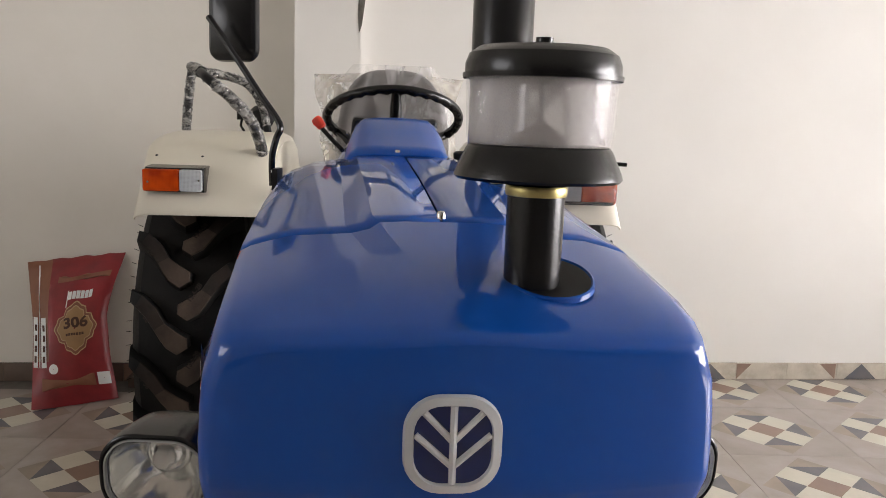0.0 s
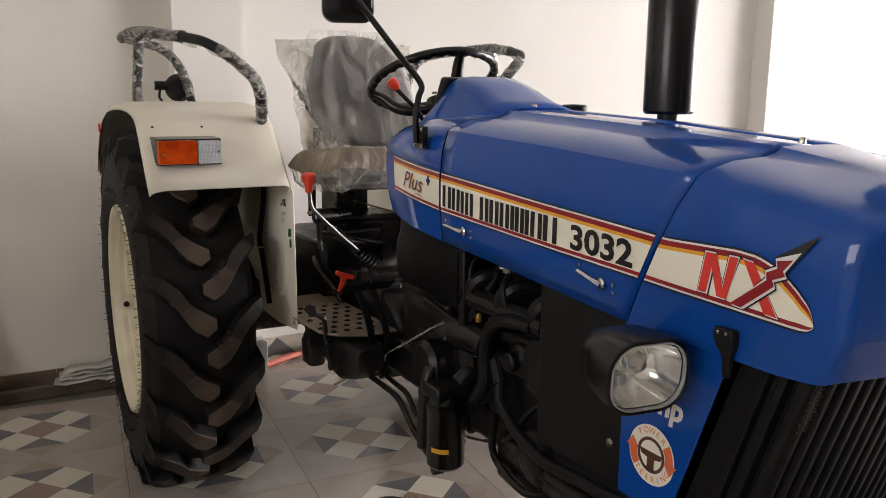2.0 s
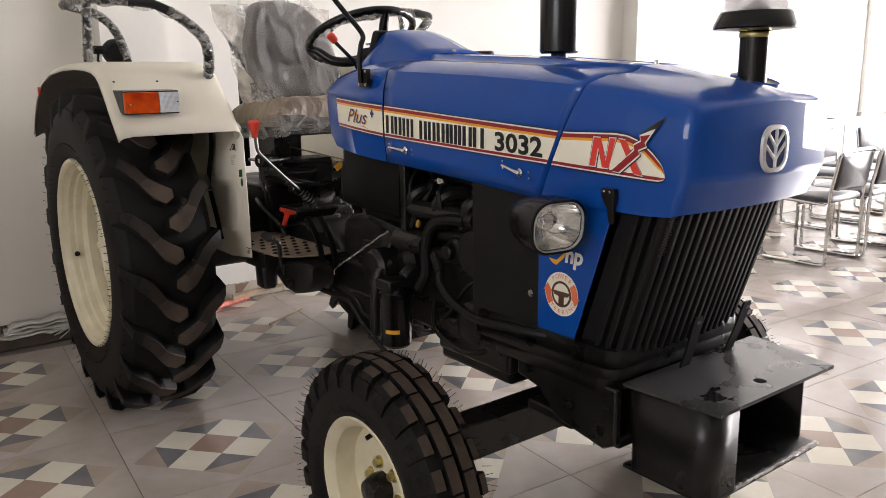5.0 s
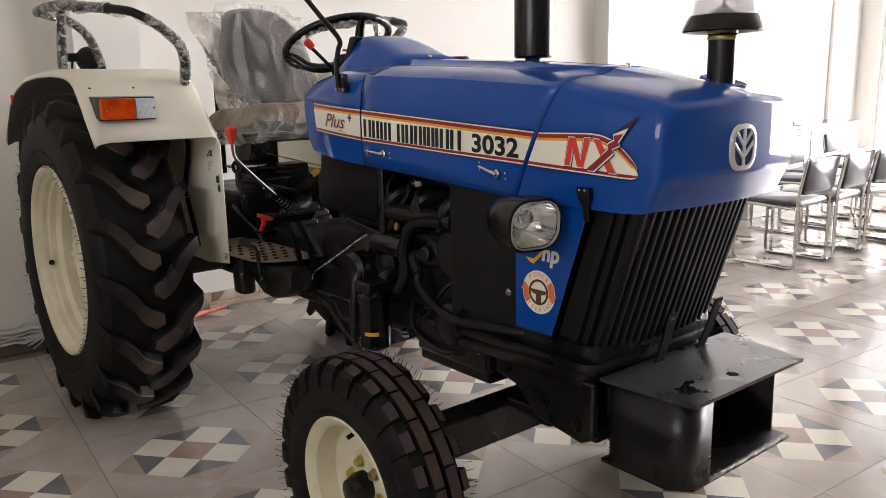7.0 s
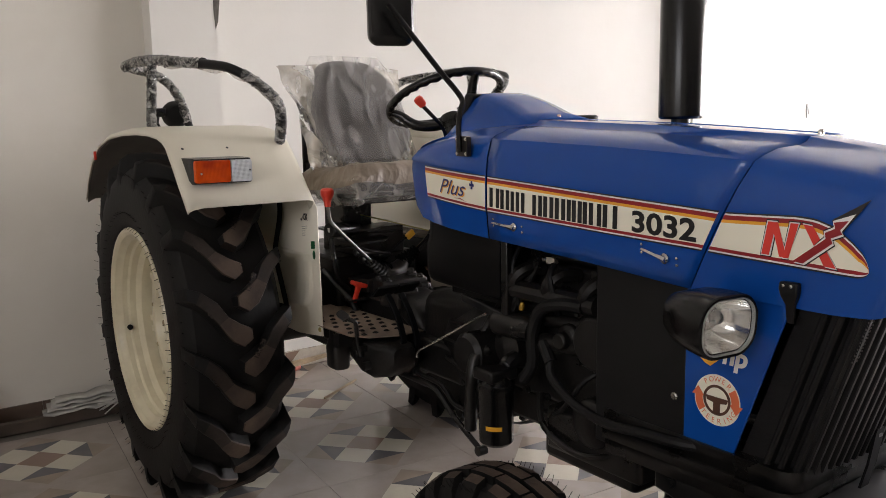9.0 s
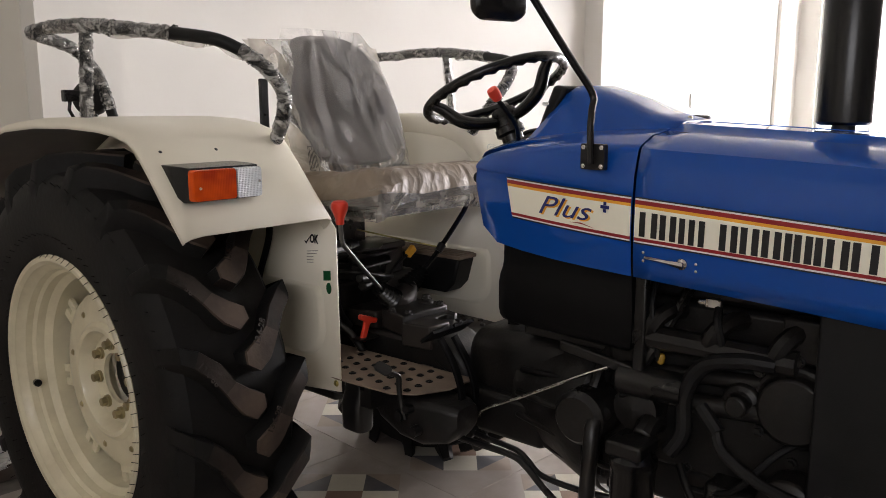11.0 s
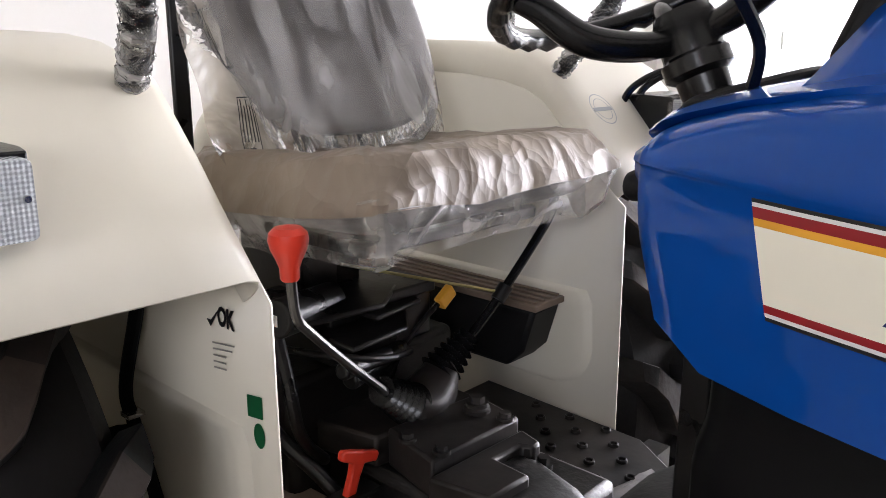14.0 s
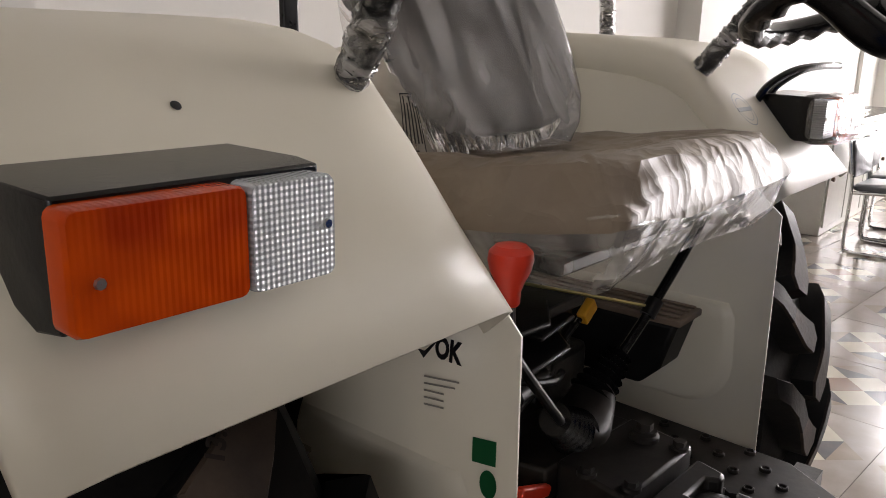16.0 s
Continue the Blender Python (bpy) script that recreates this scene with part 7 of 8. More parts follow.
NS = [[(0.000, 0), (0.017, 0), (0.030, 0.071), (0.012, 0.071)], [(0.019, 0.071), (0.034, 0.071), (0.056, -0.002), (0.040, -0.001)], [(0.048, -0.002), (0.060, -0.002), (0.078, 0.072), (0.061, 0.072)]]
XS = [[(0.088, 0.072), (0.108, 0.070), (0.158, -0.010), (0.134, -0.008)]]
for p in NS + XS:
    stroke(p, DECAL_BLACK, 0.0045, 0.0018)
for p in NS + XS:
    stroke(p, DECAL_WHITE, 0.0025, 0.0026)
for p in NS + XS:
    stroke(p, DECAL_BRIGHT, 0, 0.0034)
BOLT = [(0.070, -0.006), (0.092, -0.008), (0.150, 0.040), (0.146, 0.050), (0.168, 0.060), (0.163, 0.068), (0.212, 0.128), (0.150, 0.082), (0.153, 0.070), (0.134, 0.060), (0.136, 0.048)]
for grow, ink, lift in ((0.0068, DECAL_BLACK, 0.0040), (0.0042, DECAL_WHITE, 0.0046)):
    bm = B()
    out = []
    for i, (u, v) in enumerate(BOLT):
        side = 1 if i < 6 else -1
        out.append((u + grow * 0.7 * side, v - grow * 0.7 * side))
    out[6] = (BOLT[6][0] + (0.003 if grow > 0.005 else -0.022), BOLT[6][1] + (0.004 if grow > 0.005 else -0.026))
    prism(bm, out, NXF(lift), 0.0004)
    part("lightning_edge", bm, ink, front_cowl)
bm = B()
prism(bm, [(u + (0.0 if i != 6 else -0.034), v - (0 if i != 6 else 0.040)) for i, (u, v) in enumerate(BOLT)], NXF(0.0052), 0.0004)
part("lightning_stroke", bm, DECAL_RED, front_cowl, "dark red lightning stroke")

# maker's badge on the front: silver rounded ring with leaf veins
badge = node("front_badge", (0.008, 1.965, 1.123), tractor, "silver and navy rounded badge")
BF = lambda u, v, d: Vector((0.003 + u, 1.9705 + 0.026 * ((u - 0.017) / 0.24) ** 2 - d, 1.126 + v))
out, inn = rrect(0.095, 0.098, 0.036, 7), rrect(0.074, 0.077, 0.027, 7)
bm = B()
prism(bm, inn, BF, 0.003)
part("badge_field", bm, NAVY, badge, "navy badge field")
bm = B()
rings = [[BF(u, v, d) for u, v in o] for o, d in ((out, 0.0), ([(a * 0.97, b * 0.97) for a, b in out], 0.006), ([(a * 1.03, b * 1.03) for a, b in inn], 0.0075), (inn, 0.003))]
loft(bm, rings, caps=False)
part("badge_ring", bm, SILVER, badge, "silver ring")
bm = B()
cyl(bm, BF(0, -0.038, 0.004), BF(0, 0.039, 0.004), 0.0036, 8)
for s in (-1, 1):
    for z0, x1, z1 in ((-0.022, 0.036, 0.010), (0.003, 0.028, 0.032)):
        cyl(bm, BF(0, z0, 0.0035), BF(s * x1, z1, 0.0035), 0.0034, 8)
pieces("badge_vein", bm, SILVER, badge)

# latches, screws, hook
for y0, y1, z0, z1 in ((2.972, 2.892, 1.087, 1.080), (2.495, 2.437, 1.073, 1.056)):
    lt = node("latch", (-0.27, (y0 + y1) / 2, z1), tractor, "chromed bonnet latch")
    bm = B()
    a, b = flank(y0, z0, 0.004), flank(y1, z1, 0.004)
    loft(bm, [[c + Vector((dx, 0, dz)) for dx, dz in ((-0.006, -r), (-0.012, 0), (-0.006, r), (0.004, 0))] for c, r in ((a, 0.003), (a.lerp(b, 0.2), 0.0042), (a.lerp(b, 0.6), 0.0045), (a.lerp(b, 0.85), 0.0065), (b, 0.006))])
    part("latch_lever", bm, CHROME, lt, "chrome lever", bevel=0.001)
    bm = B()
    lathe(bm, [(0.011, 0.0), (0.011, 0.004), (0.008, 0.007), (0, 0.008)], flank(y1 + 0.006, z1 + 0.002, 0.001), (-1, 0, 0), 14)
    part("latch_boss", bm, CHROME, lt)
    bm = B()
    for dz in (0.007, -0.007):
        lathe(bm, [(0.0035, 0), (0.003, 0.002), (0, 0.0025)], flank(y1 - 0.022, z1 + dz - 0.002, 0.0005), (-1, 0, 0), 10)
        lathe(bm, [(0.003, 0), (0.003, 0.002), (0, 0.0025)], flank(y0 + 0.006, z0 + dz * 1.2, 0.0005), (-1, 0, 0), 10)
    pieces("latch_screw", bm, STEEL, lt)
hk = node("hook", (-0.25, 2.176, 1.02), tractor, "black rubber bonnet hook")
bm = B()
loft(bm, [[flank(2.176 + u, z, d) for u, d in ((-w, 0.0), (-w, t), (w, t), (w, 0.0))] for z, w, t in ((1.048, 0.016, 0.014), (1.036, 0.017, 0.016), (1.022, 0.015, 0.014), (1.006, 0.008, 0.010), (0.985, 0.007, 0.009), (0.972, 0.006, 0.007))])
part("hook_strap", bm, MATTE, hk, bevel=0.002)
bm = B()
for u in (-0.007, 0.007):
    lathe(bm, [(0.003, 0), (0.003, 0.002), (0, 0.0025)], flank(2.176 + u, 1.042, 0.015), (-1, 0, 0), 10)
pieces("hook_rivet", bm, STEEL, hk)
for p in ((0.018, 2.284, 1.304), (-0.005, 3.01, 1.352)):
    bm = B()
    lathe(bm, [(0.006, -0.006), (0.006, 0.003), (0.004, 0.006), (0, 0.0065)], p, (0, 0, 1), 10)
    part("bonnet_screw", bm, STEEL, tractor)
# black disc for the dark of the bonnet's oval intake opening, with a turned edge
OPEN = (0.117, 2.092, 1.2625)
tilt = Vector((0.0, -0.25, 0.97)).normalized()
oval = lambda k, d: [Vector(OPEN) + Vector((0.047 * k * math.cos(q), 0, 0)) + Vector((0, 0.97, 0.25)) * (0.052 * k * math.sin(q)) + tilt * d for q in (2 * math.pi * i / 36 for i in range(36))]
bm = B()
loft(bm, [oval(1.0, 0.0), oval(0.97, 0.0015), oval(0.02, 0.0012)], caps=False)
part("pipe_opening", bm, BOX_BLACK, ac, "black disc for the dark of the bonnet opening")
bm = B()
loft(bm, [oval(1.07, -0.003), oval(1.05, 0.0022), oval(1.0, 0.0034), oval(0.96, 0.0014)], caps=False)
part("opening_edge", bm, BLUE, ac, "turned blue edge of the opening")

# round sticker with words, horsepower letters on the side panel
PX = 0.2325
PF = lambda y0, z0, l=0.0: (lambda u, v, d: Vector((-PX - l - d, y0 - u, z0 + v)))
st = node("round_sticker", (-PX, 2.33, 0.785), tractor, "round cream sticker with a steering wheel and arrows")
bm = B()
prism(bm, [(0.052 * math.cos(a), 0.052 * math.sin(a)) for a in (2 * math.pi * i / 40 for i in range(40))], PF(2.330, 0.785), 0.0006)
part("sticker_disc", bm, DECAL, st)
ORANGE = mat("orange_ink", (0.75, 0.17, 0.07), 0.4, var=0.05)
BROWN = mat("brown_ink", (0.10, 0.045, 0.03), 0.4, var=0.05)
for s in (-1, 1):
    bm = B()
    arc = [(s * 0.050 * math.cos(a), s * 0.050 * math.sin(a)) for a in (radians(-2 + 10 * i) for i in range(5))] + [(s * 0.033 * math.cos(a), s * 0.033 * math.sin(a)) for a in (radians(38 - 10 * i) for i in range(5))]
    prism(bm, arc, PF(2.330, 0.785, 0.0007), 0.0004)
    prism(bm, [(s * 0.028, s * -0.001), (s * 0.058, s * -0.001), (s * 0.044, s * -0.020)], PF(2.330, 0.785, 0.0008), 0.0004)
    part("arrow", bm, ORANGE, st, "orange arrow")
bm = B()
rings = [[PF(2.330, 0.785, d)(r * math.cos(a), r * math.sin(a), 0) for a in (2 * math.pi * i / 32 for i in range(32))] for r, d in ((0.031, 0.0008), (0.031, 0.0016), (0.0255, 0.0016), (0.0255, 0.0008))]
loft(bm, rings, caps=False)
prism(bm, [(-0.026, 0.006), (0.026, 0.006), (0.022, -0.003), (0.008, -0.006), (0.008, -0.026), (-0.008, -0.026), (-0.008, -0.006), (-0.022, -0.003)], PF(2.330, 0.785, 0.0008), 0.0008)
part("wheel_mark", bm, BROWN, st, "brown steering wheel mark")
for word, r, a0, da, flip in (("POWER", 0.0375, 128, -19, 1), ("STEERING", 0.0475, 207, 18.0, -1)):
    for i, ch in enumerate(word):
        a = radians(a0 + da * i)
        rot = a - math.pi / 2 if flip > 0 else a + math.pi / 2
        base = PF(2.330, 0.785, 0.0012)
        letters(ch, 0.0155, lambda u, v, d, a=a, rot=rot: base(r * math.cos(a) + u * math.cos(rot) - v * math.sin(rot), r * math.sin(a) + u * math.sin(rot) + v * math.cos(rot), 0), ORANGE, st, "lettering", align="CENTER", depth=0)
letters("hp", 0.054, PF(2.322, 0.864, 0.0006), DECAL_WHITE, tractor, "lettering", "white letters on the side panel", shear=0.15, sx=1.0, depth=0, bold=0.002)
bm = B()
prism(bm, [(0, 0.014), (0.012, 0.004), (0.025, 0.0), (0.046, 0.018), (0.060, 0.038), (0.046, 0.030), (0.026, 0.012)], PF(2.373, 0.851, 0.0001), 0.0004)
part("swoosh_mark", bm, DECAL_YELLOW, tractor)
bm = B()
bolt(bm, (-0.232, 2.432, 0.766), (-1, 0, 0), 0.006, 0.005)
part("panel_bolt", bm, STEEL, tractor)


# ---- lamps on the mudguards
def side_lamp(side):
    ln = node("side_lamp", (side * 0.66, 3.79, 1.21), guards[side], "orange and clear direction lamp in a black housing")
    X = lambda a: side * a
    xo, xi, zt, zb, yf = 0.747, 0.569, 1.248, 1.173, 3.807
    bm = B()
    front_r = [(xo, zb), (xo, zt), (xi, zt), (xi, zb)]
    loft(bm, [[Vector((X(x), yf, z)) for x, z in front_r], [Vector((X(xo + 0.004), 3.830, zb - 0.002)), Vector((X(xo + 0.004), 3.830, zt + 0.002)), Vector((X(xi - 0.003), 3.830, zt + 0.002)), Vector((X(xi - 0.003), 3.830, zb - 0.002))],
              [Vector((X(xo + 0.006), 3.855, zb + 0.01)), Vector((X(xo + 0.006), 3.915, zt + 0.004)), Vector((X(xi), 3.915, zt + 0.004)), Vector((X(xi), 3.855, zb + 0.01))]])
    part("lamp_housing", bm, PLASTIC, ln, "black lamp housing", bevel=0.002)
    xm = 0.641
    for nm, a, b, m in (("orange_lens", xo + 0.004, xm + 0.0006, ORANGE_LENS), ("clear_lens", xm - 0.0006, xi + 0.0045, CLEAR_LENS)):
        bm = B()
        cx_, w, h = (a + b) / 2, abs(a - b), zt - zb - 0.007
        loft(bm, [[Vector((X(cx_ + u * k), yf - d, (zt + zb) / 2 + v * k)) for u, v in rrect(w, h, 0.006, 3)] for k, d in ((1.0, 0.0), (1.0, 0.018), (0.97, 0.0215))])
        part(nm, bm, m, ln, nm.replace("_", " ") + " with fine ribs", sharp=40)
    bm = B()
    for x, z in ((xo - 0.012, 1.205), (xi + 0.012, 1.212)):
        lathe(bm, [(0.0035, 0), (0.003, 0.002), (0, 0.002)], (X(x), yf - 0.0215, z), (0, -1, 0), 8)
    pieces("lens_screw", bm, STEEL, ln)


for s in (-1, 1):
    side_lamp(s)
# film bag round the right lamp
bm = pad(0.66, [(0.10, 0.04, 0.02, 0.0), (0.185, 0.085, 0.02, 0.012), (0.19, 0.09, 0.02, 0.05), (0.175, 0.08, 0.02, 0.075)], lambda u, v, d: Vector((u, 3.755 + d, 1.21 + v)))
part("lamp_film", bm, film("thin_lamp_film", (0.85, 0.82, 0.76), 0.14, 0.1, 0.6, 14), guards[1], "clear film round the lamp")
# black discs for the dark of two small holes; the sheet is uncut
for x, y, z in ((-0.741, 3.931, 1.279), (-0.596, 3.931, 1.279)):
    bm = B()
    lathe(bm, [(0.0045, 0.0005), (0, 0.001)], (x, y, z), (0, -0.72, 0.69), 10)
    part("drilled_hole", bm, DECAL_BLACK, guards[-1])
bm = B()
prism(bm, rrect(0.014, 0.035, 0.004, 2), lambda u, v, d: Vector((-0.785 - d, 4.905 + u, 1.245 + v)), 0.008)
part("rear_reflector", bm, RED, guards[-1], "small red reflector")

# ---- grab rails wrapped in film
r5 = random.Random(21)


def wrap(path, r, parent, a, b):
    """Creased film wound round part of a rail, from fraction a to b of its length."""
    n = len(path)
    seg = path[int(a * (n - 1)):int(b * (n - 1)) + 1]
    fine = curve(seg, 5)
    bm = B()
    tube(bm, fine, [r + 0.0015 + 0.003 * abs(math.sin(i * 1.7)) * r5.uniform(0.3, 1.0) for i in range(len(fine))], 9, caps=False)
    for v in bm.verts:
        v.co += Vector((r5.uniform(-1, 1), r5.uniform(-1, 1), r5.uniform(-1, 1))) * 0.0022
    part("film_wrap", bm, FILM, parent, "creased clear film wound round the rail", sharp=20)


def rails(side):
    m = lambda p: Vector((side * -p[0], p[1], p[2]))
    rl = node("grab_rail", m((-0.6, 4.2, 1.35)), guards[side], "black tubular grab rail wrapped in film")
    main_ = curve([m(p) for p in ((-0.722, 4.60, 1.580), (-0.715, 4.50, 1.588), (-0.703, 4.318, 1.583), (-0.66, 4.19, 1.570), (-0.600, 3.985, 1.545), (-0.567, 3.905, 1.525), (-0.505, 3.865, 1.480), (-0.447, 3.862, 1.425), (-0.418, 3.895, 1.365), (-0.404, 3.950, 1.292))], 6)
    bm = B()
    tube(bm, main_, 0.0155, 12)
    part("rail_tube", bm, MATTE, rl)
    post = [m((-0.725, 4.304, 1.345)), m((-0.716, 4.309, 1.46)), m((-0.703, 4.318, 1.580))]
    bm = B()
    tube(bm, curve(post, 4), 0.0145, 12)
    part("rail_post", bm, MATTE, rl)
    back = curve([m(p) for p in ((-0.722, 4.58, 1.582), (-0.66, 4.66, 1.575), (-0.56, 4.69, 1.545), (-0.50, 4.685, 1.47), (-0.465, 4.672, 1.335))], 6)
    bm = B()
    tube(bm, back, 0.0155, 12)
    part("rail_tube", bm, MATTE, rl)
    wrap(main_, 0.0155, rl, 0.0, 0.42)
    wrap(main_, 0.0155, rl, 0.60, 1.0)
    wrap(curve(post, 8), 0.0145, rl, 0.02, 1.0)
    wrap(back, 0.0155, rl, 0.0, 0.95)
    bm = B()
    for k in range(len(main_) - 12):
        if 14 < k < 44:
            p, q = main_[k], main_[k + 1]
            bm.faces.new([bm.verts.new(v) for v in (p, q, q + Vector((0, 0, -0.022 - 0.006 * math.sin(k * 0.9))), p + Vector((0, 0, -0.022 - 0.006 * math.sin((k - 1) * 0.9))))])
    part("hanging_film", bm, FILM_THIN, rl, "film hanging from the rail")


for s in (-1, 1):
    rails(s)
# work lamp behind the left rail
wl = node("work_lamp", (-0.50, 4.70, 1.34), guards[-1], "round black work lamp on a bracket")
bm = B()
lathe(bm, [(0.0, -0.03), (0.035, -0.026), (0.052, -0.005), (0.055, 0.02), (0.05, 0.026), (0.0, 0.028)], (-0.505, 4.72, 1.405), (0.1, 1, 0.05), 24)
part("lamp_body", bm, MATTE, wl)
bm = B()
tube(bm, [(-0.57, 4.715, 1.345), (-0.585, 4.71, 1.37), (-0.575, 4.71, 1.43)], 0.006, 6)
tube(bm, [(-0.505, 4.72, 1.345), (-0.505, 4.72, 1.37)], 0.012, 8)
box(bm, -0.60, -0.55, 4.70, 4.725, 1.395, 1.43)
pieces("lamp_bracket", bm, IRON, wl, bevel=0.003)

# stickers on the mudguards
MF = lambda y0, z0, l=0.0: (lambda u, v, d: Vector((-0.3655 - l - d, y0 - u, z0 + v)))
ls = node("inspection_label", (-0.366, 3.86, 0.99), guards[-1], "clear inspection label with a tick")
letters("OK", 0.031, MF(3.873, 1.030, 0.0008), DECAL_BLACK, ls, "lettering", "black letters", shear=0.1, sx=0.7, depth=0, bold=0.0014)
bm = B()
prism(bm, [(0, 0.006), (0.008, -0.002), (0.030, 0.026), (0.009, 0.006)], MF(3.895, 1.026, 0.0008), 0.0003)
part("tick_mark", bm, DECAL_BLACK, ls)
for i, (w, k) in enumerate(((0.045, 0), (0.040, 0), (0.026, 0), (0.026, 0), (0.026, 0))):
    bm = B()
    prism(bm, [(0, 0), (w, 0.006 if w > 0.03 else 0.003), (w, 0.0078 if w > 0.03 else 0.0048), (0, 0.0018)], MF(3.886, 1.004 - i * 0.0075, 0.0008), 0.0003)
    part("text_bar", bm, mat("grey_ink", (0.30, 0.28, 0.25), 0.5) if i == 0 else bpy.data.materials["grey_ink"], ls)
bm = B()
prism(bm, [(0, 0), (0.028, 0.004), (0.028, 0.030), (0, 0.026)], MF(3.823, 0.934), 0.0006)
part("green_label", bm, GREEN, guards[-1], "dark green square sticker")
bm = B()
prism(bm, [(0.010 * math.cos(a), 0.015 * math.sin(a)) for a in (2 * math.pi * i / 24 for i in range(24))], MF(3.803, 0.916), 0.0006)
part("green_sticker", bm, GREEN, guards[-1], "oval green tick sticker")
bm = B()
tube(bm, curve([(-0.384, 4.02, 1.09), (-0.385, 4.022, 1.028), (-0.386, 4.075, 0.90), (-0.386, 4.06, 0.85), (-0.385, 4.02, 0.76), (-0.384, 3.99, 0.68)], 6), 0.009, 10)
part("wiring_hose", bm, STRAP, guards[-1], "black corrugated wiring hose behind the sheet")
bm = B()
box(bm, -0.397, -0.364, 4.052, 4.074, 0.862, 0.868)
part("hose_clip", bm, STEEL, guards[-1], "small steel hose clip")
bm = B()
bolt(bm, (-0.364, 3.785, 0.662), (-1, 0, 0), 0.006, 0.005)
part("sheet_bolt", bm, BRASS, guards[-1])
# printed ring on the right mudguard
RF = lambda u, v, d: Vector((0.455 + u, 3.886 + v * 0.66 - d * 0.72, 1.228 + v * 0.75 + d * 0.69))
bm = B()
for r0, r1 in ((0.034, 0.032), (0.024, 0.0225)):
    rings = [[RF(r * math.cos(a), r * math.sin(a), 0.0015) for a in (2 * math.pi * i / 30 for i in range(30))] for r in (r0, r1)]
    loft(bm, rings, caps=False)
prism(bm, [(-0.030, -0.004), (0.030, -0.004), (0.030, 0.004), (-0.030, 0.004)], lambda u, v, d: RF(u, v, 0.001 + d), 0.0008)
part("ring_print", bm, mat("faint_grey_ink", (0.36, 0.38, 0.38), 0.4), guards[1], "faint grey printed ring")
# two cranked levers by the right lamp
for dx in (0.0, -0.05):
    bm = B()
    tube(bm, curve([(0.60 + dx, 3.90, 1.235), (0.61 + dx, 3.885, 1.265), (0.66 + dx, 3.86, 1.292), (0.74 + dx, 3.84, 1.300), (0.80 + dx * 0.5, 3.83, 1.300)], 5), 0.007, 8)
    part("side_lever", bm, PLASTIC, guards[1], "cranked black lever with a film-wrapped foot")
bm = B()
cyl(bm, (0.27, 3.30, 0.80), (0.27, 3.36, 0.80), 0.012, 10)
part("side_grip", bm, RED, tractor, "red grip behind the cowl")


# ---------------------------------------------------------------- the rest of the showroom
# woven sack leaning on the wall
SACK = mat("red_woven_sack", (0.26, 0.018, 0.022), 0.4, var=0.2, scale=8, dirt=(0.12, 0.012, 0.014), dirt_amount=0.6, dirt_scale=6, bump=0.35, bump_scale=26)
SACK_TAN = mat("tan_sack_print", (0.24, 0.095, 0.05), 0.45, var=0.12, scale=8, bump=0.3, bump_scale=24)
SACK_GOLD = mat("gold_sack_print", (0.36, 0.21, 0.095), 0.45, var=0.12, scale=10, bump=0.3, bump_scale=24)
sack = thing("seed_sack", (-1.44, 5.16, 0), "red woven seed sack leaning against the wall", "sack")


def sack_pt(u, v, d):
    """u across, v up the sack's front; d out of it."""
    s, a = v / 0.72, (u + 0.2) / 0.4
    xl, xr = lerp(s, [0, 0.5, 1], [-1.600, -1.655, -1.735]), lerp(s, [0, 0.3, 0.58, 0.8, 1], [-1.25, -1.305, -1.335, -1.305, -1.262])
    yl, yr = lerp(s, [0, 1], [4.995, 5.385]), lerp(s, [0, 1], [5.16, 5.385])
    bulge = 0.06 * math.sin(math.pi * min(1, s * 0.9 + 0.08)) * math.sin(math.pi * min(max(a, 0), 1)) ** 0.7
    fold = 0.012 * noise.noise(Vector((u * 9, v * 5, 1.5))) + 0.006 * math.sin(u * 45 + v * 9) * s ** 2
    return Vector((xl + (xr - xl) * a, yl + (yr - yl) * a - bulge - d + fold, s * (0.64 + 0.06 * a) + 0.004 * math.sin(u * 60) * s))


bm = B()
N, M = 13, 17
fr = [[bm.verts.new(sack_pt(-0.20 + 0.40 * i / (N - 1), 0.004 + 0.715 * j / (M - 1), 0)) for j in range(M)] for i in range(N)]
bk_ = [[bm.verts.new(sack_pt(-0.20 + 0.40 * i / (N - 1), 0.004 + 0.715 * j / (M - 1), -0.004 - 0.14 * math.sin(math.pi * i / (N - 1)) * (1 - 0.86 * j / (M - 1)))) for j in range(M)] for i in range(N)]
for g_, flip in ((fr, 0), (bk_, 1)):
    for i in range(N - 1):
        for j in range(M - 1):
            q = (g_[i][j], g_[i + 1][j], g_[i + 1][j + 1], g_[i][j + 1])
            f = bm.faces.new(q[::-1] if flip else q)
            f.material_index = 1 if i < 3 and j > 4 else 0
for i in range(N - 1):
    bm.faces.new((fr[i][0], bk_[i][0], bk_[i + 1][0], fr[i + 1][0]))
    bm.faces.new((fr[i][-1], fr[i + 1][-1], bk_[i + 1][-1], bk_[i][-1]))
for j in range(M - 1):
    bm.faces.new((fr[0][j], fr[0][j + 1], bk_[0][j + 1], bk_[0][j]))
    bm.faces.new((fr[-1][j], bk_[-1][j], bk_[-1][j + 1], fr[-1][j + 1]))
part("sack_body", bm, [SACK, SACK_TAN], sack, sharp=60)


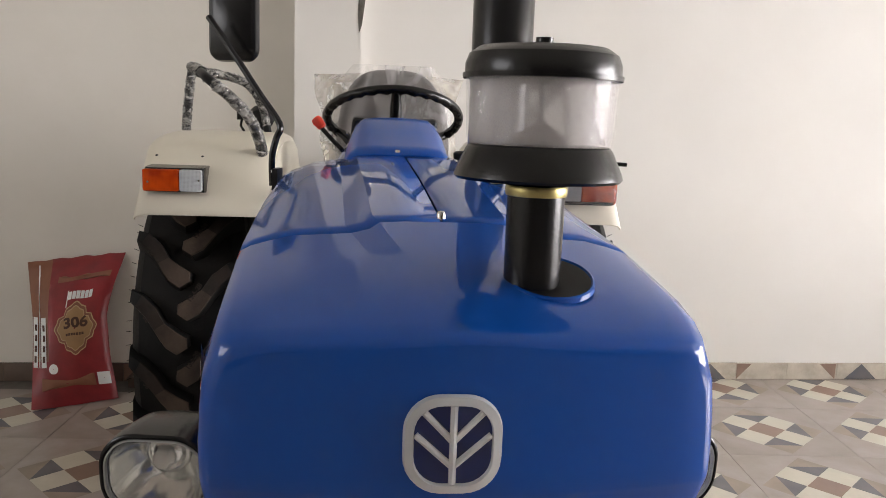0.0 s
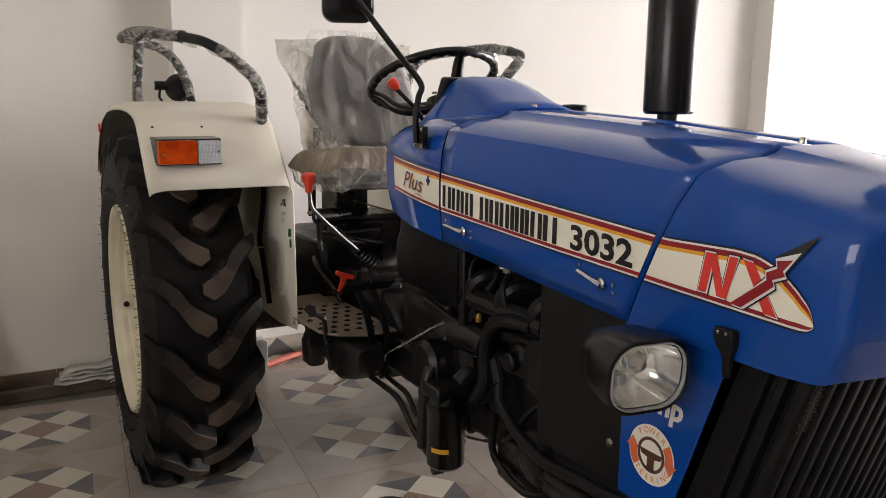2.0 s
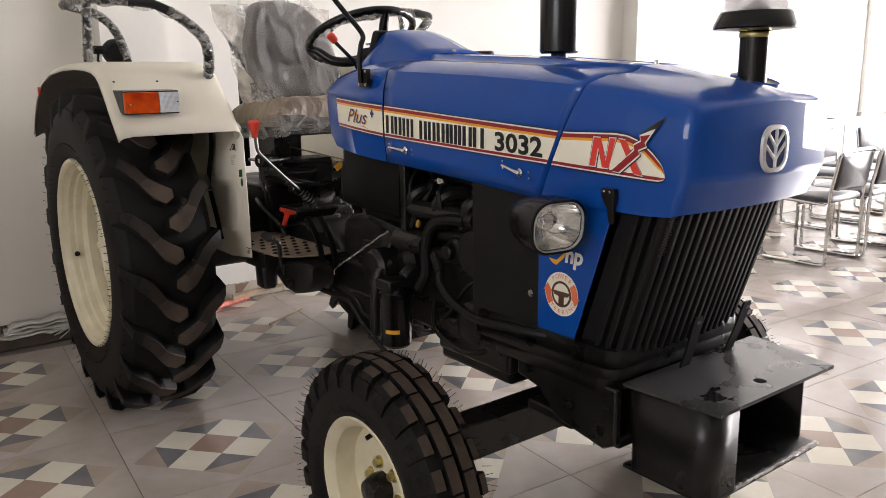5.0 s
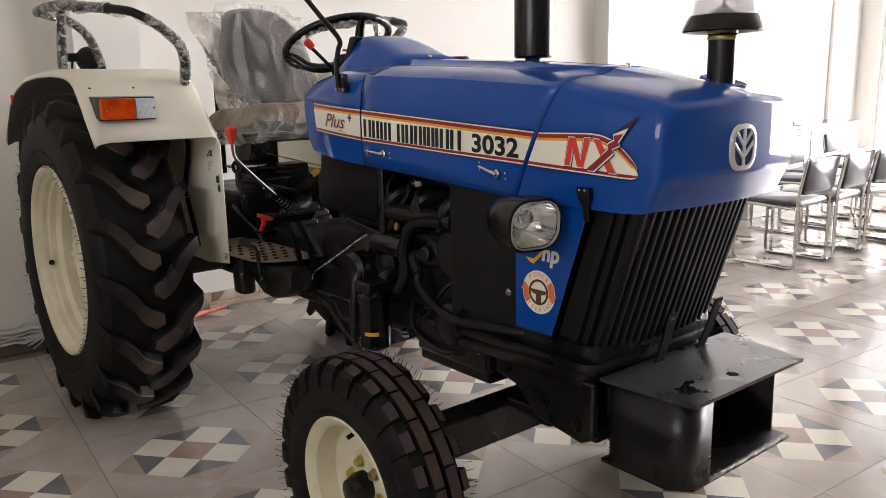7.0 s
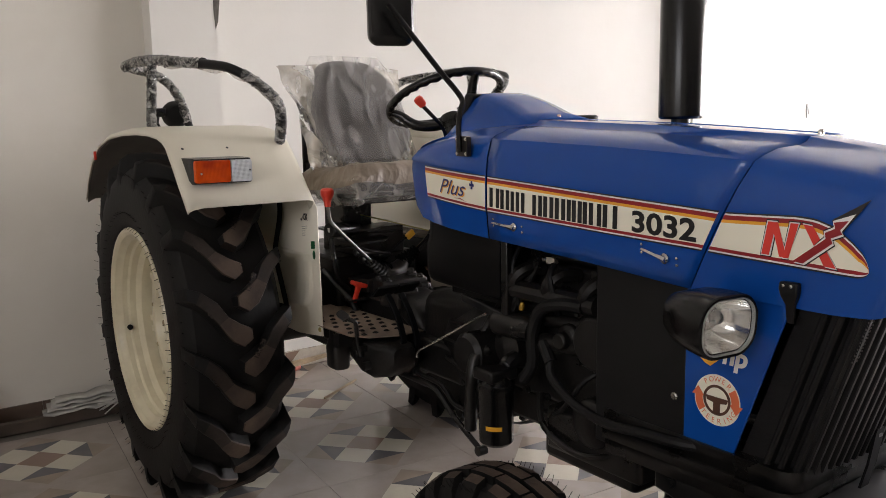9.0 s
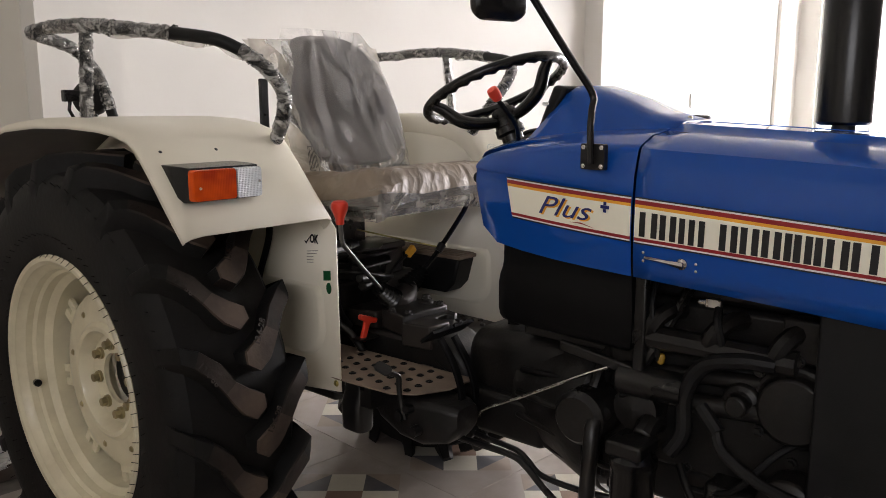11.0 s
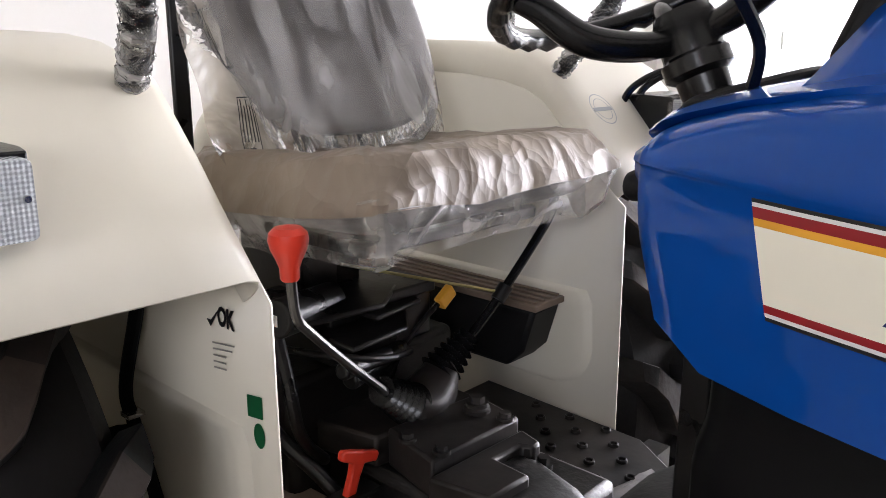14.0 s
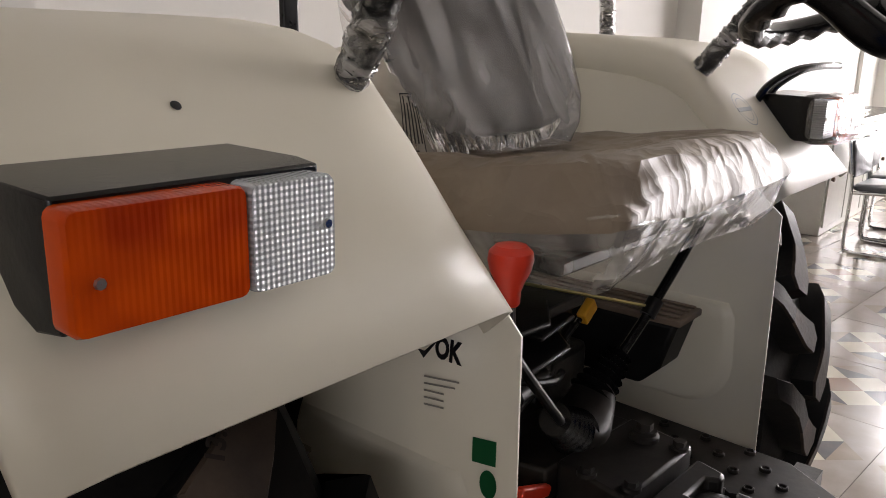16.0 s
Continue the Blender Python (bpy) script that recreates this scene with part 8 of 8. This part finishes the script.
def sack_mark(poly, m, name, label="", lift=0.004):
    """Printed patch that follows the sack's bulge."""
    bm = B()
    c_ = (sum(p[0] for p in poly) / len(poly), sum(p[1] for p in poly) / len(poly))
    rings = [[sack_pt(c_[0] + (u - c_[0]) * k, c_[1] + (v - c_[1]) * k, lift) for u, v in poly] for k in (1.0, 0.66, 0.33, 0.05)]
    loft(bm, rings, True, False)
    bm.faces.new(bm.verts[-len(poly):]) if False else None
    part(name, bm, m, sack, label)


def emblem(k):
    out = []
    for i in range(48):
        a = 2 * math.pi * i / 48
        r = (0.80 + 0.20 * abs(math.cos(2 * a)) ** 1.5 + 0.045 * math.cos(a * 12)) * k
        out.append((0.045 + 0.105 * r * math.cos(a), 0.375 + 0.125 * r * math.sin(a)))
    return out


SACK_PALE = mat("pale_gold_sack_line", (0.50, 0.36, 0.20), 0.5, var=0.12, scale=10, bump=0.3, bump_scale=24)
for k, ink, nm, lift in ((1.0, SACK_PALE, "emblem_edge", 0.0036), (0.95, SACK_TAN, "emblem_border", 0.0042), (0.84, SACK_PALE, "emblem_line", 0.0048), (0.80, SACK_GOLD, "gold_emblem", 0.0054)):
    sack_mark(emblem(k), ink, nm, "gold scalloped emblem" if k == 0.80 else "", lift)
letters("306", 0.068, lambda u, v, d: sack_pt(0.050 + u, 0.380 + v, 0.0070), mat("dark_brown_ink", (0.07, 0.025, 0.012), 0.5), sack, "lettering", "brown figures", align="CENTER", depth=0, bold=0.0025, sx=1.2)
for i in range(6):
    sack_mark([(0.00 + i * 0.019, 0.515), (0.016 + i * 0.019, 0.515), (0.016 + i * 0.019, 0.553), (0.00 + i * 0.019, 0.553)], DECAL_WHITE, "name_bar")
sack_mark([(-0.008, 0.480), (-0.003, 0.480), (0.001, 0.560), (-0.004, 0.560)], DECAL_WHITE, "white_line")
for i in range(7):
    sack_mark([(0.0 + i * 0.013, 0.342), (0.010 + i * 0.013, 0.342), (0.010 + i * 0.013, 0.354), (0.0 + i * 0.013, 0.354)], bpy.data.materials["dark_brown_ink"], "text_bar", lift=0.007)
for u in (-0.175, -0.125):
    sack_mark([(u - 0.014, 0.20), (u + 0.014, 0.20), (u + 0.014, 0.44), (u - 0.014, 0.44)], DECAL_WHITE, "white_panel")
    for k in range(4):
        sack_mark([(u - 0.007, 0.225 + k * 0.05), (u + 0.007, 0.225 + k * 0.05), (u + 0.007, 0.255 + k * 0.05), (u - 0.007, 0.255 + k * 0.05)], bpy.data.materials["dark_brown_ink"], "text_bar", lift=0.006)
sack_mark([(-0.152, 0.20), (-0.147, 0.20), (-0.147, 0.70), (-0.152, 0.70)], DECAL_WHITE, "white_line")
sack_mark([(0.125, 0.085), (0.185, 0.08), (0.187, 0.14), (0.127, 0.145)], DECAL_WHITE, "paper_tag", "white paper tag")
sack_mark([(-0.075 + 0.024 * math.cos(a), 0.19 + 0.024 * math.sin(a)) for a in (2 * math.pi * i / 20 for i in range(20))], DECAL_WHITE, "round_mark")
sack_mark([(-0.14, 0.09), (0.115, 0.085), (0.115, 0.145), (-0.14, 0.15)], SACK_TAN, "tan_patch")
sack_mark([(-0.06, 0.60), (0.17, 0.61), (0.17, 0.64), (-0.06, 0.63)], SACK_TAN, "tan_band")

# dark plank and folded plastic along the skirting
plank = part("plank", box(B(), -1.25, -0.62, 5.315, 5.355, 0.0, 0.055), mat("dark_dusty_timber", (0.075, 0.055, 0.042), 0.7, var=0.3, scale=6, dirt=(0.15, 0.12, 0.09), dirt_amount=0.5), None, bevel=0.004)
tagged(plank, "dark dusty timber plank lying along the skirting", "plank")
pk = B()
r6 = random.Random(8)
for k in range(4):
    z = 0.06 + 0.016 * k
    rows = []
    for i in range(9):
        x = -1.02 + 0.36 * i / 8 + 0.02 * k
        rows.append([Vector((x, 5.30 + 0.012 * k + r6.uniform(-.006, .006), z + r6.uniform(-.008, .008))), Vector((x + 0.01, 5.395, z + 0.012 + r6.uniform(-.01, .01)))])
    loft(pk, rows, closed=False)
tagged(part("folded_plastic", pk, mat("grey_plastic_sheet", (0.42, 0.41, 0.38), 0.35, var=0.25, scale=14, bump=0.4, bump_scale=30), None, solid=0.003), "folded grey plastic strips lying on a plank", "plastic sheet")
wr = B()
for k in range(5):
    tube(wr, curve([(-0.78 + r6.uniform(-.03, .03), 5.30 + r6.uniform(-.02, .02), 0.02 + 0.012 * k), (-0.72 + r6.uniform(-.03, .03), 5.27, 0.07 + 0.02 * r6.random()), (-0.64, 5.30 + r6.uniform(-.02, .02), 0.08), (-0.60, 5.33, 0.02 + 0.01 * k), (-0.70, 5.35, 0.03)], 5), 0.003, 5)
tagged(part("wire_coil", wr, mat("grey_wire", (0.45, 0.44, 0.42), 0.4, var=0.1), None), "loose coil of thin grey wire", "wire")
# carton, hose and batten behind the tractor
ct = thing("carton", (-0.10, 5.22, 0), "small white paper-wrapped carton by the wall", "carton")
CARD = mat("white_carton", (0.62, 0.60, 0.57), 0.6, var=0.1, scale=8, dirt=(0.4, 0.37, 0.33), dirt_amount=0.4)
part("carton_body", box(B(), -0.19, -0.045, 5.20, 5.29, 0.002, 0.165), CARD, ct, bevel=0.004)
lid = B()
prism(lid, [(-0.19, 5.20), (-0.045, 5.20), (-0.02, 5.17), (-0.175, 5.165)], lambda u, v, d: Vector((u, v, 0.167 + d + (5.20 - v) * 0.4)), 0.003)
part("carton_flap", lid, CARD, ct)
hs = B()
tube(hs, curve([(-0.30, 5.20, 0.018), (-0.12, 5.225, 0.018), (0.03, 5.29, 0.018), (0.14, 5.345, 0.018), (0.30, 5.40, 0.018)], 8), 0.017, 12)
tagged(part("hose", hs, mat("red_braided_hose", (0.52, 0.13, 0.09), 0.5, var=0.35, scale=60, bump=0.4, bump_scale=160), None), "faded red braided hose lying on the floor", "hose")
bt = B()
prism(bt, [(0.20, 5.395), (0.60, 5.52), (0.58, 5.45), (0.18, 5.33)], lambda u, v, d: Vector((u, min(v, 5.44), 0.036 + d)), 0.02)
tagged(part("batten", bt, mat("dusty_raw_wood", (0.33, 0.24, 0.15), 0.75, var=0.25, scale=12, bump=0.4, bump_scale=50), None), "splintered raw wood batten on the floor", "batten")
sk = B()
tube(sk, [(0.18, 4.86, 0.006), (0.45, 5.02, 0.006)], 0.006, 6)
tagged(part("stick", sk, bpy.data.materials["dusty_raw_wood"], None), "thin wooden stick lying on the tiles", "stick")

# switch plate on the far wall
sw = thing("switch_plate", (5.35, YC, 1.36), "white switch plate on the wall", "switch")
part("plate", box(B(), 5.27, 5.43, YC - 0.012, YC - 0.001, 1.36, 1.49), mat("off_white_plastic", (0.68, 0.67, 0.64), 0.35, var=0.03), sw, bevel=0.004)
for k in range(3):
    part("switch", box(B(), 5.285 + k * 0.045, 5.32 + k * 0.045, YC - 0.017, YC - 0.012, 1.39, 1.46), mat("switch_grey", (0.55, 0.54, 0.52), 0.35) if k == 0 else bpy.data.materials["switch_grey"], sw, bevel=0.002)

# chairs: tubular steel with padded black seats
PADM = mat("black_leatherette", (0.022, 0.021, 0.023), 0.32, var=0.25, scale=9, dirt=(0.11, 0.10, 0.10), dirt_amount=0.4, dirt_scale=8, bump=0.3, bump_scale=40)
SEATM = mat("grey_blue_leatherette", (0.055, 0.06, 0.068), 0.3, var=0.2, scale=9, dirt=(0.18, 0.18, 0.19), dirt_amount=0.4, dirt_scale=6, bump=0.25, bump_scale=40)


def office_chair():
    """Sled-base chair at the origin, facing +y."""
    ch = thing("chair", (0, 0, 0), "chrome tubular chair with padded black seat and back", "chair", "visitor chairs")
    for s in (-1, 1):
        bm = B()
        x = s * 0.225
        tube(bm, curve([(x, -0.26, 0.74), (x, -0.235, 0.60), (x, -0.215, 0.46), (x, -0.215, 0.20), (x, -0.215, 0.05), (x, -0.19, 0.013), (x, 0.0, 0.012), (x, 0.21, 0.012), (x, 0.235, 0.04), (x, 0.235, 0.22), (x, 0.235, 0.40), (x, 0.21, 0.432), (x, 0.0, 0.428), (x, -0.2, 0.415)], 4), 0.0115, 8)
        part("side_frame", bm, CHROME, ch, "chrome sled frame")
    bm = B()
    tube(bm, curve([(-0.225, -0.26, 0.735), (-0.20, -0.268, 0.765), (0.0, -0.272, 0.772), (0.20, -0.268, 0.765), (0.225, -0.26, 0.735)], 5), 0.0115, 8)
    tube(bm, [(-0.225, 0.0, 0.40), (0.225, 0.0, 0.40)], 0.009, 8)
    pieces("cross_bar", bm, CHROME, ch, "chrome top bar")
    bm = B()
    loft(bm, [[Vector((u, v, 0.425 + d)) for u, v in rrect(w, h, 0.05, 4)] for w, h, d in ((0.40, 0.40, 0.0), (0.44, 0.43, 0.01), (0.445, 0.435, 0.03), (0.42, 0.41, 0.045))])
    part("seat", bm, SEATM, ch, "padded seat", sharp=50)
    bm = B()
    loft(bm, [[Vector((u, -0.225 - 0.10 * (v + 0.13) - d, 0.635 + v)) for u, v in rrect(w, h, 0.04, 4)] for w, h, d in ((0.40, 0.22, -0.02), (0.425, 0.245, -0.01), (0.425, 0.245, 0.012), (0.40, 0.22, 0.022))])
    part("backrest", bm, PADM, ch, "padded black backrest", sharp=50)
    return ch


first = office_chair()
first.location = (3.80, 3.83, 0)
for x, y, a in ((4.27, 3.80, 2), (4.76, 3.77, -3), (5.28, 3.80, 4), (5.82, 3.74, 0), (5.05, 4.42, 178), (5.60, 4.46, 184), (6.3, 4.40, 180)):
    copy_thing(first, pose(x, y, 0, 0, 0, a))

# counter with a dark top
cn = thing("counter", (6.4, 4.95, 0), "white panelled counter with a dark stone top", "counter")
PANEL = mat("white_laminate", (0.66, 0.645, 0.60), 0.4, var=0.05, scale=4, dirt=(0.45, 0.42, 0.37), dirt_amount=0.3)
part("counter_body", box(B(), 5.22, 7.40, 4.90, 5.24, 0.002, 0.80), PANEL, cn, bevel=0.004)
for k in range(4):
    x = 5.25 + k * 0.535
    dr = part("counter_door", box(B(), x, x + 0.51, 4.885, 4.8985, 0.06, 0.77), PANEL, cn, bevel=0.004)
    kn = B()
    lathe(kn, [(0.012, 0.0), (0.018, 0.012), (0.016, 0.022), (0, 0.025)], (x + 0.06, 4.885, 0.42), (0, -1, 0), 14)
    part("knob", kn, mat("brown_knob", (0.12, 0.07, 0.04), 0.4) if k == 0 else bpy.data.materials["brown_knob"], dr)
part("counter_top", box(B(), 5.17, 7.44, 4.84, 5.26, 0.80, 0.835), mat("dark_stone_top", (0.04, 0.037, 0.035), 0.2, var=0.2, scale=20), cn, bevel=0.005)
pp = B()
r7 = random.Random(6)
for k in range(6):
    m_ = Matrix.Translation((6.05 + r7.uniform(-.03, .03), 4.98 + r7.uniform(-.02, .02), 0.838 + 0.008 * k)) @ Matrix.Rotation(r7.uniform(-.3, .3), 4, "Z")
    box(pp, -0.13, 0.13, -0.09, 0.09, 0.0, 0.007, m_)
tagged(part("paper_stack", pp, mat("loose_paper", (0.70, 0.66, 0.58), 0.7, var=0.1), None), "untidy stack of papers on the counter", "papers")
bx = thing("red_packet", (5.35, 5.0, 0.835), "small red and white packet on the counter", "packet")
part("packet_body", box(B(), 5.30, 5.40, 4.97, 5.03, 0.836, 0.90), DECAL_BRIGHT, bx, bevel=0.003)
part("packet_label", box(B(), 5.32, 5.38, 4.966, 4.9695, 0.85, 0.88), DECAL_WHITE, bx)
